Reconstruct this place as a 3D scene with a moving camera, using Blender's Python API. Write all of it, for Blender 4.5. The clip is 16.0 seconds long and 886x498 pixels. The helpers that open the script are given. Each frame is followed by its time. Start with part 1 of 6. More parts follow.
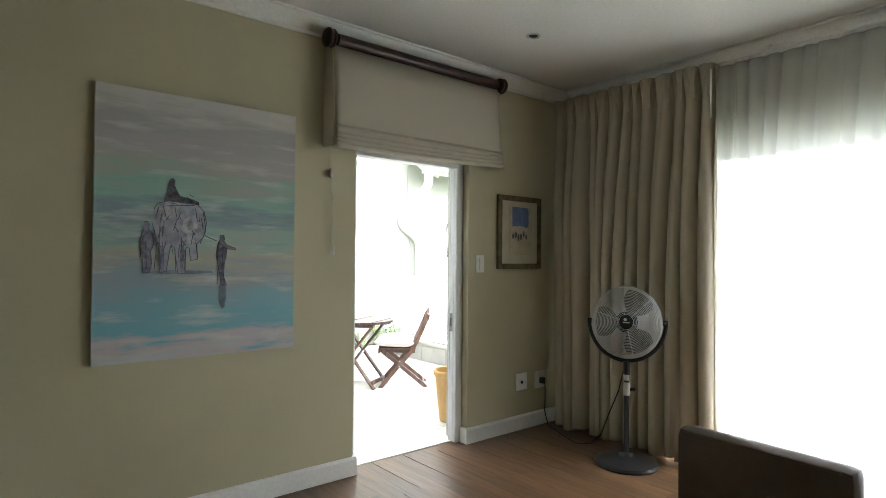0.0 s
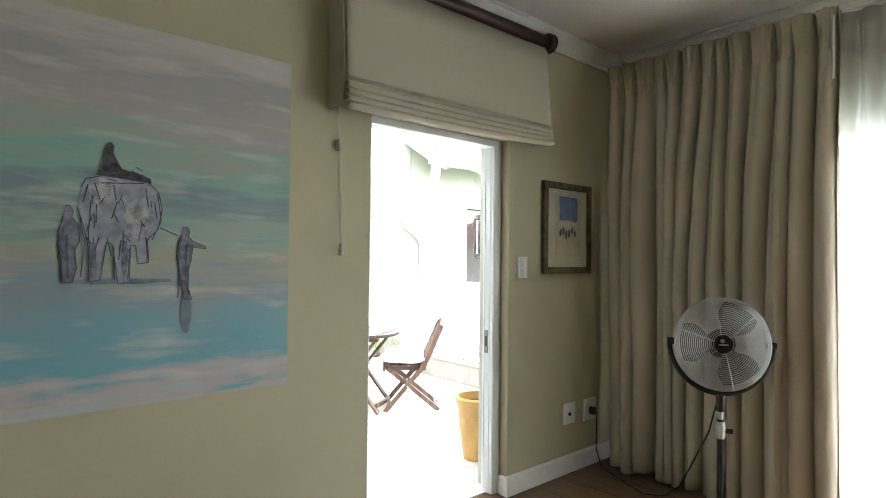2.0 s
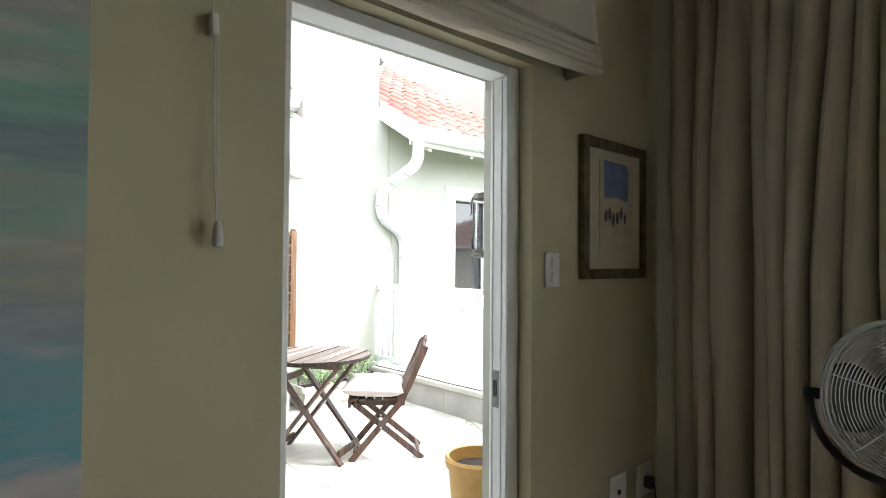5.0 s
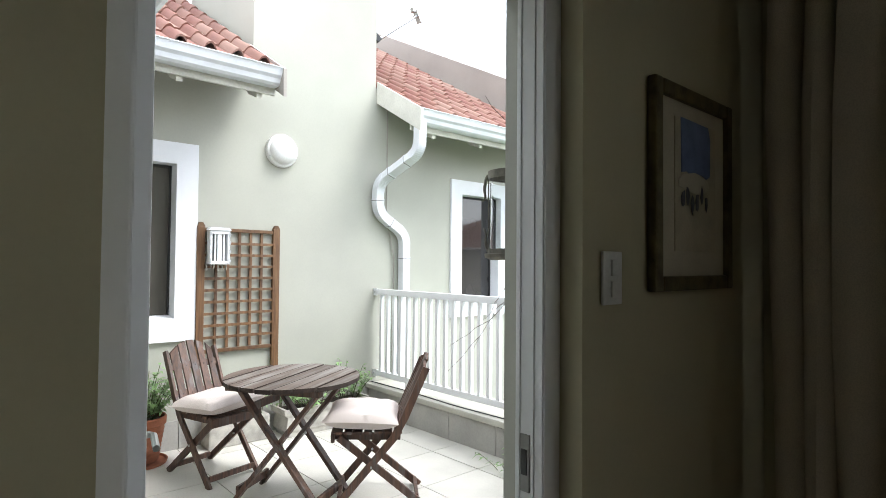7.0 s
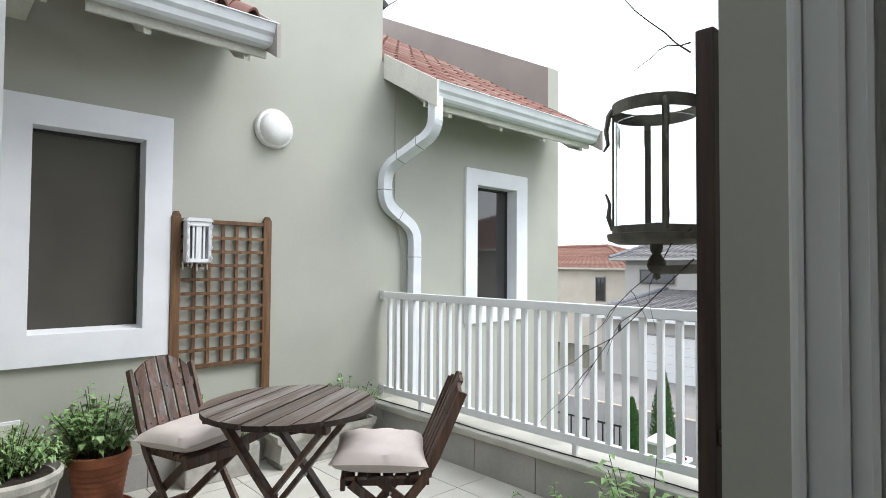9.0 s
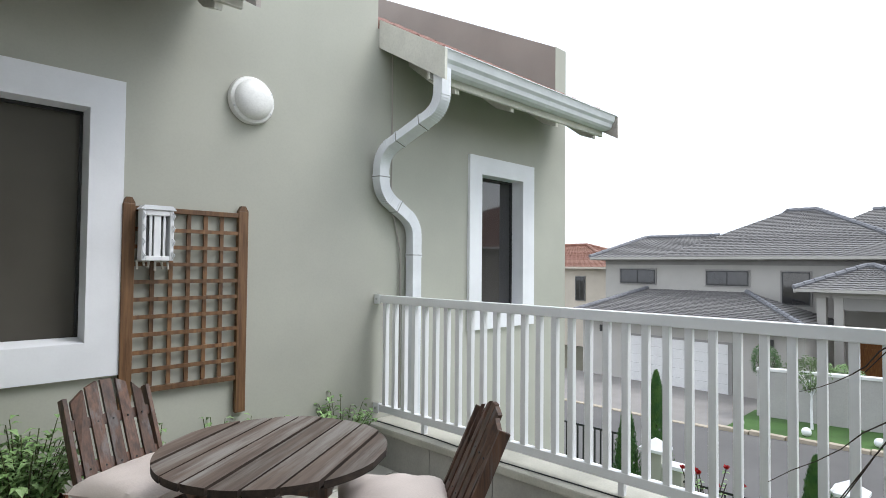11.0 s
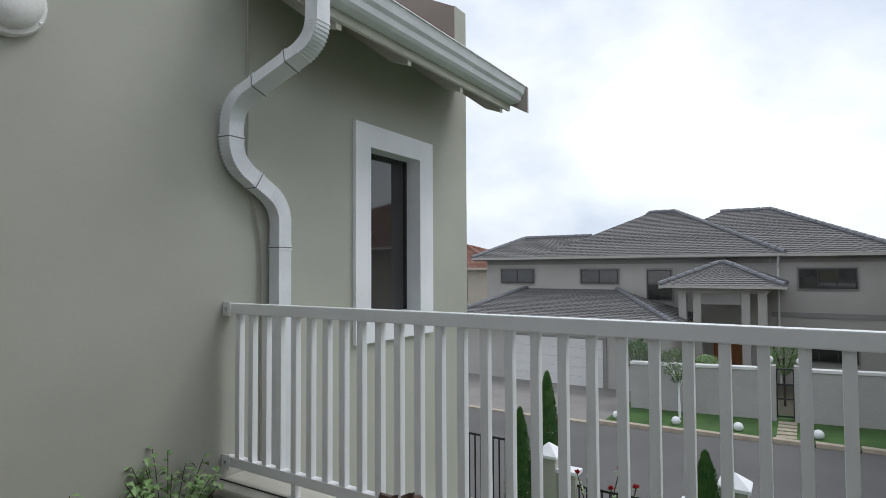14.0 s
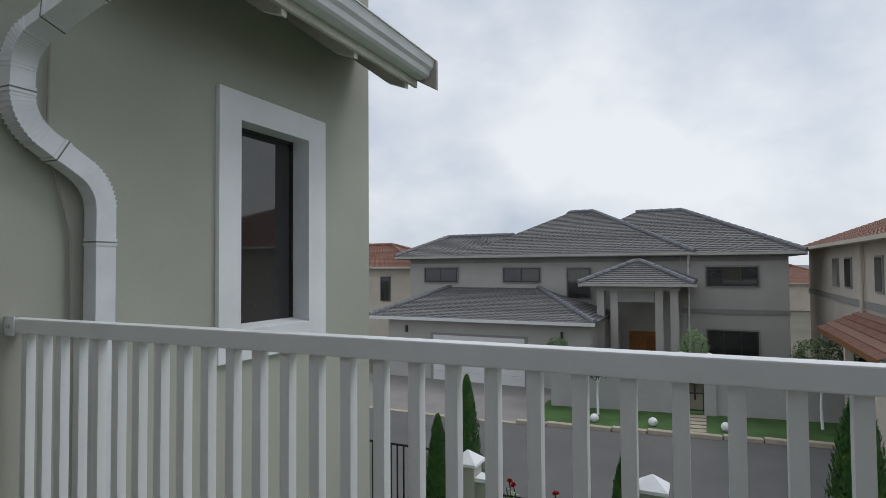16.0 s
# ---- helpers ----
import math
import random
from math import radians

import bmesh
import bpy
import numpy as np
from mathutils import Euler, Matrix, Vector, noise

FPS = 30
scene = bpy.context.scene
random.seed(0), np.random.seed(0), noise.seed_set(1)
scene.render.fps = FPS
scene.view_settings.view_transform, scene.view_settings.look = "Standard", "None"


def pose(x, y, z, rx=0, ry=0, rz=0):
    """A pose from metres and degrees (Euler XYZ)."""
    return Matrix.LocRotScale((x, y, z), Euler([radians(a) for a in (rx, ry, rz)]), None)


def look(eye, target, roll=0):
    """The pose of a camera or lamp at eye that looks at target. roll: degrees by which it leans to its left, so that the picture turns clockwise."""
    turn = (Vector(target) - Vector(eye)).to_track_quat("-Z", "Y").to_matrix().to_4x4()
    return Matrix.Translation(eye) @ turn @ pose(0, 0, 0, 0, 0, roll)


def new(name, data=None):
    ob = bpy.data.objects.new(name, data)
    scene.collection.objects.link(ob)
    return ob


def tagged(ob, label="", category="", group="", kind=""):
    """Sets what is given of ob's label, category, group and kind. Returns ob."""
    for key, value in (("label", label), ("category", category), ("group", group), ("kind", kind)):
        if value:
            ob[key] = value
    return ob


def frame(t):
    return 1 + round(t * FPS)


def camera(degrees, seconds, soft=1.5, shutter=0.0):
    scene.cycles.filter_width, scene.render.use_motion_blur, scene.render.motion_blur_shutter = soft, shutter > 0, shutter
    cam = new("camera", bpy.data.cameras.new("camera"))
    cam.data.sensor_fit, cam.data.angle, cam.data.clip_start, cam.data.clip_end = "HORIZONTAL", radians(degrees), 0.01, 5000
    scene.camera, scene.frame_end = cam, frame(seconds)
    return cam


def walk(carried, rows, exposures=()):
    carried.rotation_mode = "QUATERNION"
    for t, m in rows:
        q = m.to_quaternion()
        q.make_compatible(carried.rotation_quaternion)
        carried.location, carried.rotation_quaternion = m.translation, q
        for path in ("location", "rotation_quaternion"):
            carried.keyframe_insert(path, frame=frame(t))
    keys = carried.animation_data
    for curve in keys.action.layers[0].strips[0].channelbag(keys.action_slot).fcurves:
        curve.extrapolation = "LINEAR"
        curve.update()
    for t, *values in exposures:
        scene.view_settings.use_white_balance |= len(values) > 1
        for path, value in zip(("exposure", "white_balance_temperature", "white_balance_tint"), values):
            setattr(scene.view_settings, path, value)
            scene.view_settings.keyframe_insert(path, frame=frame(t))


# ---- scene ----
cam = camera(76.2, 16.0, soft=0.85)

PATH = [
    (0, (1.245, 1.314, 1.369), (2.522, 2.852, 1.401), 0.5),
    (0.5, (1.339, 1.57, 1.364), (2.625, 3.101, 1.396), 0.5),
    (1, (1.414, 1.781, 1.359), (2.71, 3.304, 1.391), 0.5),
    (1.5, (1.506, 2.0, 1.367), (2.813, 3.513, 1.402), 0.5),
    (2, (1.61, 2.182, 1.375), (2.922, 3.69, 1.409), 0.6),
    (2.5, (1.727, 2.387, 1.368), (3.05, 3.887, 1.4), 0.6),
    (3, (1.849, 2.581, 1.368), (3.18, 4.074, 1.403), 0.6),
    (3.5, (2.0, 2.74, 1.37), (3.341, 4.224, 1.407), 0.6),
    (4, (2.17, 2.875, 1.371), (3.518, 4.351, 1.412), 0.5),
    (4.2, (2.229, 2.934, 1.365), (3.583, 4.404, 1.407), 0.6),
    (6.3, (2.813, 3.437, 1.352), (4.152, 4.922, 1.4), 0.2),
    (6.5, (2.87, 3.499, 1.352), (4.204, 4.988, 1.403), 0.6),
    (7, (2.957, 3.664, 1.36), (4.29, 5.154, 1.41), 0.5),
    (7.5, (3.035, 3.825, 1.354), (4.371, 5.312, 1.402), 0.5),
    (8, (3.114, 4.008, 1.334), (4.456, 5.49, 1.391), 0.4),
    (8.5, (3.208, 4.192, 1.326), (4.557, 5.667, 1.388), 0.3),
    (9, (3.266, 4.366, 1.322), (4.628, 5.829, 1.383), 0.4),
    (11.5, (3.627, 5.136, 1.327), (5.08, 6.509, 1.385), 0.5),
    (12, (3.719, 5.302, 1.309), (5.211, 6.632, 1.37), 0.4),
    (12.5, (3.826, 5.42, 1.282), (5.368, 6.692, 1.348), 0.2),
    (13, (3.967, 5.512, 1.285), (5.559, 6.722, 1.35), 0.2),
    (13.5, (4.099, 5.588, 1.274), (5.739, 6.731, 1.34), -0.0),
    (14, (4.258, 5.67, 1.28), (5.944, 6.743, 1.348), -0.3),
    (14.5, (4.409, 5.73, 1.284), (6.139, 6.731, 1.351), -0.4),
    (15, (4.552, 5.783, 1.277), (6.314, 6.726, 1.344), -0.6),
    (15.5, (4.734, 5.811, 1.292), (6.523, 6.705, 1.357), -0.5),
    (16, (4.891, 5.82, 1.288), (6.703, 6.665, 1.35), -0.4),
]
EXPO = [(0.0, 3.74), (1.5, 4.13), (3.5, 4.22), (4.2, 3.84), (5.3, 3.0), (6.3, 2.3), (7.0, 2.08), (8.0, 1.72), (9.2, 1.38), (11.3, 1.09), (12.5, 0.88), (14.0, 0.32), (16.0, -0.08)]
walk(cam, [(t, look(eye, target, roll)) for t, eye, target, roll in PATH], EXPO)

# ---------------------------------------------------------------- world and light
world = bpy.data.worlds.new("overcast_sky")
scene.world = world
world.use_nodes = True
wn, wl = world.node_tree.nodes, world.node_tree.links
wn.clear()
w_out = wn.new("ShaderNodeOutputWorld")
w_bg = wn.new("ShaderNodeBackground")
w_sky = wn.new("ShaderNodeTexSky")
w_sky.sky_type, w_sky.sun_disc = "NISHITA", False
w_sky.sun_elevation, w_sky.sun_rotation = radians(52), radians(140)
w_scale = wn.new("ShaderNodeVectorMath")
w_scale.operation = "SCALE"
w_scale.inputs["Scale"].default_value = 0.09
w_co = wn.new("ShaderNodeTexCoord")
w_map = wn.new("ShaderNodeMapping")
w_map.inputs["Scale"].default_value = (1.0, 1.0, 1.7)
w_noise = wn.new("ShaderNodeTexNoise")
w_noise.inputs["Scale"].default_value = 2.1
w_noise.inputs["Detail"].default_value = 5.0
w_noise.inputs["Roughness"].default_value = 0.52
w_ramp = wn.new("ShaderNodeValToRGB")
w_ramp.color_ramp.elements[0].position, w_ramp.color_ramp.elements[0].color = 0.36, (0.60, 0.675, 0.80, 1)
w_ramp.color_ramp.elements[1].position, w_ramp.color_ramp.elements[1].color = 0.60, (0.99, 1.03, 1.08, 1)
w_mix = wn.new("ShaderNodeMixRGB")
w_mix.inputs["Fac"].default_value = 0.9
wl.new(w_sky.outputs["Color"], w_scale.inputs[0])
wl.new(w_co.outputs["Generated"], w_map.inputs["Vector"])
wl.new(w_map.outputs["Vector"], w_noise.inputs["Vector"])
wl.new(w_noise.outputs["Fac"], w_ramp.inputs["Fac"])
wl.new(w_scale.outputs["Vector"], w_mix.inputs["Color1"])
wl.new(w_ramp.outputs["Color"], w_mix.inputs["Color2"])
wl.new(w_mix.outputs["Color"], w_bg.inputs["Color"])
wl.new(w_bg.outputs["Background"], w_out.inputs["Surface"])
w_bg.inputs["Strength"].default_value = 0.93

sun = new("sun", bpy.data.lights.new("sun", "SUN"))
sun.data.energy, sun.data.angle, sun.data.color = 0.95, radians(25), (1.0, 1.0, 1.0)
sun.matrix_world = look((0, 0, 30), (-9.0, 11.0, 11.0))


def window_lamp(name, place, aim, w, h, power):
    data = bpy.data.lights.new(name, "AREA")
    data.shape, data.size, data.size_y, data.energy = "RECTANGLE", w, h, power
    data.color = (0.97, 0.99, 1.0)
    ob = new(name, data)
    ob.matrix_world = look(place, aim)
    return ob


window_lamp("window_light", (5.62, 1.66, 1.10), (0.0, 1.66, 0.75), 3.0, 1.95, 2.8)

# ---------------------------------------------------------------- materials


def material(name, colour, rough=0.6, metal=0.0, var=0.12, scale=6.0, grain=80.0, bump=0.15, colour2=None, fine=0.06, object_space=True, spec=0.5):
    """A surface with variation at two scales: broad stains and a fine grain that also gives relief."""
    m = bpy.data.materials.new(name)
    m.use_nodes = True
    n, l = m.node_tree.nodes, m.node_tree.links
    b = n["Principled BSDF"]
    b.inputs["Roughness"].default_value, b.inputs["Metallic"].default_value = rough, metal
    b.inputs["Specular IOR Level"].default_value = spec
    co = n.new("ShaderNodeTexCoord")
    src = co.outputs["Object" if object_space else "Generated"]
    big = n.new("ShaderNodeTexNoise")
    big.inputs["Scale"].default_value, big.inputs["Detail"].default_value = scale, 4
    small = n.new("ShaderNodeTexNoise")
    small.inputs["Scale"].default_value, small.inputs["Detail"].default_value = grain, 3
    l.new(src, big.inputs["Vector"])
    l.new(src, small.inputs["Vector"])
    mix = n.new("ShaderNodeMixRGB")
    c2 = colour2 or tuple(max(0.0, c * (1 - var * 1.8)) for c in colour)
    mix.inputs["Color1"].default_value, mix.inputs["Color2"].default_value = (*colour, 1), (*c2, 1)
    ramp = n.new("ShaderNodeValToRGB")
    ramp.color_ramp.elements[0].position, ramp.color_ramp.elements[1].position = 0.38, 0.68
    l.new(big.outputs["Fac"], ramp.inputs["Fac"])
    l.new(ramp.outputs["Color"], mix.inputs["Fac"])
    mul = n.new("ShaderNodeMixRGB")
    mul.blend_type = "MULTIPLY"
    mul.inputs["Fac"].default_value = min(1.0, fine * 6)
    grey = n.new("ShaderNodeValToRGB")
    grey.color_ramp.elements[0].position, grey.color_ramp.elements[0].color = 0.3, (0.75, 0.75, 0.75, 1)
    grey.color_ramp.elements[1].position = 0.6
    l.new(small.outputs["Fac"], grey.inputs["Fac"])
    l.new(mix.outputs["Color"], mul.inputs["Color1"])
    l.new(grey.outputs["Color"], mul.inputs["Color2"])
    l.new(mul.outputs["Color"], b.inputs["Base Color"])
    if bump:
        bp = n.new("ShaderNodeBump")
        bp.inputs["Strength"].default_value, bp.inputs["Distance"].default_value = bump, 0.004
        l.new(small.outputs["Fac"], bp.inputs["Height"])
        l.new(bp.outputs["Normal"], b.inputs["Normal"])
    return m


def wood(name, light, dark, axis="X", rough=0.55, scale=3.0, grey=None, greyness=0.0):
    """Timber with grain along one axis, a shade of its own for each board, and weathering."""
    m = bpy.data.materials.new(name)
    m.use_nodes = True
    n, l = m.node_tree.nodes, m.node_tree.links
    b = n["Principled BSDF"]
    b.inputs["Roughness"].default_value = rough
    co, mp = n.new("ShaderNodeTexCoord"), n.new("ShaderNodeMapping")
    stretch = {"X": (1, 14, 14), "Y": (14, 1, 14), "Z": (14, 14, 1)}[axis]
    mp.inputs["Scale"].default_value = tuple(s * scale for s in stretch)
    l.new(co.outputs["Object"], mp.inputs["Vector"])
    no = n.new("ShaderNodeTexNoise")
    no.inputs["Scale"].default_value, no.inputs["Detail"].default_value, no.inputs["Roughness"].default_value = 1.0, 6, 0.65
    l.new(mp.outputs["Vector"], no.inputs["Vector"])
    mix = n.new("ShaderNodeMixRGB")
    mix.inputs["Color1"].default_value, mix.inputs["Color2"].default_value = (*dark, 1), (*light, 1)
    ramp = n.new("ShaderNodeValToRGB")
    ramp.color_ramp.elements[0].position, ramp.color_ramp.elements[1].position = 0.36, 0.66
    l.new(no.outputs["Fac"], ramp.inputs["Fac"])
    l.new(ramp.outputs["Color"], mix.inputs["Fac"])
    last = mix
    if grey:
        blot = n.new("ShaderNodeTexNoise")
        blot.inputs["Scale"].default_value, blot.inputs["Detail"].default_value = 0.32, 7
        blot.inputs["Roughness"].default_value = 0.7
        l.new(mp.outputs["Vector"], blot.inputs["Vector"])
        r2 = n.new("ShaderNodeValToRGB")
        r2.color_ramp.elements[0].position, r2.color_ramp.elements[1].position = 0.62 - greyness * 0.3, 0.72 - greyness * 0.2
        l.new(blot.outputs["Fac"], r2.inputs["Fac"])
        m2 = n.new("ShaderNodeMixRGB")
        m2.inputs["Color2"].default_value = (*grey, 1)
        l.new(mix.outputs["Color"], m2.inputs["Color1"])
        l.new(r2.outputs["Color"], m2.inputs["Fac"])
        last = m2
    info = n.new("ShaderNodeObjectInfo")
    hsv = n.new("ShaderNodeHueSaturation")
    rng = n.new("ShaderNodeMapRange")
    rng.inputs["To Min"].default_value, rng.inputs["To Max"].default_value = 0.75, 1.25
    l.new(info.outputs["Random"], rng.inputs["Value"])
    l.new(rng.outputs["Result"], hsv.inputs["Value"])
    l.new(last.outputs["Color"], hsv.inputs["Color"])
    l.new(hsv.outputs["Color"], b.inputs["Base Color"])
    bp = n.new("ShaderNodeBump")
    bp.inputs["Strength"].default_value, bp.inputs["Distance"].default_value = 0.3, 0.003
    l.new(no.outputs["Fac"], bp.inputs["Height"])
    l.new(bp.outputs["Normal"], b.inputs["Normal"])
    return m


def glass(name, tint=(0.9, 0.92, 0.92), rough=0.0):
    m = bpy.data.materials.new(name)
    m.use_nodes = True
    b = m.node_tree.nodes["Principled BSDF"]
    b.inputs["Base Color"].default_value, b.inputs["Roughness"].default_value = (*tint, 1), rough
    b.inputs["Transmission Weight"].default_value, b.inputs["IOR"].default_value = 1.0, 1.12
    return m


def fabric(name, colour, translucency=0.0, weave=260.0, clear=0.0):
    m = bpy.data.materials.new(name)
    m.use_nodes = True
    n, l = m.node_tree.nodes, m.node_tree.links
    b = n["Principled BSDF"]
    b.inputs["Roughness"].default_value = 0.9
    b.inputs["Specular IOR Level"].default_value = 0.15
    co, no, ramp = n.new("ShaderNodeTexCoord"), n.new("ShaderNodeTexNoise"), n.new("ShaderNodeValToRGB")
    no.inputs["Scale"].default_value, no.inputs["Detail"].default_value = weave, 2
    l.new(co.outputs["Object"], no.inputs["Vector"])
    ramp.color_ramp.elements[0].color = (*[c * 0.82 for c in colour], 1)
    ramp.color_ramp.elements[1].color = (*colour, 1)
    ramp.color_ramp.elements[0].position, ramp.color_ramp.elements[1].position = 0.35, 0.6
    l.new(no.outputs["Fac"], ramp.inputs["Fac"])
    l.new(ramp.outputs["Color"], b.inputs["Base Color"])
    bp = n.new("ShaderNodeBump")
    bp.inputs["Strength"].default_value, bp.inputs["Distance"].default_value = 0.2, 0.002
    l.new(no.outputs["Fac"], bp.inputs["Height"])
    l.new(bp.outputs["Normal"], b.inputs["Normal"])
    if translucency:
        out = n["Material Output"]
        tr, mx = n.new("ShaderNodeBsdfTranslucent"), n.new("ShaderNodeMixShader")
        tr.inputs["Color"].default_value = (*colour, 1)
        mx.inputs["Fac"].default_value = translucency
        l.new(b.outputs["BSDF"], mx.inputs[1])
        l.new(tr.outputs["BSDF"], mx.inputs[2])
        last = mx
        if clear:
            tp, m3 = n.new("ShaderNodeBsdfTransparent"), n.new("ShaderNodeMixShader")
            m3.inputs["Fac"].default_value = clear
            l.new(mx.outputs["Shader"], m3.inputs[1])
            l.new(tp.outputs["BSDF"], m3.inputs[2])
            last = m3
        l.new(last.outputs["Shader"], out.inputs["Surface"])
    return m


M_ROOM = material("khaki_wall_paint", (0.50, 0.46, 0.31), 0.75, var=0.05, scale=1.5, grain=90, bump=0.03, fine=0.015)
M_CEIL = material("ceiling_paint", (0.74, 0.72, 0.68), 0.85, var=0.04, scale=1.0, grain=60, bump=0.05)
M_TRIM = material("white_gloss_trim", (0.80, 0.80, 0.77), 0.4, var=0.04, scale=4, grain=60, bump=0.03)
M_PLASTER = material("sage_plaster", (0.425, 0.427, 0.371), 0.85, var=0.07, scale=1.1, grain=90, bump=0.05, fine=0.02)
# Dark taupe trim colour; on the gable parapet it stands for shade.
M_PLASTER_DARK = material("taupe_and_shaded_plaster", (0.36, 0.33, 0.30), 0.85, var=0.08, scale=1.3, grain=140, bump=0.2)
M_SURROUND = material("white_window_surround", (0.80, 0.81, 0.84), 0.7, var=0.05, scale=3, grain=90, bump=0.0, fine=0.012)
M_WHITE_METAL = material("white_powder_coat", (0.80, 0.81, 0.83), 0.35, var=0.03, scale=3, grain=60, bump=0.0, fine=0.012)
M_FRAME = material("grey_white_aluminium", (0.76, 0.77, 0.77), 0.4, var=0.03, scale=2, grain=70, bump=0.0, fine=0.01)
M_GUTTER = material("white_gutter_metal", (0.74, 0.76, 0.79), 0.38, var=0.12, scale=6, grain=50, bump=0.0, colour2=(0.66, 0.68, 0.71), fine=0.02)
M_FASCIA = material("cream_board", (0.66, 0.65, 0.58), 0.6, var=0.08, scale=5, grain=60, bump=0.06)
M_TERRACE = material("pale_floor_tile", (0.62, 0.60, 0.55), 0.45, var=0.08, scale=3, grain=90, bump=0.05)
M_GROUT = material("grey_grout", (0.30, 0.29, 0.27), 0.9, var=0.1, scale=10, grain=120)
M_SKIRT = material("grey_skirting_tile", (0.42, 0.41, 0.38), 0.6, var=0.10, scale=4, grain=80, bump=0.05)
M_COPING = material("cement_coping", (0.50, 0.49, 0.43), 0.8, var=0.14, scale=3, grain=90, bump=0.15)
M_DARKGLASS = material("dark_window_glass", (0.034, 0.033, 0.034), 0.04, var=0.2, scale=1.5, grain=4, bump=0.0, spec=0.8)
M_BLINDGLASS = material("glass_over_brown_blind", (0.085, 0.078, 0.066), 0.06, var=0.12, scale=0.8, grain=3, bump=0.0)
M_ANOD = material("dark_window_frame", (0.03, 0.03, 0.032), 0.45, var=0.1, bump=0.02)
M_BLACK = material("black_plastic", (0.018, 0.018, 0.02), 0.38, var=0.15, scale=10, bump=0.04)
M_CHROME = material("steel_wire", (0.50, 0.51, 0.49), 0.35, 0.35, var=0.08, scale=10, bump=0.0)
M_SILVER = material("satin_aluminium", (0.60, 0.61, 0.62), 0.35, 1.0, var=0.1, scale=10, bump=0.0)
M_STRIKE = material("dull_strike_steel", (0.30, 0.30, 0.29), 0.45, 0.6, var=0.15, scale=20, bump=0.0)
M_JOINT = material("grimy_joint", (0.22, 0.22, 0.22), 0.7, var=0.2, scale=20, bump=0.0)
M_ROD = wood("dark_mahogany", (0.050, 0.018, 0.012), (0.022, 0.008, 0.006), "X", 0.35)
M_BLIND = fabric("linen_blind", (0.56, 0.51, 0.41), 0.12)
M_CURTAIN = fabric("beige_curtain", (0.56, 0.495, 0.385), 0.10)
M_SHEER = fabric("white_sheer", (0.80, 0.81, 0.81), 0.55, 300, 0.50)
M_CUSHION = fabric("cream_canvas", (0.66, 0.585, 0.55))
M_LEATHER = material("brown_leather", (0.15, 0.105, 0.078), 0.42, var=0.15, scale=6, grain=160, bump=0.2)
M_CANVAS_EDGE = material("canvas_edge", (0.60, 0.59, 0.56), 0.85, var=0.08, scale=14, grain=200, bump=0.1)
M_GOLD = material("aged_gilt_frame", (0.16, 0.125, 0.055), 0.45, 0.3, var=0.3, scale=20, grain=120, bump=0.2)
M_MAT = material("cream_picture_mount", (0.55, 0.50, 0.38), 0.9, var=0.06, scale=10, grain=200, bump=0.03)
M_CHAIR = wood("oiled_chair_timber", (0.140, 0.072, 0.046), (0.048, 0.028, 0.023), "Z", 0.55, 3.0, (0.13, 0.112, 0.108), 0.25)
M_TABLE = wood("weathered_table_timber", (0.14, 0.105, 0.085), (0.075, 0.052, 0.042), "X", 0.65, 3.0, (0.205, 0.19, 0.175), 0.5)
M_TRELLIS = wood("honey_trellis_timber", (0.205, 0.108, 0.046), (0.085, 0.038, 0.016), "Z", 0.5, 3.0)
M_POST = wood("dark_trellis_timber", (0.055, 0.030, 0.022), (0.022, 0.013, 0.010), "Z", 0.7)
M_TERRACOTTA = material("terracotta", (0.36, 0.125, 0.062), 0.8, var=0.22, scale=9, grain=90, bump=0.25)
M_OCHRE = material("ochre_glazed_clay", (0.58, 0.34, 0.11), 0.55, var=0.12, scale=6, grain=90, bump=0.1)
M_STONE = material("cast_stone", (0.50, 0.48, 0.43), 0.9, var=0.22, scale=9, grain=120, bump=0.5)
M_SOIL = material("potting_soil", (0.045, 0.032, 0.022), 0.95, var=0.3, scale=30, grain=150, bump=0.8)
M_LEAF = material("green_leaf", (0.20, 0.34, 0.12), 0.5, var=0.25, scale=9, grain=60, bump=0.1, colour2=(0.26, 0.39, 0.17))
M_LEAF_PALE = material("pale_herb_leaf", (0.13, 0.205, 0.075), 0.6, var=0.25, scale=9, grain=60, bump=0.1)
M_CYPRESS = material("cypress_leaf", (0.045, 0.13, 0.035), 0.6, var=0.3, scale=6, grain=40, bump=0.1, colour2=(0.10, 0.20, 0.05))
M_STEM = material("plant_stem", (0.10, 0.12, 0.045), 0.7, var=0.2, scale=20)
M_TWIG = material("dry_twig", (0.055, 0.040, 0.030), 0.8, var=0.2, scale=30)
M_RED = material("red_petal", (0.42, 0.012, 0.015), 0.5, var=0.2, scale=20)
M_IRON = material("rusted_iron", (0.22, 0.205, 0.17), 0.75, 0.15, var=0.35, scale=14, grain=110, bump=0.4)
M_CANDLE = material("candle_wax", (0.30, 0.27, 0.22), 0.6, var=0.1)
M_CLEAR = glass("clear_glass")
M_LAMPGLASS = material("opal_diffuser", (0.82, 0.82, 0.80), 0.3, var=0.03, bump=0.0)
M_WHITE_PLASTIC = material("white_switch_plastic", (0.78, 0.78, 0.76), 0.4, var=0.04, bump=0.0)
M_BLUE_GREY = material("faded_house_plaster", (0.45, 0.435, 0.41), 0.85, var=0.05, scale=1.0, grain=40, bump=0.1)
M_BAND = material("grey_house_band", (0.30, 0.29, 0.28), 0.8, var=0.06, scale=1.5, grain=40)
M_GARAGE = material("garage_door_white", (0.72, 0.72, 0.72), 0.5, var=0.04, scale=2, grain=30, bump=0.02)
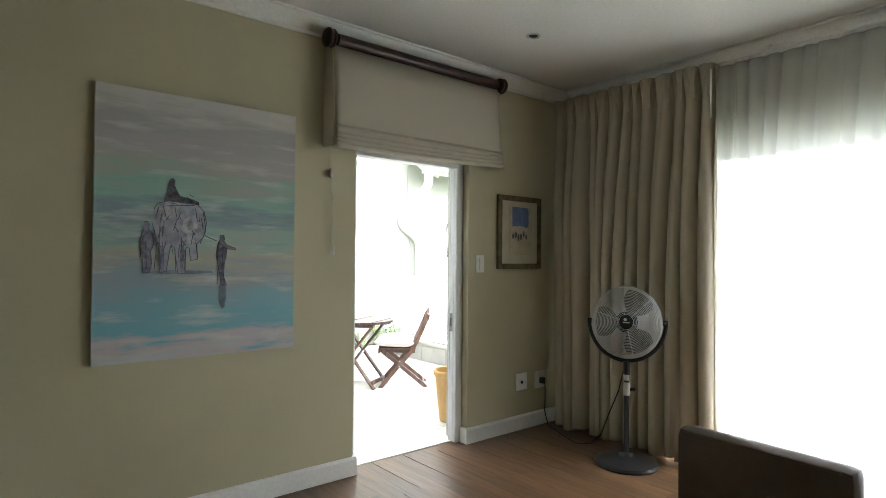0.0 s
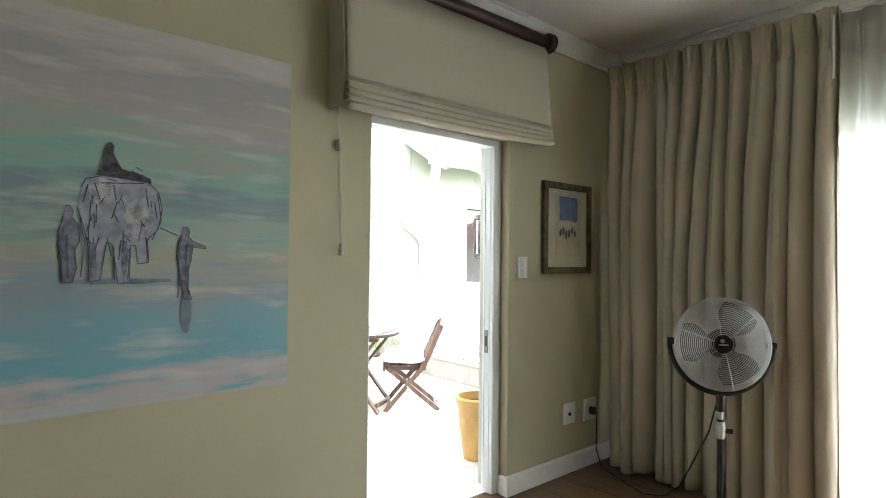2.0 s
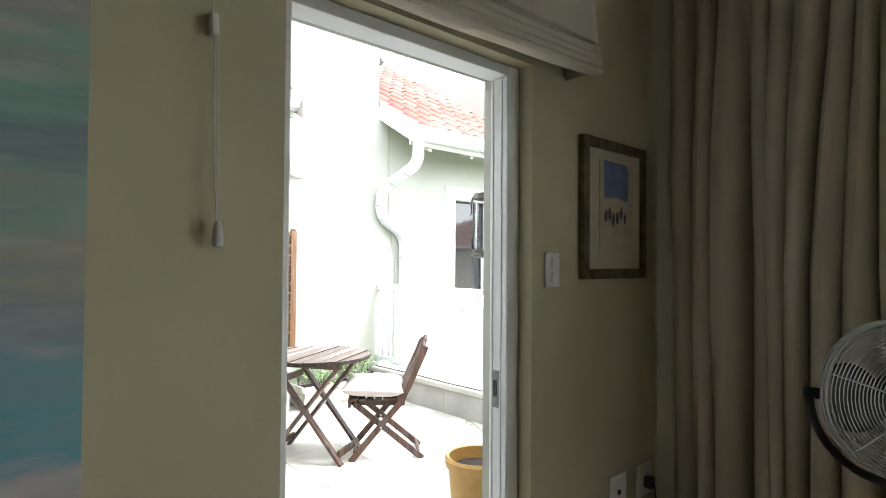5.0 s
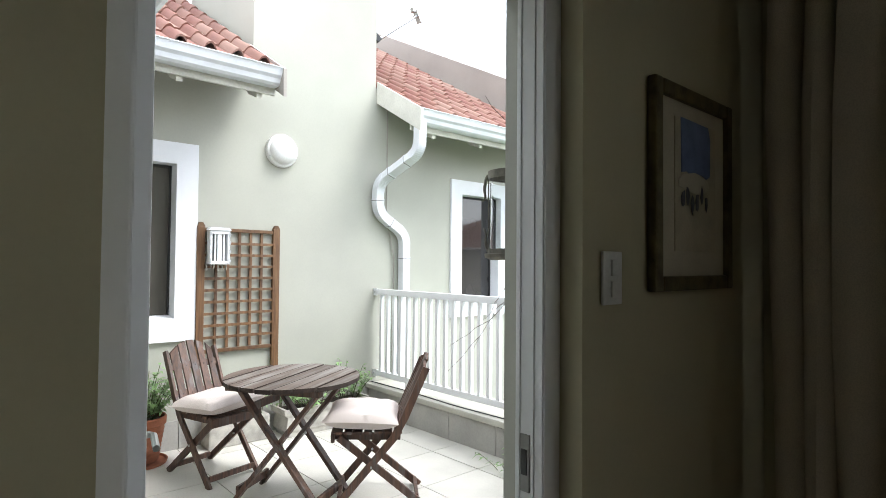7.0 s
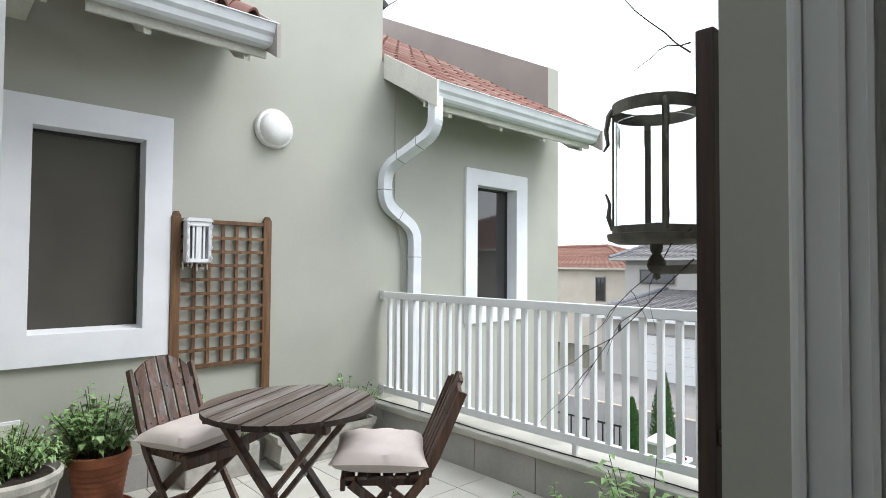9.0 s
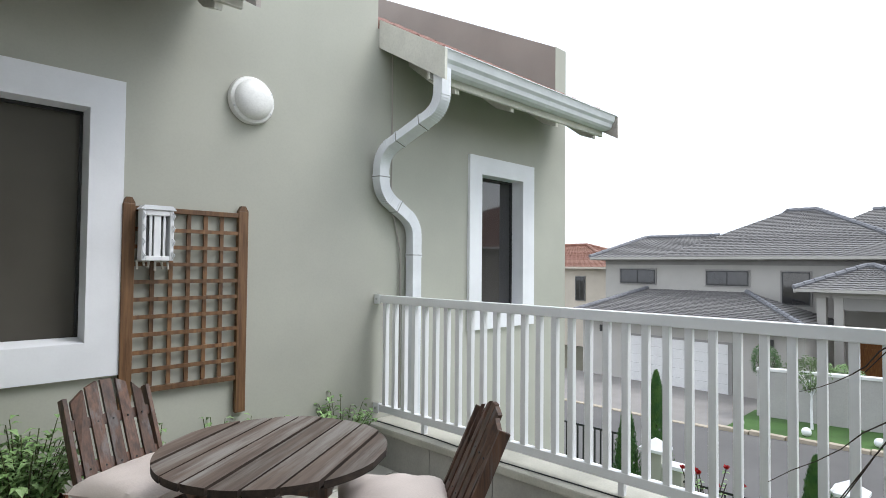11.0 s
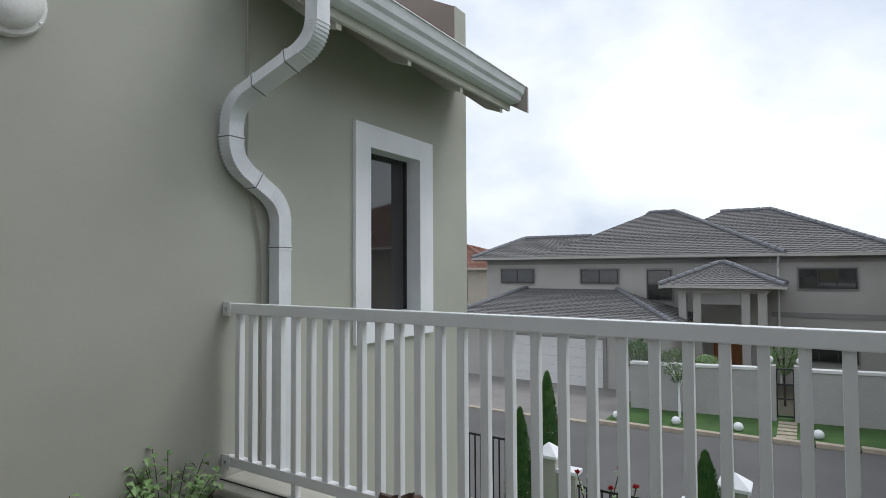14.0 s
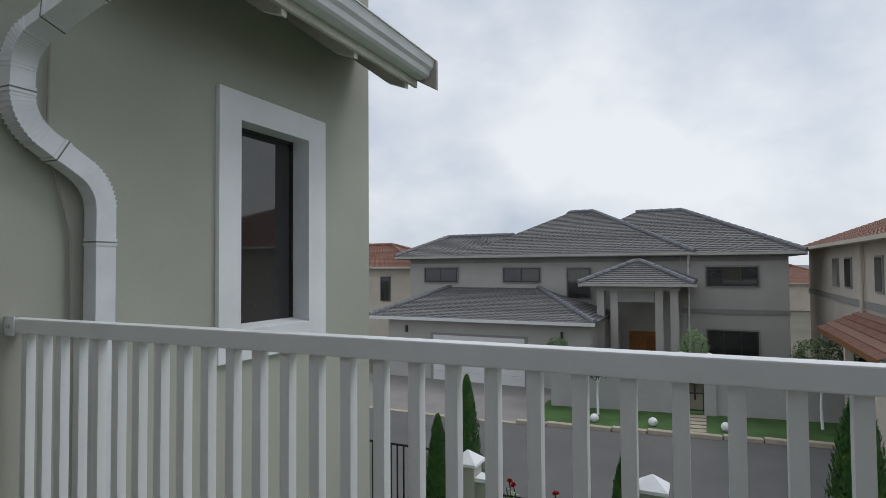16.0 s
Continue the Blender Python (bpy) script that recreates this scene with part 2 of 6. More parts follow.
M_CREAM_HOUSE = material("cream_house_plaster", (0.60, 0.54, 0.46), 0.85, var=0.06, scale=1, grain=40)
M_DOORWOOD = wood("orange_front_door", (0.36, 0.15, 0.045), (0.20, 0.075, 0.022), "Z")
M_ROAD = material("pale_asphalt", (0.118, 0.114, 0.112), 0.85, var=0.10, scale=0.5, grain=30, bump=0.15)
M_PAVING = material("driveway_paving", (0.25, 0.235, 0.225), 0.85, var=0.10, scale=0.8, grain=18, bump=0.2)
M_KERB = material("sandstone_kerb", (0.44, 0.38, 0.30), 0.85, var=0.1, scale=2, grain=30)
M_LAWN = material("lawn_green", (0.06, 0.135, 0.03), 0.9, var=0.2, scale=1.2, grain=50, bump=0.8)
M_EARTH = material("far_ground", (0.16, 0.15, 0.11), 0.95, var=0.3, scale=0.05, grain=2, bump=0.2)
M_GARDENWALL = material("grey_garden_wall", (0.42, 0.41, 0.40), 0.85, var=0.06, scale=1, grain=30)


def roof_mat(name, a, b, c):
    """Clay or cement tiles: every piece has its own shade, with lichen blots over it."""
    m = material(name, a, 0.8, var=0.2, scale=4, grain=60, bump=0.3, colour2=b)
    n, l = m.node_tree.nodes, m.node_tree.links
    p = n["Principled BSDF"]
    old = p.inputs["Base Color"].links[0].from_socket
    info, geo, add, fr = n.new("ShaderNodeObjectInfo"), n.new("ShaderNodeNewGeometry"), n.new("ShaderNodeMath"), n.new("ShaderNodeMath")
    add.operation, fr.operation = "ADD", "FRACT"
    l.new(info.outputs["Random"], add.inputs[0])
    l.new(geo.outputs["Random Per Island"], add.inputs[1])
    l.new(add.outputs[0], fr.inputs[0])
    ramp = n.new("ShaderNodeValToRGB")
    ramp.color_ramp.elements[0].position, ramp.color_ramp.elements[0].color = 0.2, (0, 0, 0, 1)
    ramp.color_ramp.elements[1].position, ramp.color_ramp.elements[1].color = 0.9, (0.75, 0.75, 0.75, 1)
    l.new(fr.outputs[0], ramp.inputs["Fac"])
    mx = n.new("ShaderNodeMixRGB")
    mx.inputs["Color2"].default_value = (*c, 1)
    l.new(ramp.outputs["Color"], mx.inputs["Fac"])
    l.new(old, mx.inputs["Color1"])
    l.new(mx.outputs["Color"], p.inputs["Base Color"])
    return m


M_REDTILE = roof_mat("red_clay_tile", (0.24, 0.115, 0.085), (0.19, 0.075, 0.06), (0.29, 0.185, 0.145))
M_GREYTILE = roof_mat("grey_cement_tile", (0.158, 0.153, 0.153), (0.125, 0.121, 0.122), (0.20, 0.195, 0.192))
M_GREYRIDGE = material("grey_ridge_tile", (0.20, 0.205, 0.225), 0.7, var=0.15, scale=6, grain=30)
M_ORANGETILE = roof_mat("orange_cement_tile", (0.26, 0.125, 0.09), (0.21, 0.095, 0.072), (0.30, 0.175, 0.13))


def painting_mat():
    """A wet beach in broad horizontal strokes: lilac-grey sky, sea-green middle, blue shallows."""
    m = bpy.data.materials.new("seascape_paint")
    m.use_nodes = True
    n, l = m.node_tree.nodes, m.node_tree.links
    b = n["Principled BSDF"]
    b.inputs["Roughness"].default_value = 0.6
    co, sep = n.new("ShaderNodeTexCoord"), n.new("ShaderNodeSeparateXYZ")
    l.new(co.outputs["Generated"], sep.inputs[0])
    mp, no = n.new("ShaderNodeMapping"), n.new("ShaderNodeTexNoise")
    mp.inputs["Scale"].default_value = (1.6, 1.0, 15.0)
    no.inputs["Scale"].default_value, no.inputs["Detail"].default_value, no.inputs["Roughness"].default_value = 1.3, 6, 0.6
    l.new(co.outputs["Generated"], mp.inputs["Vector"])
    l.new(mp.outputs["Vector"], no.inputs["Vector"])
    off, add = n.new("ShaderNodeMath"), n.new("ShaderNodeMath")
    off.operation = "MULTIPLY_ADD"
    off.inputs[1].default_value, off.inputs[2].default_value = 0.42, -0.21
    l.new(no.outputs["Fac"], off.inputs[0])
    l.new(sep.outputs["Z"], add.inputs[0])
    l.new(off.outputs[0], add.inputs[1])
    ramp = n.new("ShaderNodeValToRGB")
    stops = [(0.0, (0.46, 0.50, 0.52)), (0.05, (0.52, 0.45, 0.46)), (0.11, (0.17, 0.42, 0.50)), (0.20, (0.22, 0.41, 0.47)), (0.30, (0.30, 0.36, 0.40)),
             (0.37, (0.42, 0.41, 0.33)), (0.46, (0.31, 0.45, 0.40)), (0.55, (0.22, 0.30, 0.33)), (0.63, (0.27, 0.46, 0.40)), (0.71, (0.36, 0.40, 0.34)),
             (0.78, (0.40, 0.38, 0.38)), (0.88, (0.36, 0.355, 0.35)), (0.97, (0.50, 0.49, 0.46))]
    e = ramp.color_ramp.elements
    e[0].position, e[0].color = stops[0][0], (*stops[0][1], 1)
    e[1].position, e[1].color = stops[-1][0], (*stops[-1][1], 1)
    for p, c in stops[1:-1]:
        s = e.new(p)
        s.color = (*c, 1)
    l.new(add.outputs[0], ramp.inputs["Fac"])
    mp2, n2, r2, mx = n.new("ShaderNodeMapping"), n.new("ShaderNodeTexNoise"), n.new("ShaderNodeValToRGB"), n.new("ShaderNodeMixRGB")
    mp2.inputs["Scale"].default_value = (3.0, 1.0, 22.0)
    mp2.inputs["Location"].default_value = (4.0, 0, 2.0)
    n2.inputs["Scale"].default_value, n2.inputs["Detail"].default_value = 1.0, 5
    r2.color_ramp.elements[0].position, r2.color_ramp.elements[1].position = 0.54, 0.78
    l.new(co.outputs["Generated"], mp2.inputs["Vector"])
    l.new(mp2.outputs["Vector"], n2.inputs["Vector"])
    l.new(n2.outputs["Fac"], r2.inputs["Fac"])
    l.new(r2.outputs["Color"], mx.inputs["Fac"])
    l.new(ramp.outputs["Color"], mx.inputs["Color1"])
    mx.inputs["Color2"].default_value = (0.60, 0.60, 0.56, 1)
    l.new(mx.outputs["Color"], b.inputs["Base Color"])
    bp = n.new("ShaderNodeBump")
    bp.inputs["Strength"].default_value, bp.inputs["Distance"].default_value = 0.35, 0.003
    l.new(no.outputs["Fac"], bp.inputs["Height"])
    l.new(bp.outputs["Normal"], b.inputs["Normal"])
    return m


def floor_mat():
    """Laminate boards: a tint for every board over its own grain, with a soft sheen."""
    m = wood("oak_laminate", (0.185, 0.105, 0.055), (0.095, 0.050, 0.026), "Y", 0.32, 2.2)
    return m


M_PAINTING = painting_mat()
M_FLOOR = floor_mat()
M_FIG = material("figure_paint", (0.37, 0.38, 0.43), 0.7, var=0.35, scale=30, grain=120, bump=0.3, colour2=(0.24, 0.26, 0.33))
M_FIG_DARK = material("figure_ink", (0.12, 0.12, 0.145), 0.7, var=0.3, scale=40, grain=120, bump=0.2)
M_FIG_MID = material("figure_violet", (0.26, 0.265, 0.34), 0.7, var=0.3, scale=40, grain=120, bump=0.2)
M_FIG_LIGHT = material("figure_pale_lilac", (0.44, 0.43, 0.47), 0.7, var=0.25, scale=40, grain=120, bump=0.2)
M_PRINT_BLUE = material("print_blue", (0.17, 0.23, 0.42), 0.85, var=0.15, scale=14, grain=160, bump=0.02)
M_PRINT_SAND = material("print_sand", (0.52, 0.46, 0.33), 0.85, var=0.1, scale=14, grain=160, bump=0.02)

# ---------------------------------------------------------------- mesh helpers


def bm_box(bm, c, s, rot=None, bevel=0.0):
    r = bmesh.ops.create_cube(bm, size=1.0)
    vs = r["verts"]
    m = Matrix.Translation(c) @ (rot.to_4x4() if rot else Matrix()) @ Matrix.Diagonal((*s, 1))
    bmesh.ops.transform(bm, matrix=m, verts=vs)
    if bevel:
        es = list({e for v in vs for e in v.link_edges})
        bmesh.ops.bevel(bm, geom=es, offset=bevel, segments=2, affect="EDGES", profile=0.6)
    return bm


def bm_span(bm, lo, hi, bevel=0.0):
    c = [(a + b) / 2 for a, b in zip(lo, hi)]
    return bm_box(bm, c, [abs(b - a) for a, b in zip(lo, hi)], None, bevel)


def box(lo, hi, bevel=0.0):
    return bm_span(bmesh.new(), lo, hi, bevel)


def bm_beam(bm, a, b, w, h, bevel=0.0, up=(0, 0, 1)):
    """A bar of section w x h from a to b."""
    a, b = Vector(a), Vector(b)
    d = (b - a).normalized()
    side = d.cross(Vector(up))
    side = side.normalized() if side.length > 1e-4 else Vector((1, 0, 0))
    top = side.cross(d).normalized()
    rot = Matrix((side, d, top)).transposed()
    return bm_box(bm, (a + b) / 2, (w, (b - a).length, h), rot, bevel)


def bm_tube(bm, pts, r, seg=8, closed=False, cap=True, radii=None):
    """A round tube through points."""
    pts = [Vector(p) for p in pts]
    n, rings = len(pts), []
    prev = None
    for i, p in enumerate(pts):
        if closed:
            d = pts[(i + 1) % n] - pts[i - 1]
        else:
            d = pts[min(i + 1, n - 1)] - pts[max(i - 1, 0)]
        d.normalize()
        ref = prev if prev is not None else (Vector((0, 0, 1)) if abs(d.z) < 0.9 else Vector((1, 0, 0)))
        u = ref - d * ref.dot(d)
        if u.length < 1e-5:
            u = d.orthogonal()
        u.normalize()
        prev = u
        v = d.cross(u)
        rr = radii[i] if radii else r
        rings.append([bm.verts.new(p + (u * math.cos(2 * math.pi * k / seg) + v * math.sin(2 * math.pi * k / seg)) * rr) for k in range(seg)])
    for i in range(n if closed else n - 1):
        a, b = rings[i], rings[(i + 1) % n]
        for k in range(seg):
            bm.faces.new((a[k], a[(k + 1) % seg], b[(k + 1) % seg], b[k]))
    if cap and not closed:
        bm.faces.new(rings[0][::-1])
        bm.faces.new(rings[-1])
    return bm


def bm_lathe(bm, profile, seg=24, centre=(0, 0, 0)):
    """A body turned round the z axis: profile of (radius, height)."""
    c, rings = Vector(centre), []
    for r, z in profile:
        rings.append([bm.verts.new(c + Vector((max(r, 1e-4) * math.cos(2 * math.pi * k / seg), max(r, 1e-4) * math.sin(2 * math.pi * k / seg), z))) for k in range(seg)])
    for a, b in zip(rings, rings[1:]):
        for k in range(seg):
            bm.faces.new((a[k], a[(k + 1) % seg], b[(k + 1) % seg], b[k]))
    bm.faces.new(rings[0][::-1])
    bm.faces.new(rings[-1])
    return bm


def bm_prism(bm, outline, lo, hi, axis="y"):
    """An outline of (u, v) pushed from lo to hi along an axis."""
    def at(u, v, w):
        return {"y": (u, w, v), "x": (w, u, v), "z": (u, v, w)}[axis]
    a = [bm.verts.new(at(u, v, lo)) for u, v in outline]
    b = [bm.verts.new(at(u, v, hi)) for u, v in outline]
    n = len(outline)
    for i in range(n):
        bm.faces.new((a[i], a[(i + 1) % n], b[(i + 1) % n], b[i]))
    bm.faces.new(a[::-1])
    bm.faces.new(b)
    bmesh.ops.recalc_face_normals(bm, faces=bm.faces)
    return bm


def mesh_of(name, bm, mat, smooth=False):
    me = bpy.data.meshes.new(name)
    bmesh.ops.recalc_face_normals(bm, faces=bm.faces)
    bm.to_mesh(me)
    bm.free()
    for m in (mat if isinstance(mat, (list, tuple)) else [mat]):
        me.materials.append(m)
    if smooth:
        me.shade_smooth()
        me.set_sharp_from_angle(angle=radians(40))
    return me


def part(name, bm, mat, parent=None, label="", smooth=False, at=None):
    ob = new(name, mesh_of(name, bm, mat, smooth))
    if parent:
        ob.parent = parent
    if at is not None:
        ob.matrix_basis = at
    return tagged(ob, label)


def thing(name, label, category, m=None, group="", kind=""):
    ob = new(name)
    ob.empty_display_size = 0.1
    if m is not None:
        ob.matrix_basis = m
    return tagged(ob, label, category, group, kind)


def structure(name, bm, mat, label="", category="", smooth=False):
    return tagged(part(name, bm, mat, None, label, smooth), label, category, "", "structure")

# ---------------------------------------------------------------- the room
ROOM_Y, OUT_Y, CEIL = 4.425, 4.68, 2.80
DOOR_L, DOOR_R, DOOR_H = 3.10, 4.072, 2.075
FLOOR_OUT, FAR_Y, GROUND = -0.06, 8.206, -3.85

structure("floor", box((-1.4, -1.8, -0.12), (5.45, 4.54, -0.012)), M_GROUT, "brown wood laminate floor of the living room", "floor")


def wall(name, spans, mat, label):
    bm = bmesh.new()
    for lo, hi in spans:
        bm_span(bm, lo, hi)
    return structure(name, bm, mat, label, "wall")


wall_north = wall("wall_north", [((-1.4, ROOM_Y, 0.0), (DOOR_L, 4.54, 3.0)), ((DOOR_R, ROOM_Y, 0.0), (5.45, 4.54, 3.0)), ((DOOR_L, ROOM_Y, DOOR_H), (DOOR_R, 4.54, 3.0))],
                  M_ROOM, "khaki painted living room wall with doorway")
wall_terrace_south = wall("wall_terrace_south", [((1.4, 4.544, GROUND), (3.12, OUT_Y, 3.3)), ((4.088, 4.544, GROUND), (6.31, OUT_Y, 3.3)), ((3.12, 4.544, DOOR_H), (4.088, OUT_Y, 3.3)),
                                                 ((3.12, 4.544, GROUND), (4.088, OUT_Y, -0.08))], M_PLASTER, "sage plaster outer wall beside the doorway")
wall("wall_east", [((5.2, -1.8, 0.0), (5.45, 0.1, 3.0)), ((5.2, 3.22, 0.0), (5.45, 4.42, 3.0)), ((5.2, 0.1, 2.14), (5.45, 3.22, 3.0))], M_ROOM, "khaki painted wall with sliding glass door")
wall("wall_south", [((-1.4, -2.0, 0.0), (5.45, -1.8, 3.0))], M_ROOM, "khaki painted living room wall")
wall("wall_west", [((-1.6, -2.0, 0.0), (-1.4, 4.54, 3.0))], M_ROOM, "khaki painted living room wall")
structure("ceiling", box((-1.4, -1.8, CEIL), (5.2, ROOM_Y, CEIL + 0.1)), M_CEIL, "off-white painted ceiling", "ceiling")
structure("roof_slab", box((-1.6, -2.0, 3.0), (5.45, 4.54, 3.1)), M_PLASTER, "plain roof over the living room", "roof")


def cornice(name, outline, lo, hi, axis):
    structure(name, bm_prism(bmesh.new(), outline, lo, hi, axis), M_TRIM, "white moulded ceiling cornice", "cornice", True)


STEP = [(0.0, 0.0), (0.012, 0.0), (0.014, 0.020), (0.030, 0.030), (0.050, 0.055), (0.078, 0.070), (0.086, 0.084), (0.10, 0.088), (0.10, 0.10), (0.0, 0.10)]
cornice("cornice_north", [(ROOM_Y - 0.002 - u, CEIL - 0.102 + v) for u, v in STEP], -1.4, 5.198, "x")
cornice("cornice_east", [(5.198 - u, CEIL - 0.102 + v) for u, v in STEP], -1.8, ROOM_Y - 0.103, "y")


def skirting(name, x0, x1, y, t=0.018, h=0.115):
    bm = bm_prism(bmesh.new(), [(y, 0.0), (y - t, 0.0), (y - t, h - 0.015), (y - t * 0.5, h), (y, h)], x0, x1, "x")
    structure(name, bm, M_TRIM, "white painted skirting board", "baseboard")


skirting("baseboard_north_a", -1.4, DOOR_L + 0.022, ROOM_Y - 0.002)
skirting("baseboard_north_b", DOOR_R - 0.022, 5.198, ROOM_Y - 0.002)
structure("baseboard_reveal_a", box((DOOR_L + 0.002, ROOM_Y, 0), (DOOR_L + 0.020, 4.482, 0.112), 0.003), M_TRIM, "white painted skirting board", "baseboard")
structure("baseboard_reveal_b", box((DOOR_R - 0.020, ROOM_Y, 0), (DOOR_R - 0.002, 4.482, 0.112), 0.003), M_TRIM, "white painted skirting board", "baseboard")

# doorway: aluminium frame, sill, open glazed leaf
door_1 = thing("door_1", "open white aluminium glazed door swung onto the terrace", "door", kind="structure")
FR0, FR1, FX0, FX1 = 4.485, 4.574, 3.145, 4.010
for nm, lo, hi in (("jamb", (DOOR_L + 0.002, FR0, 0.0), (FX0, FR1, DOOR_H - 0.002)), ("jamb", (FX1, FR0, 0.0), (DOOR_R - 0.002, FR1, DOOR_H - 0.002)), ("head", (FX0, FR0, 2.035), (FX1, FR1, DOOR_H - 0.002))):
    part(nm, box(lo, hi, 0.004), M_FRAME, door_1)
for y0, y1 in ((FR0 + 0.004, FR0 + 0.012), (FR0 + 0.030, FR0 + 0.038), (FR0 + 0.072, FR0 + 0.080)):
    part("bead", box((FX1 - 0.003, y0, 0.01), (FX1 + 0.001, y1, 2.034), 0.001), M_FRAME, door_1)
    part("bead", box((FX0 - 0.001, y0, 0.01), (FX0 + 0.003, y1, 2.034), 0.001), M_FRAME, door_1)
part("threshold", box((DOOR_L, 4.54, -0.06), (DOOR_R, 4.70, 0.004), 0.004), M_TRIM, door_1, "worn pale threshold strip")
strike = part("strike_plate", box((FX1 - 0.004, FR0 + 0.042, 0.82), (FX1 + 0.001, FR0 + 0.070, 0.955), 0.001), M_STRIKE, door_1, "steel strike plate")
part("latch_hole", box((FX1 - 0.006, FR0 + 0.048, 0.86), (FX1 - 0.0035, FR0 + 0.064, 0.92)), M_BLACK, strike)

LEAF = pose(3.178, 4.60, 0, 0, 0, 78.5)
leaf_w = 0.745
leaf = part("door_leaf", box((0, -0.02, 0.03), (0.07, 0.02, 2.0), 0.004), M_FRAME, door_1, at=LEAF)
part("stile", box((leaf_w - 0.07, -0.02, 0.03), (leaf_w, 0.02, 2.0), 0.004), M_FRAME, leaf)
part("rail", box((0.07, -0.019, 0.03), (leaf_w - 0.07, 0.019, 0.13), 0.003), M_FRAME, leaf)
part("rail", box((0.07, -0.019, 1.93), (leaf_w - 0.07, 0.019, 2.0), 0.003), M_FRAME, leaf)
pane = part("pane", box((0.07, -0.004, 0.13), (leaf_w - 0.07, 0.004, 1.93)), M_CLEAR, leaf)
pane.visible_shadow = False
for s in (-1, 1):
    hb = box((leaf_w - 0.052, s * 0.02, 0.80), (leaf_w - 0.018, s * 0.028, 0.98), 0.003)
    bm_tube(hb, [(leaf_w - 0.035, s * 0.026, 0.905), (leaf_w - 0.035, s * 0.062, 0.905), (leaf_w - 0.05, s * 0.072, 0.905), (leaf_w - 0.15, s * 0.072, 0.90)], 0.009, 8)
    part("handle", hb, M_CHROME, leaf, "chrome lever handle", True)

# sliding window behind the sheers
window_1 = thing("window_1", "white framed sliding glass door behind sheer curtains", "window", kind="structure")
for y0, y1 in ((0.1, 0.17), (1.6, 1.7), (3.15, 3.22)):
    part("window_frame", box((5.28, y0, 0.0), (5.34, y1, 2.14), 0.004), M_TRIM, window_1)
for z0, z1 in ((0.0, 0.07), (2.07, 2.14)):
    part("window_frame", box((5.281, 0.17, z0), (5.339, 3.15, z1), 0.004), M_TRIM, window_1)
for y0, y1 in ((0.17, 1.6), (1.7, 3.15)):
    p = part("pane", box((5.306, y0, 0.07), (5.314, y1, 2.07)), M_CLEAR, window_1)
    p.visible_shadow = False


def drape(name, x, y0, y1, z0, z1, folds, depth, mat, head, seed, thick=0.003):
    """A hanging cloth with rounded pleats that gather at its heading."""
    rnd = random.Random(seed)
    cols, rows = folds * 12, 26
    phase = [rnd.uniform(-0.35, 0.35) for _ in range(folds + 2)]
    amp = [rnd.uniform(0.55, 1.3) for _ in range(folds + 2)]
    width = [rnd.uniform(0.55, 1.5) for _ in range(folds + 1)]
    edge = [sum(width[:k]) / sum(width[:folds]) for k in range(folds + 1)] + [1.0]
    bm, grid = bmesh.new(), []
    for j in range(rows + 1):
        v = j / rows
        z = z1 + (z0 - z1) * v
        row = []
        for i in range(cols + 1):
            u = i / cols * folds
            k = int(u)
            a = amp[k] * (1 - (u - k)) + amp[k + 1] * (u - k)
            p = phase[k] * (1 - (u - k)) + phase[k + 1] * (u - k)
            ang = 2 * math.pi * (u + p * 0.5 + 0.10 * math.sin(2.2 * v + k))
            gather = (0.95 - 0.6 * v / head) if v < head else min(1.0, 0.35 + (v - head) * 2.6)
            gather = gather if head else 1.0
            even = i / cols
            spread = edge[k] + (edge[k + 1] - edge[k]) * (u - k) if k < folds else 1.0
            along = even + (spread - even) * min(1.0, v * 2.0)
            w = math.sin(ang)
            w = math.copysign(abs(w) ** 0.7, w)
            off = depth * a * gather * (w if head else 0.8 * w)
            if head and v < head:
                off += 0.02 * abs(math.sin(ang)) - 0.01 + 0.012 * math.sin(5 * ang)
            y = y0 + (y1 - y0) * along + depth * 0.35 * math.cos(ang) * gather + 0.012 * math.sin(3.0 * v + k * 1.7)
            zz = z + (0.012 * a * math.sin(ang * 0.5) if v > 0.98 else 0)
            row.append(bm.verts.new((x + off + 0.02 * v * math.sin(k * 2.1), y, zz)))
        grid.append(row)
    for a, b in zip(grid, grid[1:]):
        for i in range(cols):
            bm.faces.new((a[i], a[i + 1], b[i + 1], b[i]))
    me = mesh_of(name, bm, mat, True)
    me.shade_smooth()
    ob = new(name, me)
    sol = ob.modifiers.new("thickness", "SOLIDIFY")
    sol.thickness = thick
    return ob


curtain = tagged(drape("curtain", 4.97, 2.99, 4.30, 0.02, 2.665, 13, 0.070, M_CURTAIN, 0.06, 3), "heavy beige pinch-pleat curtain drawn to one side", "curtain")
part("tie_hook", bm_tube(bmesh.new(), [(4.93, 3.03, 2.30), (4.93, 3.025, 2.62)], 0.006, 6), M_TRIM, curtain)
tagged(drape("sheer_curtain", 5.09, -0.05, 3.05, 0.03, 2.67, 30, 0.022, M_SHEER, 0.0, 8, 0.0012), "white sheer curtain hanging across the window", "curtain")
track = thing("curtain_track", "white curtain track under the ceiling cornice", "curtain track")
part("track", box((5.02, -0.2, 2.68), (5.045, 4.32, 2.70), 0.003), M_TRIM, track)
part("track", box((5.105, -0.2, 2.68), (5.13, 4.32, 2.70), 0.003), M_TRIM, track)
for k in range(7):
    part("bracket", box((5.02, -0.1 + k * 0.7, 2.70), (5.197, -0.08 + k * 0.7, 2.712)), M_TRIM, track)

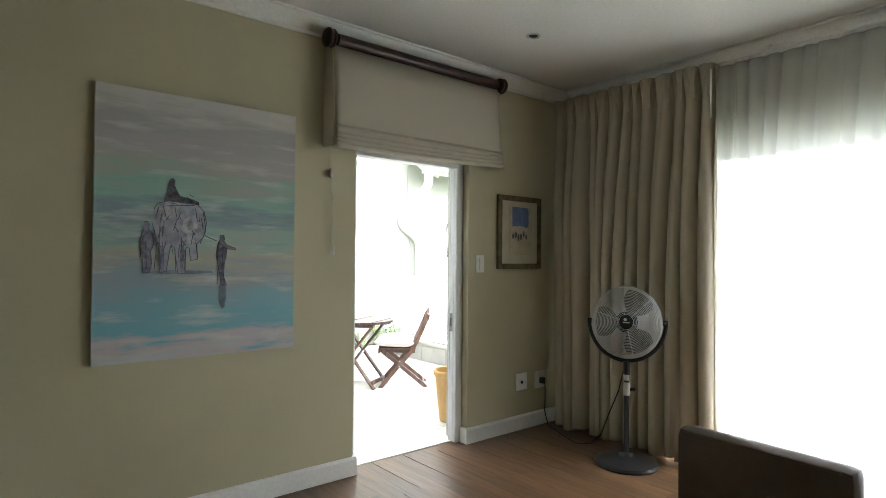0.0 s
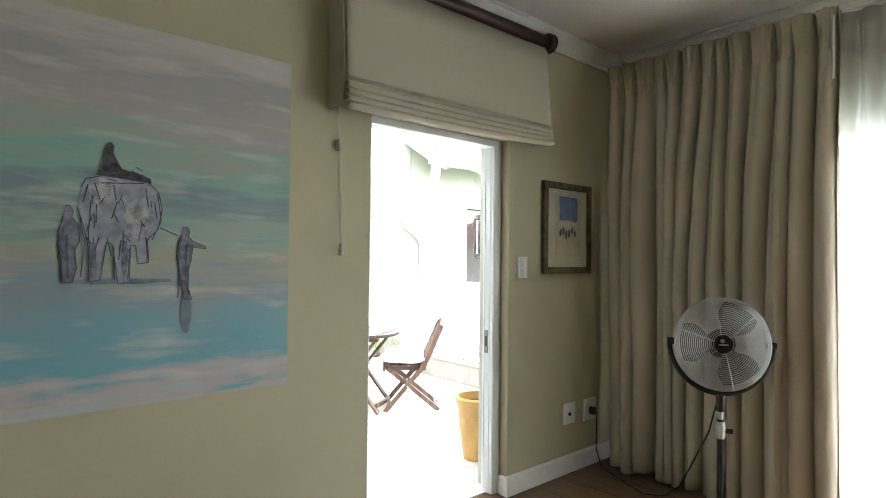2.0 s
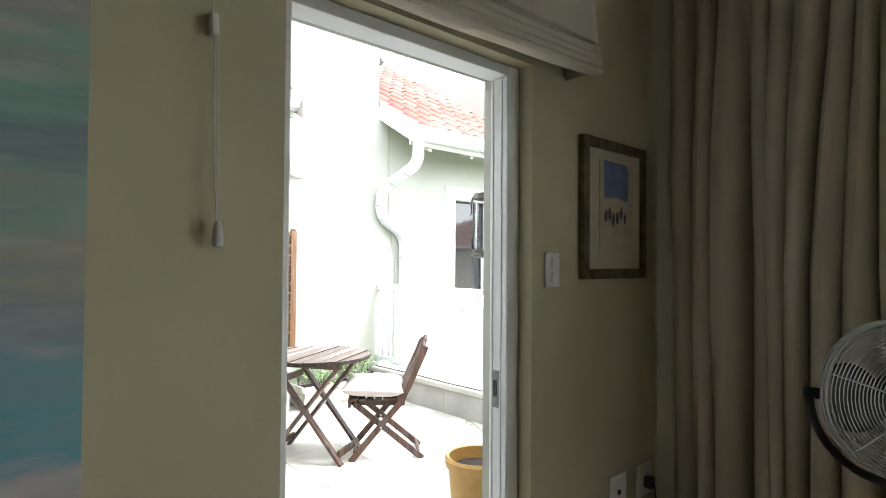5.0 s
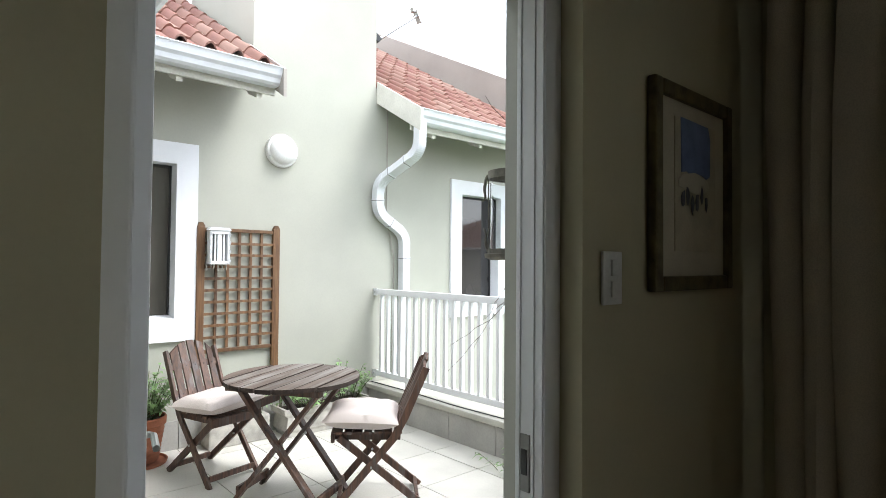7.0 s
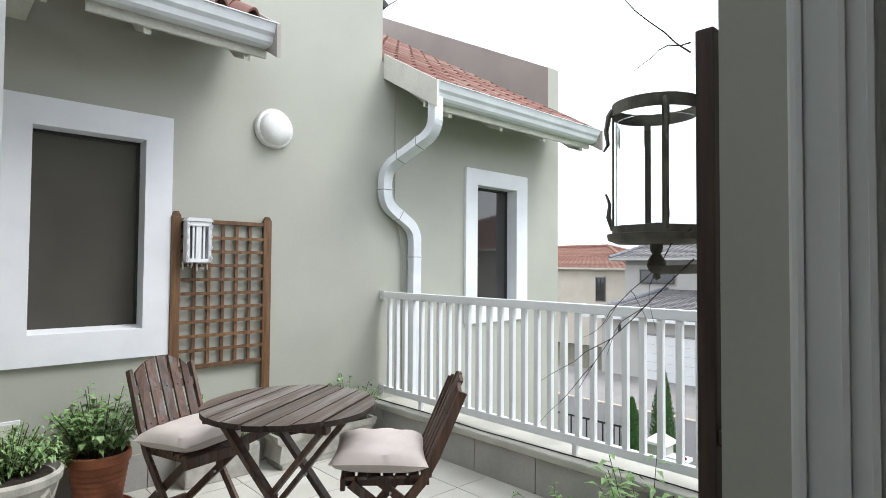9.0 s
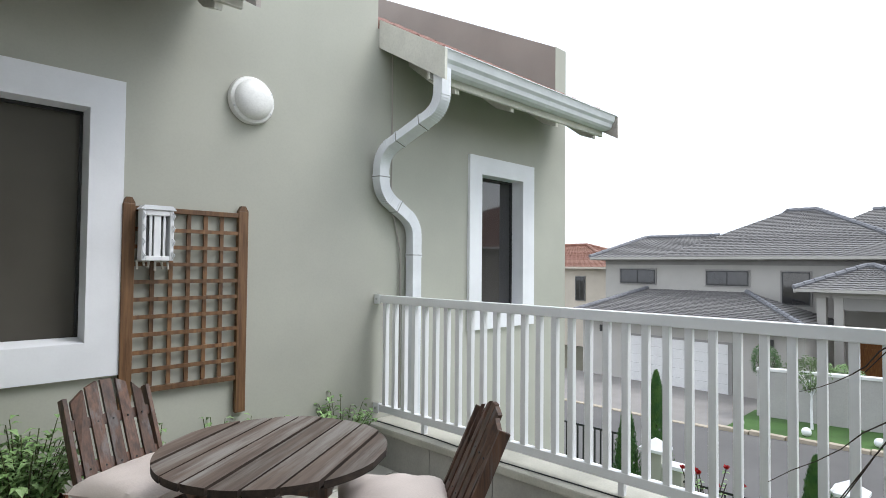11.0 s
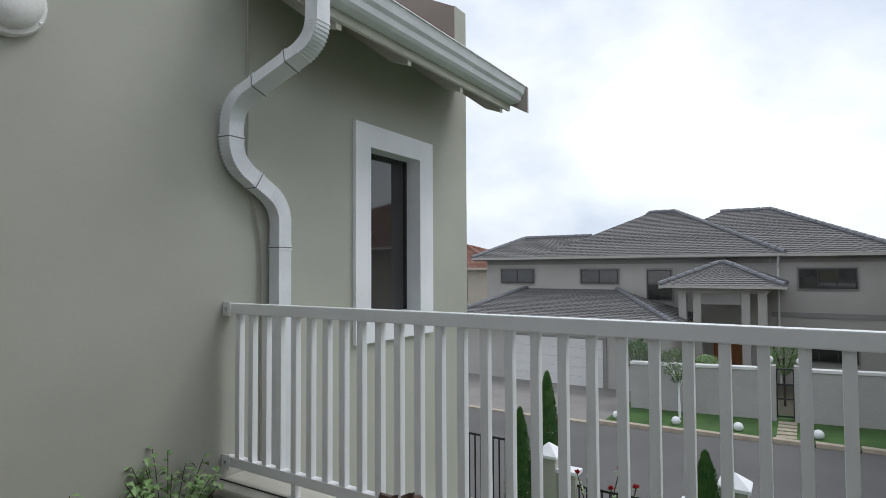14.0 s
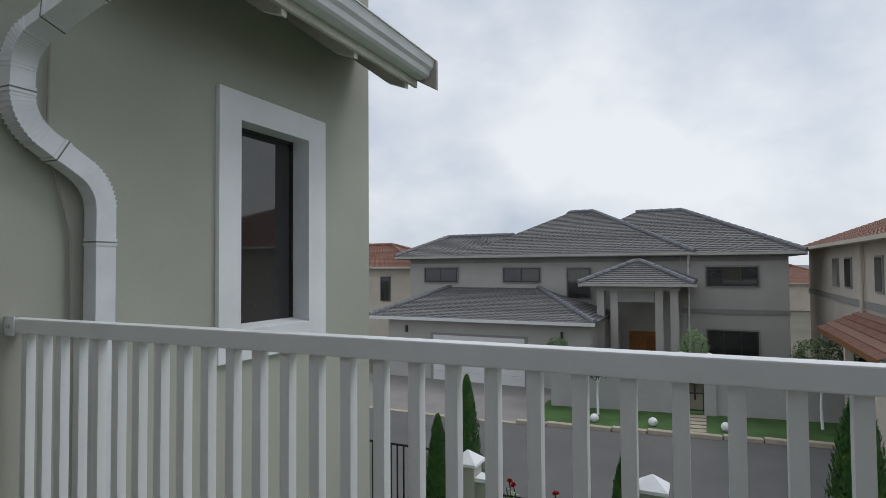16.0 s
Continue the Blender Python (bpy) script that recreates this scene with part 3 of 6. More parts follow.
# roman blind on its mahogany pole
blind = thing("roman_blind", "raised linen roman blind hanging from a dark mahogany pole", "blind")
rod = bm_tube(bmesh.new(), [(2.90, 4.315, 2.672), (4.24, 4.315, 2.672)], 0.036, 20)
rod_ob = part("pole", rod, M_ROD, blind, "polished dark mahogany pole", True)
for s, x in ((-1, 2.88), (1, 4.26)):
    bm = bm_lathe(bmesh.new(), [(0.036, 0.0), (0.052, 0.004), (0.056, 0.014), (0.050, 0.024), (0.056, 0.034), (0.058, 0.046), (0.050, 0.058), (0.03, 0.064), (0.0, 0.066)], 24)
    part("finial", bm, M_ROD, rod_ob, "", True, pose(x, 4.315, 2.672, 0, 90 * s, 0))
for x in (3.0, 4.15):
    part("bracket", bm_beam(bmesh.new(), (x, 4.335, 2.66), (x, 4.424, 2.66), 0.02, 0.03), M_ROD, blind)
bm, grid = bmesh.new(), []
prof = [(4.318, 2.65), (4.308, 2.52), (4.296, 2.38), (4.286, 2.26), (4.281, 2.205), (4.276, 2.175), (4.300, 2.168), (4.302, 2.158)]
for k in range(4):
    z = 2.152 - 0.027 * k
    prof += [(4.272 - 0.004 * k, z), (4.266 - 0.004 * k, z - 0.010), (4.272 - 0.003 * k, z - 0.019), (4.302, z - 0.021)]
for i in range(41):
    u = i / 40
    x = 2.876 + 1.40 * u
    row = []
    for k, (y, z) in enumerate(prof):
        low = k / (len(prof) - 1)
        sag = 0.010 * math.sin(math.pi * u) * low - 0.028 * (u - 0.5) * low
        row.append(bm.verts.new((x + 0.012 * (0.5 - u) * (1 - low), y + 0.003 * math.sin(i * 0.45 + k * 0.8) * low, z - sag - 0.012)))
    grid.append(row)
for a, b in zip(grid, grid[1:]):
    for k in range(len(prof) - 1):
        bm.faces.new((a[k], a[k + 1], b[k + 1], b[k]))
fab = part("fabric", bm, M_BLIND, blind, "beige linen fabric in stacked folds", True)
fab.modifiers.new("thickness", "SOLIDIFY").thickness = 0.003
for i, x in enumerate((2.873, 4.279)):
    ret = bm_prism(bmesh.new(), [(4.318, 2.64), (4.424, 2.64), (4.424, 2.04 + 0.024 * i), (4.30, 2.04 + 0.024 * i), (4.285, 2.17)], x - 0.003, x + 0.003, "x")
    part("side_return", ret, M_BLIND, blind)
cord = bm_tube(bmesh.new(), [(2.91, 4.40, 2.08), (2.912, 4.40, 1.87)], 0.002, 6)
bm_tube(cord, [(2.922, 4.395, 1.90), (2.926, 4.395, 1.62), (2.93, 4.395, 1.42)], 0.0016, 6)
bm_tube(cord, [(2.915, 4.395, 1.90), (2.916, 4.395, 1.62), (2.926, 4.395, 1.42)], 0.0016, 6)
cord_ob = part("cord", cord, M_CANVAS_EDGE, blind, "thin pull cord", True)
part("cleat", bm_box(bmesh.new(), (2.915, 4.405, 1.88), (0.016, 0.03, 0.05), None, 0.006), M_CANVAS_EDGE, cord_ob)
part("cord_weight", bm_lathe(bmesh.new(), [(0.005, 0.0), (0.009, -0.01), (0.013, -0.045), (0.011, -0.055), (0.0, -0.058)], 12, (2.928, 4.395, 1.44)), M_CANVAS_EDGE, cord_ob, "", True)

# the seascape
canvas = part("painting", box((1.672, 4.396, 0.846), (2.677, 4.424, 2.188), 0.003), M_CANVAS_EDGE)
tagged(canvas, "unframed square seascape canvas in grey and turquoise", "painting")
part("painted_face", box((1.673, 4.3925, 0.847), (2.676, 4.3955, 2.187)), M_PAINTING, canvas, "wet beach in turquoise and lilac strokes")


def blot(bm, cx, cz, rx, rz, y, lean=0.0, n=18, wob=0.12, seed=1):
    rnd = random.Random(seed)
    pts = []
    for k in range(n):
        a = 2 * math.pi * k / n
        f = 1 + rnd.uniform(-wob, wob)
        u, v = rx * f * math.cos(a), rz * f * math.sin(a)
        pts.append((cx + u + lean * v, cz + v))
    return bm_prism(bm, pts, y - 0.0012, y, "y")


PY = 4.3915
BULK = [(1.985, 1.60), (2.0, 1.63), (2.05, 1.645), (2.12, 1.64), (2.19, 1.635), (2.225, 1.60), (2.237, 1.54), (2.225, 1.47), (2.19, 1.43), (2.195, 1.35), (2.16, 1.345), (2.153, 1.41),
        (2.137, 1.41), (2.135, 1.28), (2.10, 1.277), (2.082, 1.41), (2.064, 1.42), (2.045, 1.29), (2.014, 1.285), (2.01, 1.40), (1.995, 1.47), (1.978, 1.53)]
LOAD = [(2.03, 1.645), (2.045, 1.69), (2.05, 1.73), (2.058, 1.755), (2.07, 1.762), (2.08, 1.75), (2.078, 1.725), (2.09, 1.70), (2.105, 1.672), (2.15, 1.665), (2.195, 1.648), (2.20, 1.633), (2.11, 1.642)]
SLIM_A = [(1.943, 1.535), (1.955, 1.538), (1.965, 1.52), (1.962, 1.50), (1.98, 1.475), (1.985, 1.42), (1.972, 1.39), (1.978, 1.33), (1.968, 1.285), (1.94, 1.282), (1.937, 1.36), (1.925, 1.40), (1.928, 1.46), (1.938, 1.50)]
SLIM_B = [(2.308, 1.48), (2.325, 1.482), (2.333, 1.465), (2.328, 1.448), (2.345, 1.43), (2.39, 1.412), (2.392, 1.403), (2.345, 1.408), (2.34, 1.36), (2.332, 1.33), (2.33, 1.26), (2.345, 1.212), (2.318, 1.214), (2.308, 1.27), (2.298, 1.33), (2.288, 1.37), (2.296, 1.43), (2.306, 1.452)]
for lab, mat, up, outline in (("rounded grey-lilac bulk on stout uprights", M_FIG, 0.0002, BULK), ("dark bundle", M_FIG_DARK, 0.0010, LOAD), ("slim upright shape", M_FIG_MID, 0.0006, SLIM_A), ("slim upright shape", M_FIG_MID, 0.0002, SLIM_B)):
    outline = [(u - 0.055, v) for u, v in outline]
    part("painted_shape", bm_prism(bmesh.new(), outline, PY - up - 0.0012, PY - up, "y"), mat, canvas, lab)
for cx, cz, rx, rz, sd in ((2.045, 1.585, 0.030, 0.045, 5), (2.16, 1.50, 0.045, 0.07, 6), (2.025, 1.36, 0.010, 0.08, 7), (2.12, 1.36, 0.011, 0.08, 8)):
    part("painted_shape", blot(bmesh.new(), cx - 0.055, cz, rx, rz, PY - 0.0016, seed=sd, wob=0.3), M_FIG_MID if rx < 0.02 else M_FIG_LIGHT, canvas, "soft brush patch")
part("painted_shape", bm_beam(bmesh.new(), (2.177, PY - 0.001, 1.475), (2.235, PY - 0.001, 1.45), 0.001, 0.004), M_FIG_DARK, canvas, "thin slack stroke")
M_REFL = material("shallow_reflection", (0.24, 0.31, 0.37), 0.7, var=0.2, scale=20)
for k, (cx, cz, rx, rz) in enumerate(((2.10, 1.285, 0.17, 0.010), (2.325, 1.165, 0.022, 0.070))):
    part("painted_shape", blot(bmesh.new(), cx - 0.055, cz, rx, rz, PY, seed=17 + k), M_REFL, canvas, "faint reflection on wet sand")

STROKES = (((1.93, 1.50), (1.945, 1.42)), ((1.945, 1.42), (1.935, 1.30)), ((1.96, 1.56), (1.955, 1.45)), ((1.955, 1.45), (1.965, 1.30)), ((2.03, 1.40), (2.035, 1.29)),
           ((2.08, 1.40), (2.075, 1.29)), ((2.13, 1.44), (2.14, 1.36)), ((2.165, 1.60), (2.18, 1.50)), ((2.18, 1.50), (2.15, 1.43)), ((1.99, 1.62), (2.12, 1.63)),
           ((1.885, 1.47), (1.87, 1.36)), ((1.895, 1.44), (1.90, 1.30)), ((2.25, 1.45), (2.24, 1.34)), ((2.27, 1.42), (2.265, 1.30)), ((2.245, 1.30), (2.24, 1.22)))
M_FIG_SHADE = material("figure_shade", (0.16, 0.16, 0.21), 0.7, var=0.3, scale=40, grain=120, bump=0.2)
contours = [((a[0] - 0.055, a[1]), (b[0] - 0.055, b[1])) for line in (BULK, LOAD, SLIM_A, SLIM_B) for a, b in zip(line, line[1:])]
rnd = random.Random(77)
hatches = []
for k in range(26):
    u, v = rnd.uniform(1.945, 2.16), rnd.uniform(1.42, 1.62)
    hatches.append(((u, v), (u + rnd.uniform(-0.02, 0.02), v - rnd.uniform(0.02, 0.07))))
for k in range(14):
    u, v = rnd.uniform(1.985, 2.13), rnd.uniform(1.63, 1.685)
    hatches.append(((u, v), (u + rnd.uniform(0.01, 0.035), v - rnd.uniform(-0.012, 0.02))))
for (u0, v0), (u1, v1) in list(STROKES) + contours + hatches:
    part("brush_stroke", bm_beam(bmesh.new(), (u0, PY - 0.0035, v0), (u1, PY - 0.0035, v1), 0.001, 0.0035), M_FIG_SHADE, canvas)

# the small framed print
pic = thing("framed_print", "small print in a dark gilt frame with cream mount", "picture")
px0, px1, pz0, pz1, fw = 4.362, 4.862, 1.288, 1.868, 0.042
for lo, hi in (((px0, 4.395, pz0), (px0 + fw, 4.422, pz1)), ((px1 - fw, 4.395, pz0), (px1, 4.422, pz1)), ((px0 + fw, 4.3955, pz1 - fw), (px1 - fw, 4.4215, pz1)), ((px0 + fw, 4.3955, pz0), (px1 - fw, 4.4215, pz0 + fw))):
    part("frame", box(lo, hi, 0.006), M_GOLD, pic)
part("mount", box((px0 + fw, 4.409, pz0 + fw), (px1 - fw, 4.418, pz1 - fw)), M_MAT, pic, "cream card mount")
part("print", box((4.49, 4.406, 1.40), (4.755, 4.4088, 1.78)), M_PRINT_SAND, pic, "pale sand-coloured print")
bm = bm_prism(bmesh.new(), [(4.522, 1.782), (4.70, 1.778), (4.715, 1.74), (4.712, 1.63), (4.68, 1.615), (4.64, 1.628), (4.60, 1.612), (4.56, 1.63), (4.526, 1.625)], 4.4042, 4.4054, "y")
part("print_patch", bm, M_PRINT_BLUE, pic, "blue patch of sky")
bm = blot(bmesh.new(), 4.61, 1.60, 0.11, 0.03, 4.4052, n=12, seed=31)
part("print_patch", bm, M_MAT, pic)
bm = bmesh.new()
for k in range(6):
    blot(bm, 4.535 + k * 0.03, 1.55 + 0.012 * math.sin(k * 2), 0.011, 0.028, 4.4046, n=8, wob=0.3, seed=40 + k)
part("print_marks", bm, M_FIG_DARK, pic, "row of small dark marks")


def plate(name, label, x0, x1, z0, z1, category):
    return tagged(part(name, box((x0, 4.415, z0), (x1, 4.424, z1), 0.003), M_WHITE_PLASTIC), label, category)


sw = plate("light_switch", "white double light switch beside the doorway", 4.145, 4.228, 1.262, 1.392, "switch")
part("rocker", bm_box(bmesh.new(), (4.187, 4.413, 1.352), (0.022, 0.008, 0.04), None, 0.003), M_WHITE_PLASTIC, sw)
part("rocker", bm_box(bmesh.new(), (4.187, 4.413, 1.300), (0.022, 0.008, 0.04), None, 0.003), M_WHITE_PLASTIC, sw)
s1 = plate("wall_socket", "white square television socket above the skirting", 4.592, 4.72, 0.312, 0.448, "socket")
part("outlet", bm_lathe(bmesh.new(), [(0.012, 0.0), (0.012, 0.006), (0.006, 0.007), (0.0, 0.004)], 12), M_BLACK, s1, "", False, pose(4.656, 4.416, 0.375, 90, 0, 0))
s2 = plate("wall_socket", "white power socket with a black plug", 4.815, 4.955, 0.30, 0.445, "socket")
part("switch", bm_box(bmesh.new(), (4.845, 4.413, 0.42), (0.016, 0.006, 0.02), None, 0.002), M_WHITE_PLASTIC, s2)

# recessed ceiling spot
spot = thing("ceiling_spot", "small recessed chrome ceiling downlight, unlit", "ceiling light")
part("rim", bm_lathe(bmesh.new(), [(0.036, 0.0), (0.046, -0.001), (0.048, -0.006), (0.040, -0.010), (0.034, -0.004), (0.034, 0.0)], 24, (3.98, 3.72, CEIL)), M_SILVER, spot, "", True)
part("lamp", bm_lathe(bmesh.new(), [(0.030, -0.001), (0.028, -0.004), (0.0, -0.005)], 20, (3.98, 3.72, CEIL)), M_BLACK, spot, "", True)


M_BLADE = material("dull_blade_metal", (0.15, 0.138, 0.115), 0.85, 0.0, var=0.1, scale=10, bump=0.0)


def pedestal_fan():
    """A steel drum-head fan on a black pole; built facing -x at the origin."""
    f = thing("pedestal_fan", "black pedestal fan with a round chrome wire guard", "fan")
    part("base", bm_lathe(bmesh.new(), [(0.215, 0.0), (0.222, 0.012), (0.215, 0.028), (0.19, 0.036), (0.12, 0.048), (0.055, 0.062), (0.04, 0.085), (0.0, 0.085)], 40), M_BLACK, f, "round black base", True)
    part("pole", bm_tube(bmesh.new(), [(0, 0, 0.08), (0, 0, 0.56)], 0.019, 16), M_BLACK, f, "", True)
    collar = part("collar", bm_lathe(bmesh.new(), [(0.019, 0.46), (0.026, 0.47), (0.026, 0.53), (0.021, 0.545), (0.016, 0.55), (0.016, 0.62), (0.0, 0.62)], 20), M_CHROME, f, "chrome height collar", True)
    part("knob", bm_tube(bmesh.new(), [(0, -0.02, 0.50), (0, -0.045, 0.50), (0, -0.06, 0.50)], 0.013, 10), M_BLACK, collar, "", True)
    part("neck", bm_tube(bmesh.new(), [(0, 0, 0.60), (0, 0, 0.684)], 0.024, 16), M_BLACK, f, "", True)
    R, hub_z = 0.236, 0.95
    arc = [(0.02, R * 1.115 * math.cos(a), hub_z + R * 1.115 * math.sin(a)) for a in [math.pi + math.pi * k / 24 for k in range(25)]]
    part("yoke", bm_tube(bmesh.new(), arc, 0.013, 10), M_BLACK, f, "black half-round yoke", True)
    tilt = pose(0, 0, hub_z, 0, 5, 0)
    head = part("motor", bm_tube(bmesh.new(), [(0.10, 0, 0), (0.08, 0, 0), (-0.01, 0, 0)], 0.075, 20, radii=[0.05, 0.07, 0.075]), M_BLACK, f, "", True, at=tilt)
    for s in (-1, 1):
        part("pivot_knob", bm_tube(bmesh.new(), [(0.02, s * R * 0.98, 0), (0.02, s * (R * 1.115 + 0.012), 0)], 0.018, 12), M_BLACK, head, "", True)
    guard = part("guard", bm_tube(bmesh.new(), [(-0.018, R * math.cos(2 * math.pi * j / 48), R * math.sin(2 * math.pi * j / 48)) for j in range(48)], 0.006, 6, True), M_CHROME, f, "chrome ring-wire guard", True, at=tilt)
    for k in range(20):
        r = 0.05 + (R - 0.05) * k / 19
        bulge = 0.055 * math.sqrt(max(0.0, 1 - (r / (R * 1.02)) ** 2))
        for sgn in (-1, 1):
            x = -0.055 - bulge if sgn < 0 else 0.02 + bulge * 0.9
            part("guard_ring", bm_tube(bmesh.new(), [(x, r * math.cos(2 * math.pi * j / 40), r * math.sin(2 * math.pi * j / 40)) for j in range(40)], 0.0019, 4, True), M_CHROME, guard, "", True)
    for x, rr in ((-0.055, 0.005), (0.02, 0.005)):
        part("guard_ring", bm_tube(bmesh.new(), [(x, R * math.cos(2 * math.pi * j / 48), R * math.sin(2 * math.pi * j / 48)) for j in range(48)], rr, 6, True), M_CHROME, guard, "", True)
    for k in range(6):
        a = 2 * math.pi * k / 6 + 0.3
        for sgn in (-1, 1):
            pts = []
            for j in range(7):
                r = 0.045 + (R - 0.045) * j / 6
                b = 0.057 * math.sqrt(max(0.0, 1 - (r / (R * 1.02)) ** 2))
                pts.append((-0.057 - b if sgn < 0 else 0.022 + b, r * math.cos(a), r * math.sin(a)))
            part("guard_spoke", bm_tube(bmesh.new(), pts, 0.0022, 4), M_CHROME, guard, "", True)
    for k in range(3):
        bm, rows = bmesh.new(), []
        for j in range(7):
            r = 0.05 + 0.165 * j / 6
            half = 0.40 + 0.25 * math.sin(math.pi * j / 6.5)
            row = []
            for i in range(7):
                a = 2 * math.pi * k / 3 + (i / 6 - 0.5) * 2 * half
                row.append(bm.verts.new((-0.035 + (i / 6 - 0.5) * 0.055, r * math.cos(a), r * math.sin(a))))
            rows.append(row)
        for a, b in zip(rows, rows[1:]):
            for i in range(6):
                bm.faces.new((a[i], a[i + 1], b[i + 1], b[i]))
        bl = part("blade", bm, M_BLADE, head, "dull grey metal blade", True)
        bl.modifiers.new("thickness", "SOLIDIFY").thickness = 0.002
    badge = part("badge", bm_tube(bmesh.new(), [(-0.108, 0, 0), (-0.116, 0, 0), (-0.118, 0, 0)], 0.04, 24, radii=[0.04, 0.04, 0.035]), M_BLACK, head, "round black badge", True)
    part("badge_mark", bm_box(bmesh.new(), (-0.119, 0.0, -0.003), (0.002, 0.046, 0.007)), M_SILVER, badge)
    part("badge_mark", bm_tube(bmesh.new(), [(-0.118, 0.006, 0.016), (-0.120, 0.006, 0.016)], 0.011, 12), M_SILVER, badge)
    return f


fan = pedestal_fan()
fan.matrix_basis = pose(4.63, 3.45, 0, 0, 0, 30) @ Matrix.Diagonal((0.935, 0.935, 1.0, 1))
cable = bmesh.new()
bm_tube(cable, [(4.885, 4.405, 0.36), (4.885, 4.37, 0.355), (4.88, 4.36, 0.28), (4.875, 4.36, 0.12), (4.85, 4.30, 0.02), (4.78, 4.10, 0.006), (4.70, 3.92, 0.006), (4.72, 3.80, 0.03), (4.70, 3.70, 0.12), (4.65, 3.60, 0.30), (4.63, 3.51, 0.48), (4.625, 3.47, 0.63)], 0.004, 6)
cab = tagged(part("power_cable", cable, M_BLACK, None, "", True), "thin black power cable from socket to fan", "cable")
part("plug", bm_box(bmesh.new(), (4.885, 4.395, 0.365), (0.036, 0.042, 0.05), None, 0.008), M_BLACK, cab)


def leather_chair(m):
    c = thing("dining_chair", "brown leather dining chair with a square padded back", "chair", m)
    b = part("backrest", bm_box(bmesh.new(), (0, 0, 0.59), (0.075, 0.425, 0.45), None, 0.028), M_LEATHER, c, "padded brown leather back", True)
    part("piping", bm_tube(bmesh.new(), [(-0.034, -0.185, 0.806), (-0.034, 0.185, 0.806)], 0.004, 6), M_LEATHER, b, "", True)
    part("seat", bm_box(bmesh.new(), (0.22, 0, 0.43), (0.46, 0.45, 0.10), None, 0.03), M_LEATHER, c, "", True)
    for x in (0.0, 0.41):
        for y in (-0.19, 0.19):
            part("leg", bm_box(bmesh.new(), (x, y, 0.1825), (0.045, 0.045, 0.435), None, 0.005), M_ROD, c)
    return c


leather_chair(pose(2.86, 1.93, 0.0365, 0, 0, -4) @ Matrix.Diagonal((1.06, 1.06, 1.04, 1)))

# ---------------------------------------------------------------- the terrace
structure("terrace_floor", box((1.4, OUT_Y, -0.4), (6.06, FAR_Y, FLOOR_OUT - 0.006)), M_GROUT, "pale square tiles of the terrace with grey joints", "floor")
terrace_floor = bpy.data.objects["terrace_floor"]


def wall_with_hole(name, x0, x1, z0, z1, y0, y1, hole, mat, label):
    hx0, hx1, hz0, hz1 = hole[0] - 0.012, hole[1] + 0.012, hole[2] - 0.012, hole[3] + 0.012
    return wall(name, [((x0, y0, z0), (hx0, y1, z1)), ((hx1, y0, z0), (x1, y1, z1)), ((hx0, y0, z0), (hx1, y1, hz0)), ((hx0, y0, hz1), (hx1, y1, z1))], mat, label)


WL, WS = (3.715, 4.292, 0.925, 2.094), (7.277, 7.872, 0.94, 2.122)
wall_with_hole("wall_terrace_north", 1.4, 4.88, GROUND, 3.06, FAR_Y, FAR_Y + 0.25, WL, M_PLASTER, "sage plaster wall with a white framed window")
wall("wall_terrace_tower", [((4.88, FAR_Y, GROUND), (6.12, FAR_Y + 1.6, 5.6))], M_PLASTER, "tall sage plaster fire wall between two roofs")
wall_with_hole("wall_wing", 6.12, 8.64, GROUND, 3.06, FAR_Y, FAR_Y + 0.25, WS, M_PLASTER, "sage plaster wall with a narrow white framed window")
wall("wall_wing_side", [((8.39, FAR_Y + 0.25, GROUND), (8.64, 14.0, 3.0))], M_PLASTER, "sage plaster side wall of the wing")
wall("wall_terrace_west", [((1.4, OUT_Y, GROUND), (2.9, FAR_Y, 2.95))], M_PLASTER, "sage plaster wall closing the terrace")


def surround(name, hole, label, ox0, ox1, oz0, oz1, pane_mat):
    """White plaster band round an opening, with its reveal, dark frame and glass."""
    hx0, hx1, hz0, hz1 = hole
    w = thing(name, label, "window", kind="structure")
    y0 = FAR_Y - 0.028
    for lo, hi in (((ox0, y0, oz0), (hx0, FAR_Y + 0.13, oz1)), ((hx1, y0, oz0), (ox1, FAR_Y + 0.13, oz1)), ((hx0, y0, hz1), (hx1, FAR_Y + 0.13, oz1)), ((hx0, y0, oz0), (hx1, FAR_Y + 0.13, hz0))):
        part("window_frame", box(lo, hi), M_SURROUND, w, "white plaster window surround")
    g = FAR_Y + 0.115
    for lo, hi in (((hx0, g - 0.012, hz0), (hx0 + 0.014, g + 0.02, hz1)), ((hx1 - 0.014, g - 0.012, hz0), (hx1, g + 0.02, hz1)), ((hx0, g - 0.011, hz1 - 0.016), (hx1, g + 0.02, hz1)), ((hx0, g - 0.011, hz0), (hx1, g + 0.02, hz0 + 0.014))):
        part("sash", box(lo, hi), M_ANOD, w)
    part("pane", box((hx0, g, hz0), (hx1, g + 0.012, hz1)), pane_mat, w, "dark reflecting glass")
    sill = bm_prism(bmesh.new(), [(FAR_Y - 0.02, hz0 + 0.001), (FAR_Y + 0.11, hz0 + 0.02), (FAR_Y + 0.11, hz0 - 0.01), (FAR_Y - 0.02, hz0 - 0.01)], hx0 + 0.001, hx1 - 0.001, "x")
    part("window_sill", sill, M_SURROUND, w)
    return w


surround("window_2", WL, "dark fixed window in a broad white plaster surround", 3.565, 4.450, 0.752, 2.256, M_BLINDGLASS)
surround("window_3", WS, "narrow dark window in a white plaster surround", 7.118, 8.05, 0.77, 2.28, M_DARKGLASS)

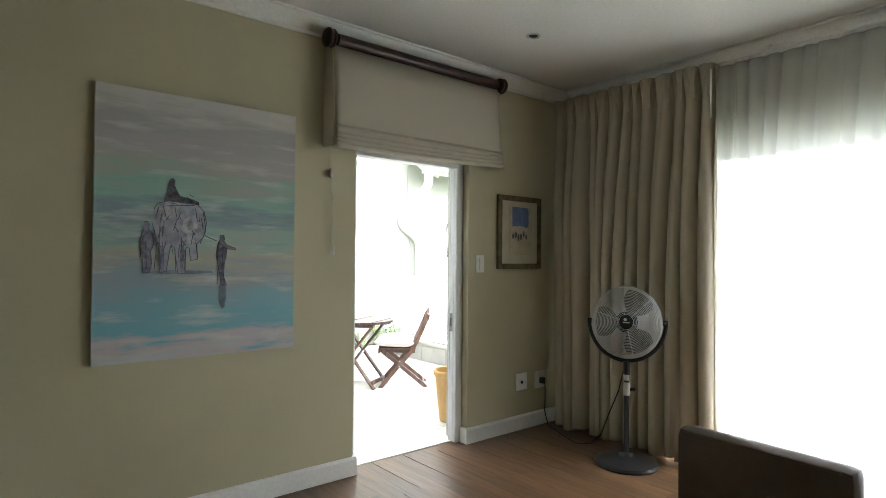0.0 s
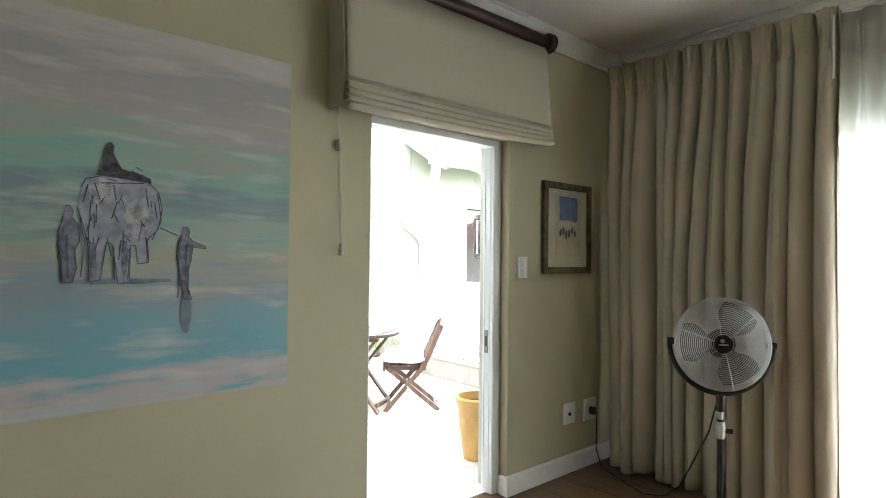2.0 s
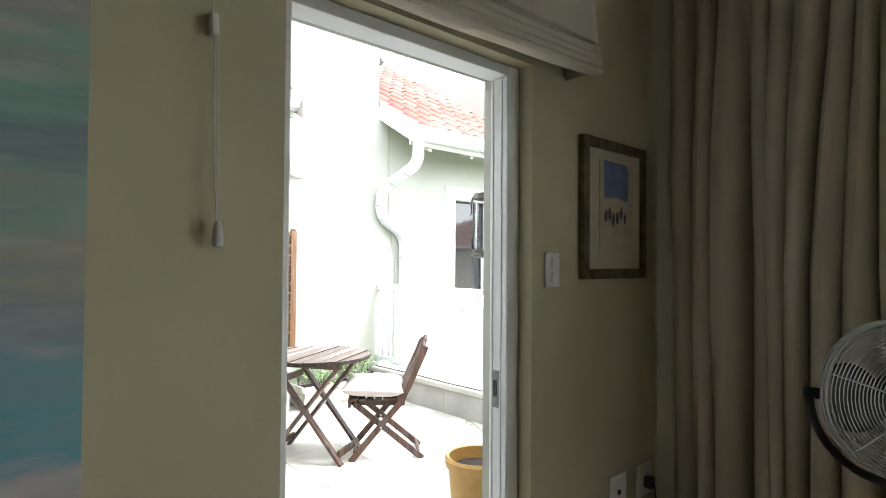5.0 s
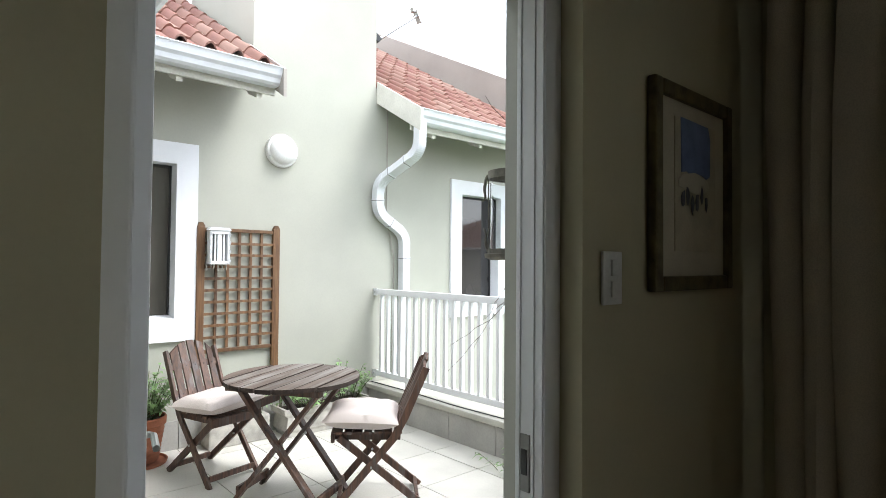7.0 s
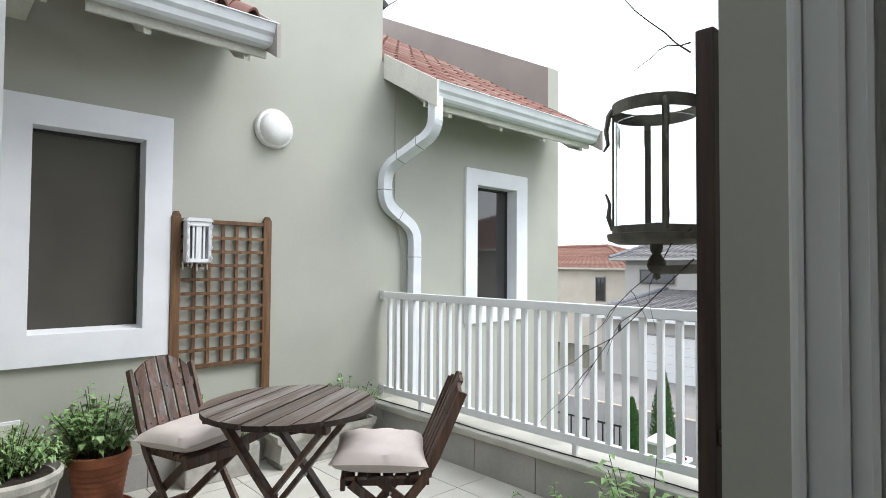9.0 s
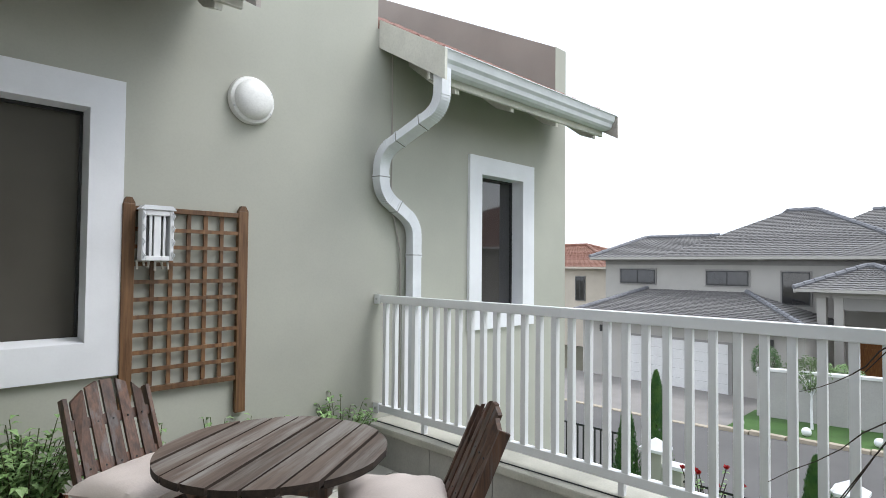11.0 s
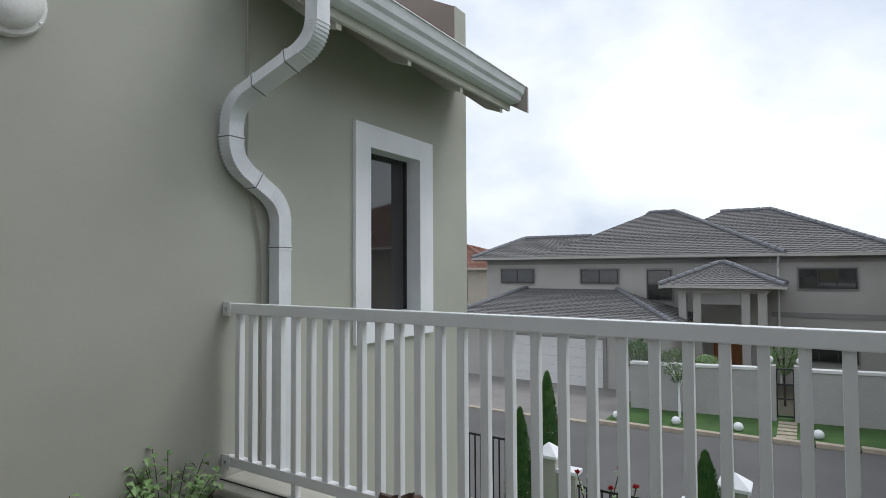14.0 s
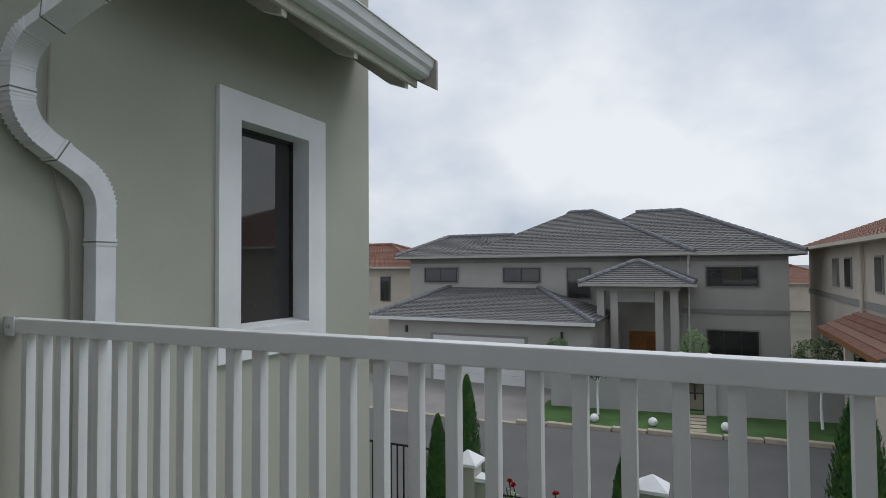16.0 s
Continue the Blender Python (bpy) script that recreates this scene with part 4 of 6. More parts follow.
# parapet with coping and balustrade
wall("parapet", [((6.07, OUT_Y, GROUND), (6.29, FAR_Y, 0.16))], M_PLASTER, "low sage parapet of the terrace")
coping = structure("parapet_coping", box((6.035, OUT_Y, 0.162), (6.32, FAR_Y, 0.212), 0.012), M_COPING, "pale cement coping on the parapet", "coping")

rail = thing("balustrade", "white painted metal balustrade with square bars on the parapet", "railing")
RX = 6.15
part("top_rail", box((RX - 0.026, OUT_Y + 0.01, 1.052), (RX + 0.026, FAR_Y - 0.01, 1.106), 0.004), M_WHITE_METAL, rail)
part("bottom_rail", box((RX - 0.02, OUT_Y + 0.01, 0.275), (RX + 0.02, FAR_Y - 0.01, 0.325), 0.004), M_WHITE_METAL, rail)
for z in (1.078, 0.30):
    pl = part("wall_bracket", box((RX - 0.032, FAR_Y - 0.06, z - 0.036), (RX - 0.0262, FAR_Y - 0.0, z + 0.036), 0.002), M_WHITE_METAL, rail)
    part("bolt", bm_tube(bmesh.new(), [(RX - 0.033, FAR_Y - 0.03, z), (RX - 0.040, FAR_Y - 0.03, z)], 0.008, 8), M_SILVER, pl)
for y in (4.9, 6.3, 7.7):
    part("foot", box((RX - 0.015, y - 0.015, 0.21), (RX + 0.015, y + 0.015, 0.276)), M_WHITE_METAL, rail)
bar_mesh = mesh_of("bar", box((RX - 0.016, -0.016, 0.3252), (RX + 0.016, 0.016, 1.0518)), M_WHITE_METAL)
k = 0
while 4.757 + k * 0.1015 < FAR_Y - 0.03:
    b = new("bar", bar_mesh)
    b.parent = rail
    b.location = (0, 4.757 + k * 0.1015, 0)
    k += 1
tagged(part("cable", bm_tube(bmesh.new(), [(6.10, 8.19, 0.217), (6.11, 7.6, 0.217), (6.08, 7.0, 0.217), (6.10, 6.4, 0.217), (6.12, 5.8, 0.217), (6.11, 5.0, 0.217)], 0.004, 6), M_BLACK, None, "", True), "thin black cable lying along the coping", "cable")

# ---------------------------------------------------------------- eaves, gutters, roof tiles
PITCH = 0.57


def eave(name, x0, x1, y0, z0, label, barge_left, barge_right, deep):
    """Gutter, fascia, soffit boards and rafter ends of one roof edge along x."""
    e = thing(name, label, "roof edge")
    sec = [(0.0, 0.0), (0.035, -0.002), (0.075, 0.0), (0.095, 0.02), (0.105, 0.06), (0.125, 0.085), (0.135, 0.125), (0.142, 0.15), (0.150, 0.15), (0.150, 0.158), (0.132, 0.158), (0.118, 0.11), (0.092, 0.07), (0.08, 0.03), (0.03, 0.012), (0.012, 0.02), (0.010, 0.12), (0.0, 0.12)]
    sec = [(u, 0.158 - (0.158 - v) * 0.80) for u, v in sec]
    part("gutter", bm_prism(bmesh.new(), [(y0 + 0.15 - u, z0 + v) for u, v in sec], x0, x1, "x"), M_GUTTER, e, "white ogee gutter")
    part("gutter_end", bm_prism(bmesh.new(), [(y0 + 0.15 - u, z0 + v) for u, v in sec[:10]] + [(y0 + 0.15, z0 + 0.15)], x1 - 0.003, x1 + 0.004, "x"), M_GUTTER, e)
    part("gutter_end", bm_prism(bmesh.new(), [(y0 + 0.15 - u, z0 + v) for u, v in sec[:10]] + [(y0 + 0.15, z0 + 0.15)], x0 - 0.004, x0 + 0.003, "x"), M_GUTTER, e)
    part("fascia", box((x0 + 0.005, y0 + 0.152, z0 - 0.02), (x1 - 0.005, y0 + 0.175, z0 + 0.13)), M_FASCIA, e)
    deck = bm_prism(bmesh.new(), [(y0 + 0.13, z0 + 0.128), (y0 + 0.13, z0 + 0.145), (y0 + deep, z0 + 0.145 + (deep - 0.13) * PITCH), (y0 + deep, z0 + 0.128 + (deep - 0.13) * PITCH)], x0 + 0.005, x1 - 0.01, "x")
    part("deck", deck, M_PLASTER_DARK, e)
    n = max(2, int((x1 - x0) / 0.75) + 1)
    for i in range(n):
        x = x0 + 0.3 + (x1 - x0 - 0.42) * i / (n - 1)
        raf = bm_prism(bmesh.new(), [(y0 + 0.176, z0 - 0.055), (y0 + 0.176, z0 + 0.126), (FAR_Y - 0.001, z0 + 0.126 + (FAR_Y - y0 - 0.176) * PITCH), (FAR_Y - 0.001, z0 - 0.02 + (FAR_Y - y0 - 0.176) * PITCH), (y0 + 0.32, z0 + 0.0)], x - 0.02, x + 0.02, "x")
        part("rafter", raf, M_FASCIA, e)
    for flag, x in ((barge_left, x0), (barge_right, x1)):
        if flag:
            bar = bm_prism(bmesh.new(), [(y0 - 0.004, z0 - 0.06), (y0 - 0.004, z0 + 0.15), (FAR_Y - 0.001, z0 + 0.15 + (FAR_Y - y0) * PITCH), (FAR_Y - 0.001, z0 - 0.06 + (FAR_Y - y0) * PITCH)], x - 0.012, x + 0.012, "x")
            part("bargeboard", bar, M_FASCIA if flag is True else M_PLASTER_DARK, e)
    return e


eave("roof_edge", 6.145, 8.47, 7.53, 2.595, "white gutter with timber fascia under red roof tiles", True, 2, 4.0)
eave("roof_edge", 3.86, 4.845, 7.545, 2.64, "short white gutter under red roof tiles", False, 2, 2.5)


def clay_tile_mesh():
    """A double roman tile: two rolls and pans, thick at its lower edge. x across, y up the slope."""
    w, lth, bm = 0.30, 0.40, bmesh.new()
    prof = []
    for k in range(13):
        u = k / 12
        prof.append((u * w, 0.010 + 0.058 * max(0.0, math.sin(2 * math.pi * u * 1.0)) ** 0.8))
    rows = []
    for y, lift in ((0.0, 0.02), (lth, 0.0)):
        rows.append([bm.verts.new((x, y, z + lift)) for x, z in prof])
    low = [bm.verts.new((x, 0.0, z + 0.02 - 0.016)) for x, z in prof]
    for i in range(12):
        bm.faces.new((rows[0][i], rows[0][i + 1], rows[1][i + 1], rows[1][i]))
        bm.faces.new((low[i], low[i + 1], rows[0][i + 1], rows[0][i]))
    return mesh_of("roof_tile", bm, M_REDTILE, True)


CLAY = clay_tile_mesh()


def tile_roof(name, label, x0, x1, y0, z0, courses, w=0.205):
    r = thing(name, label, "roof", kind="structure")
    slope = math.degrees(math.atan(PITCH))
    step = 0.30
    n = int((x1 - x0) / w + 0.5)
    w = (x1 - x0) / n
    rnd = random.Random(5)
    for j in range(courses):
        for i in range(n):
            t = new("roof_tile", CLAY)
            t.parent = r
            d = j * step * math.cos(radians(slope))
            t.matrix_basis = pose(x0 + i * w, y0 + d, z0 + d * PITCH + rnd.uniform(0, 0.004), slope, 0, rnd.uniform(-0.6, 0.6)) @ Matrix.Diagonal((w / 0.30, 1, 1, 1))
    return r


tile_roof("roof_wing", "weathered red clay roof tiles above the white gutter", 6.16, 8.44, 7.65, 2.722, 15)
tile_roof("roof_terrace", "red clay roof tiles beside the tall wall", 3.50, 4.86, 7.635, 2.79, 10)

# raked parapets at the gable
# Same plaster as the wall; its shaded side is put into a darker colour.
rake = bm_prism(bmesh.new(), [(FAR_Y + 0.003, 2.9), (FAR_Y + 0.003, 3.585), (14.0, 3.585 + (14.0 - FAR_Y) * 0.505), (14.0, 2.9)], 8.449, 8.636, "x")
structure("gable_parapet", rake, M_PLASTER_DARK, "raked gable parapet behind the tiles, coloured darker for its shaded side", "wall")
# Thin sheet in the wall colour stands for the parapet's lit front.
structure("gable_parapet_end", box((8.447, FAR_Y - 0.002, 3.0), (8.64, FAR_Y + 0.002, 3.588)), M_PLASTER, "thin sheet in the lighter wall colour for the parapet's lit end", "wall")

# eave of the west side, returning towards the house
w_e = thing("roof_edge", "white gutter returning along the terrace's side wall", "roof edge")
part("gutter", bm_prism(bmesh.new(), [(3.70, 2.655), (3.76, 2.65), (3.80, 2.68), (3.835, 2.80), (3.85, 2.80), (3.85, 2.808), (3.825, 2.808), (3.70, 2.808)], 5.9, 7.56, "y"), M_GUTTER, w_e)
part("fascia", box((3.672, 5.9, 2.60), (3.698, 7.70, 2.79)), M_FASCIA, w_e)
part("soffit", box((2.9, 5.9, 2.66), (3.671, 8.2, 2.68)), M_FASCIA, w_e)
part("deck", bm_prism(bmesh.new(), [(3.70, 2.80), (3.70, 2.83), (2.0, 3.5), (2.0, 3.47)], 5.9, 8.2, "y"), M_REDTILE, w_e)


def tube_rect(bm, pts, w, h):
    """A rectangular downpipe through points in the plane of the wall, w across it and h out of it."""
    rings = []
    n = len(pts)
    for i in range(n):
        p = Vector(pts[i])
        d = (Vector(pts[min(i + 1, n - 1)]) - Vector(pts[max(i - 1, 0)])).normalized()
        out = Vector((0, -1, 0))
        out = (out - d * out.dot(d)).normalized()
        side = d.cross(out)
        s = 1.0
        rings.append([bm.verts.new(p + side * a * w / 2 * s + out * b * h / 2 * s) for a, b in ((-1, -1), (1, -1), (1, 1), (-1, 1))])
    for a, b in zip(rings, rings[1:]):
        for k in range(4):
            bm.faces.new((a[k], a[(k + 1) % 4], b[(k + 1) % 4], b[k]))
    bm.faces.new(rings[0][::-1])
    bm.faces.new(rings[-1])
    return bm


def bend(a, corner, b, r, n=9):
    """Points of a rounded corner."""
    a, c, b = Vector(a), Vector(corner), Vector(b)
    p, q = c + (a - c).normalized() * r, c + (b - c).normalized() * r
    return [tuple((1 - t) ** 2 * p + 2 * t * (1 - t) * c + t * t * q) for t in [i / (n - 1) for i in range(n)]]


dp = thing("downpipe", "white crimped rectangular downpipe bending round the corner", "downpipe")
P0, P1, P2, P3, P4, P5 = (6.195, 7.61, 2.64), (6.195, 7.61, 2.37), (6.11, 8.13, 2.13), (6.11, 8.14, 1.84), (6.44, 8.14, 1.645), (6.44, 8.14, -3.8)
path = [P0] + bend(P0, P1, P2, 0.12) + bend(P1, P2, P3, 0.11) + bend(P2, P3, P4, 0.12) + bend(P3, P4, P5, 0.12) + [P5]
part("pipe", tube_rect(bmesh.new(), path, 0.086, 0.08), M_GUTTER, dp)
for c0, c1, c2 in ((P0, P1, P2), (P1, P2, P3), (P2, P3, P4), (P3, P4, P5)):
    pts = bend(c0, c1, c2, 0.11, 13)
    for i in range(1, 12):
        d = (Vector(pts[i + 1]) - Vector(pts[i - 1])).normalized() * 0.0035
        q = Vector(pts[i])
        part("crimp", tube_rect(bmesh.new(), [q - d, q + d], 0.0905, 0.0845), M_GUTTER, dp)
for a, b, f in ((P1, P2, 0.3), (P1, P2, 0.68), (P2, P3, 0.6), (P3, P4, 0.45), (P4, P5, 0.045)):
    q, d = Vector(a).lerp(Vector(b), f), (Vector(b) - Vector(a)).normalized() * 0.006
    jt = part("joint", tube_rect(bmesh.new(), [q - d * 2.5, q + d * 2.5], 0.093, 0.087), M_GUTTER, dp)
    part("seam", tube_rect(bmesh.new(), [q - d * 0.5, q + d * 0.5], 0.095, 0.089), M_JOINT, jt)
part("wire", bm_tube(bmesh.new(), [(6.25, 8.19, 2.9), (6.255, 8.19, 2.2), (6.25, 8.19, 1.80), (6.30, 8.185, 1.60), (6.345, 8.185, 1.42), (6.345, 8.185, -0.2)], 0.006, 6), M_PLASTER_DARK, dp, "thin loose cable behind the pipe", True)

# bulkhead lamp
lamp = thing("bulkhead_lamp", "round white bulkhead lamp on the plaster wall", "wall lamp", pose(5.14, FAR_Y - 0.001, 2.31, 90, 0, 0))
part("rim", bm_lathe(bmesh.new(), [(0.142, 0.0), (0.145, 0.02), (0.138, 0.038), (0.120, 0.044), (0.0, 0.044)], 36), M_WHITE_PLASTIC, lamp, "", True)
part("diffuser", bm_lathe(bmesh.new(), [(0.120, 0.044), (0.118, 0.060), (0.100, 0.083), (0.065, 0.098), (0.03, 0.104), (0.0, 0.105)], 36), M_LAMPGLASS, lamp, "opal domed diffuser", True)
for a in (25, 205, 330):
    part("screw", bm_lathe(bmesh.new(), [(0.006, 0.038), (0.006, 0.043), (0.0, 0.044)], 8, (0.131 * math.cos(radians(a)), 0.131 * math.sin(radians(a)), 0)), M_SILVER, lamp)

# antenna arm on the tall wall
ant = thing("antenna_arm", "thin metal antenna arm fixed to the tall wall", "antenna")
part("arm", bm_tube(bmesh.new(), [(6.12, 8.36, 3.66), (6.21, 8.31, 3.60), (6.70, 8.30, 3.99)], 0.017, 8), M_SILVER, ant, "", True)
part("clamp", bm_beam(bmesh.new(), (6.11, 8.33, 3.70), (6.23, 8.31, 3.59), 0.05, 0.06, 0.008), M_BLACK, ant)
part("receiver", bm_beam(bmesh.new(), (6.69, 8.30, 4.05), (6.76, 8.30, 3.93), 0.07, 0.06, 0.008), M_SILVER, ant)
part("receiver_cap", bm_beam(bmesh.new(), (6.63, 8.30, 4.03), (6.69, 8.30, 4.05), 0.05, 0.05, 0.008), M_SILVER, ant)

# ---------------------------------------------------------------- terrace furniture


def bistro_chair(m, label):
    """A folding slatted garden chair that faces +y."""
    c = thing("folding_chair", label, "chair", m, "folding chairs at the terrace table")
    for s in (-1, 1):
        x = 0.205 * s
        bm = bmesh.new()
        pts = [(x, -0.315, 0.80), (x, -0.255, 0.66), (x, -0.195, 0.52), (x, -0.13, 0.40), (x, 0.04, 0.20), (x, 0.21, 0.0)]
        for a, b in zip(pts, pts[1:]):
            d = (Vector(b) - Vector(a)).normalized() * 0.006
            bm_beam(bm, Vector(a) - d, Vector(b) + d, 0.022, 0.042, 0.003, (0, 1, 0.6))
        part("stile", bm, M_CHAIR, c)
        part("leg", bm_beam(bmesh.new(), (0.172 * s, 0.19, 0.40), (0.172 * s, -0.30, 0.0), 0.022, 0.042, 0.003), M_CHAIR, c)
        part("pivot", bm_tube(bmesh.new(), [(0.15 * s, 0.0, 0.235), (0.225 * s, 0.0, 0.235)], 0.007, 8), M_SILVER, c)
    for y0, z in ((0.185, 0.05), (-0.27, 0.04)):
        part("stretcher", bm_beam(bmesh.new(), (-0.19 if y0 > 0 else -0.16, y0, z), (0.19 if y0 > 0 else 0.16, y0, z), 0.02, 0.035, 0.003), M_CHAIR, c)
    for s in (-1, 1):
        part("seat_rail", bm_beam(bmesh.new(), (0.19 * s * 0.80, -0.17, 0.395), (0.19 * s * 0.80, 0.21, 0.405), 0.022, 0.04, 0.003), M_CHAIR, c)
    for k in range(7):
        y = -0.155 + k * 0.058
        part("seat_slat", bm_box(bmesh.new(), (0, y, 0.428), (0.40, 0.046, 0.016), None, 0.003), M_CHAIR, c)
    part("seat_front", bm_box(bmesh.new(), (0, 0.222, 0.405), (0.42, 0.022, 0.055), None, 0.004), M_CHAIR, c)
    for z in (0.53, 0.70):
        y = -0.19 - (z - 0.52) * 0.43
        part("back_rail", bm_box(bmesh.new(), (0, y - 0.004, z), (0.39, 0.018, 0.045), Euler((radians(22), 0, 0)).to_matrix(), 0.003), M_CHAIR, c)
    n = 5
    for k in range(n):
        u = (k - (n - 1) / 2) / ((n - 1) / 2)
        x = 0.148 * u
        top = 0.812 + 0.05 * (1 - u * u)
        bm = bmesh.new()
        z0 = 0.455
        hw, th = 0.0275, 0.008
        cant = 0.022 * u
        rows = []
        for z in (z0, 0.6, top - 0.02, top):
            y = -0.165 - (z - 0.455) * 0.44 + 0.012
            w = hw if z < top - 0.001 else hw * 0.96
            rows.append([bm.verts.new((x + a * w, y + b * th, z - (cant if z > top - 0.03 else 0) * a)) for a, b in ((-1, -1), (1, -1), (1, 1), (-1, 1))])
        for a, b in zip(rows, rows[1:]):
            for i in range(4):
                bm.faces.new((a[i], a[(i + 1) % 4], b[(i + 1) % 4], b[i]))
        bm.faces.new(rows[0])
        bm.faces.new(rows[-1])
        sl = part("back_slat", bm, M_CHAIR, c, "dark weathered back slat")
        for z in (0.53, 0.70):
            part("screw", bm_tube(bmesh.new(), [(x, -0.165 - (z - 0.455) * 0.44 + 0.018, z), (x, -0.165 - (z - 0.455) * 0.44 + 0.0225, z)], 0.0045, 6), M_ANOD, sl)
    return c


CH_L = pose(4.375, 7.515, FLOOR_OUT, 0, 0, 194)
CH_R = pose(4.965, 6.545, FLOOR_OUT, 0, 0, 54)
NARROW = Matrix.Diagonal((0.88, 1, 1, 1))
bistro_chair(CH_L @ NARROW, "weathered dark folding chair with arched slatted back")
bistro_chair(CH_R @ NARROW, "oiled brown folding chair pulled up to the table")


def cushion(m, seed, label):
    """A soft square seat cushion with a seam and creases."""
    rnd, bm, n = random.Random(seed), bmesh.new(), 18
    ph = [rnd.uniform(0, 6) for _ in range(6)]
    top, bot = [], []
    for side, store in ((1, top), (-1, bot)):
        for j in range(n + 1):
            row = []
            for i in range(n + 1):
                u, v = i / n * 2 - 1, j / n * 2 - 1
                e = max(0.0, (1 - u ** 4) * (1 - v ** 4)) ** 0.5
                pinch = 1 - 0.07 * (1 - abs(u) ** 2) * abs(v) ** 3 - 0.07 * (1 - abs(v) ** 2) * abs(u) ** 3
                crease = 0.006 * math.sin(7 * u + ph[0] + 3 * v) * math.sin(5 * v + ph[1]) + 0.008 * math.sin(11 * (u + v) + ph[2]) * (abs(u) ** 2 + abs(v) ** 2) * 0.5
                z = side * (0.060 * e) + crease * e * (side > 0)
                row.append(bm.verts.new((u * 0.232 * pinch, v * 0.222 * pinch, z + 0.062)))
            store.append(row)
    for store in (top, bot):
        for a, b in zip(store, store[1:]):
            for i in range(n):
                bm.faces.new((a[i], a[i + 1], b[i + 1], b[i]))
    bmesh.ops.remove_doubles(bm, verts=bm.verts, dist=0.0004)
    ob = part("seat_cushion", bm, M_CUSHION, None, "", True)
    ob.data.shade_smooth()
    ob.matrix_basis = m
    return tagged(ob, label, "cushion", "cushions on the folding chairs")


cushion(CH_L @ pose(0.0, 0.05, 0.437, 4, 3, 3), 4, "plump cream cotton cushion with a grey stain on the chair")
cushion(CH_R @ pose(0.0, 0.055, 0.437, 2, 0, -3), 9, "plump cream cotton cushion with creased edges on the chair")


# Board sides painted dark for the shade and dirt in the gaps between boards.
M_EDGE = wood("shade_and_dirt_board_edge", (0.050, 0.032, 0.024), (0.022, 0.014, 0.011), "X", 0.8)


def round_table(m):
    """A folding round table: boards along x, two pairs of crossed legs."""
    t = thing("round_table", "round folding garden table with weathered slatted top", "table", m)
    R, n, zt = 0.405, 8, 0.72
    w = 2 * R / n
    for k in range(n):
        y0, y1 = -R + k * w + 0.0055, -R + (k + 1) * w - 0.0055
        ys = [y0 + (y1 - y0) * i / 6 for i in range(7)]
        half = [math.sqrt(max(0.0004, R * R - y * y)) for y in ys]
        outline = [(h, y) for h, y in zip(half, ys)] + [(-h, y) for h, y in reversed(list(zip(half, ys)))]
        lift = 0.0015 * ((k * 5) % 3)
        bm = bm_prism(bmesh.new(), outline, zt - 0.024 + lift, zt + lift, "z")
        bm.normal_update()
        for f in bm.faces:
            f.material_index = 0 if abs(f.normal.z) > 0.5 else 1
        part("top_board", bm, [M_TABLE, M_EDGE], t, "grey weathered board")
    for x in (-0.17, 0.17):
        part("batten", bm_box(bmesh.new(), (x * 1.28, 0, zt - 0.045), (0.045, 0.62, 0.034), None, 0.004), M_CHAIR, t)
        for s in (-1, 1):
            xx = x * (1.0 if s > 0 else 0.84)
            part("leg", bm_beam(bmesh.new(), (xx, 0.275 * s, zt - 0.035), (xx, -0.30 * s, 0.0), 0.024, 0.05, 0.004, (1, 0, 0)), M_CHAIR, t)
        part("bolt", bm_tube(bmesh.new(), [(x * 0.75, -0.01, 0.345), (x * 1.09, -0.01, 0.345)], 0.009, 8), M_SILVER, t)
        part("bracket", bm_box(bmesh.new(), (x * 1.05, -0.27, zt - 0.05), (0.008, 0.05, 0.04)), M_SILVER, t)
    for y, z in ((-0.27, 0.07), (0.27, 0.07), (0.2, 0.55)):
        part("stretcher", bm_beam(bmesh.new(), (-0.16, y, z), (0.16, y, z), 0.022, 0.045, 0.003), M_CHAIR, t)
    return t


round_table(pose(4.58, 6.83, FLOOR_OUT, 0, 0, 32) @ Matrix.Diagonal((0.985, 0.985, 1.015, 1)))

# trellis on the wall
tre = thing("trellis", "honey-brown timber trellis panel fixed to the wall", "trellis")
TY = FAR_Y - 0.004
for x, z0 in ((4.476, 0.55), (5.096, 0.45)):
    part("post", box((x - 0.03, TY - 0.035, z0), (x + 0.03, TY, 1.632), 0.004), M_TRELLIS, tre)
    part("post_cap", bm_prism(bmesh.new(), [(x - 0.03, 1.632), (x + 0.03, 1.632), (x + 0.012, 1.664), (x - 0.012, 1.664)], TY - 0.034, TY - 0.001, "y"), M_TRELLIS, tre)
for z in (1.607, 0.655):
    part("rail", box((4.506, TY - 0.03, z - 0.014), (5.066, TY - 0.004, z + 0.014), 0.003), M_TRELLIS, tre)
for k in range(5):
    x = 4.506 + 0.56 * (k + 1) / 6
    part("lath", box((x - 0.0105, TY - 0.018, 0.672), (x + 0.0105, TY - 0.006, 1.594)), M_TRELLIS, tre)
for k in range(9):
    z = 0.669 + 0.924 * (k + 1) / 10
    part("lath", box((4.506, TY - 0.031, z - 0.0105), (5.066, TY - 0.019, z + 0.0105)), M_TRELLIS, tre)

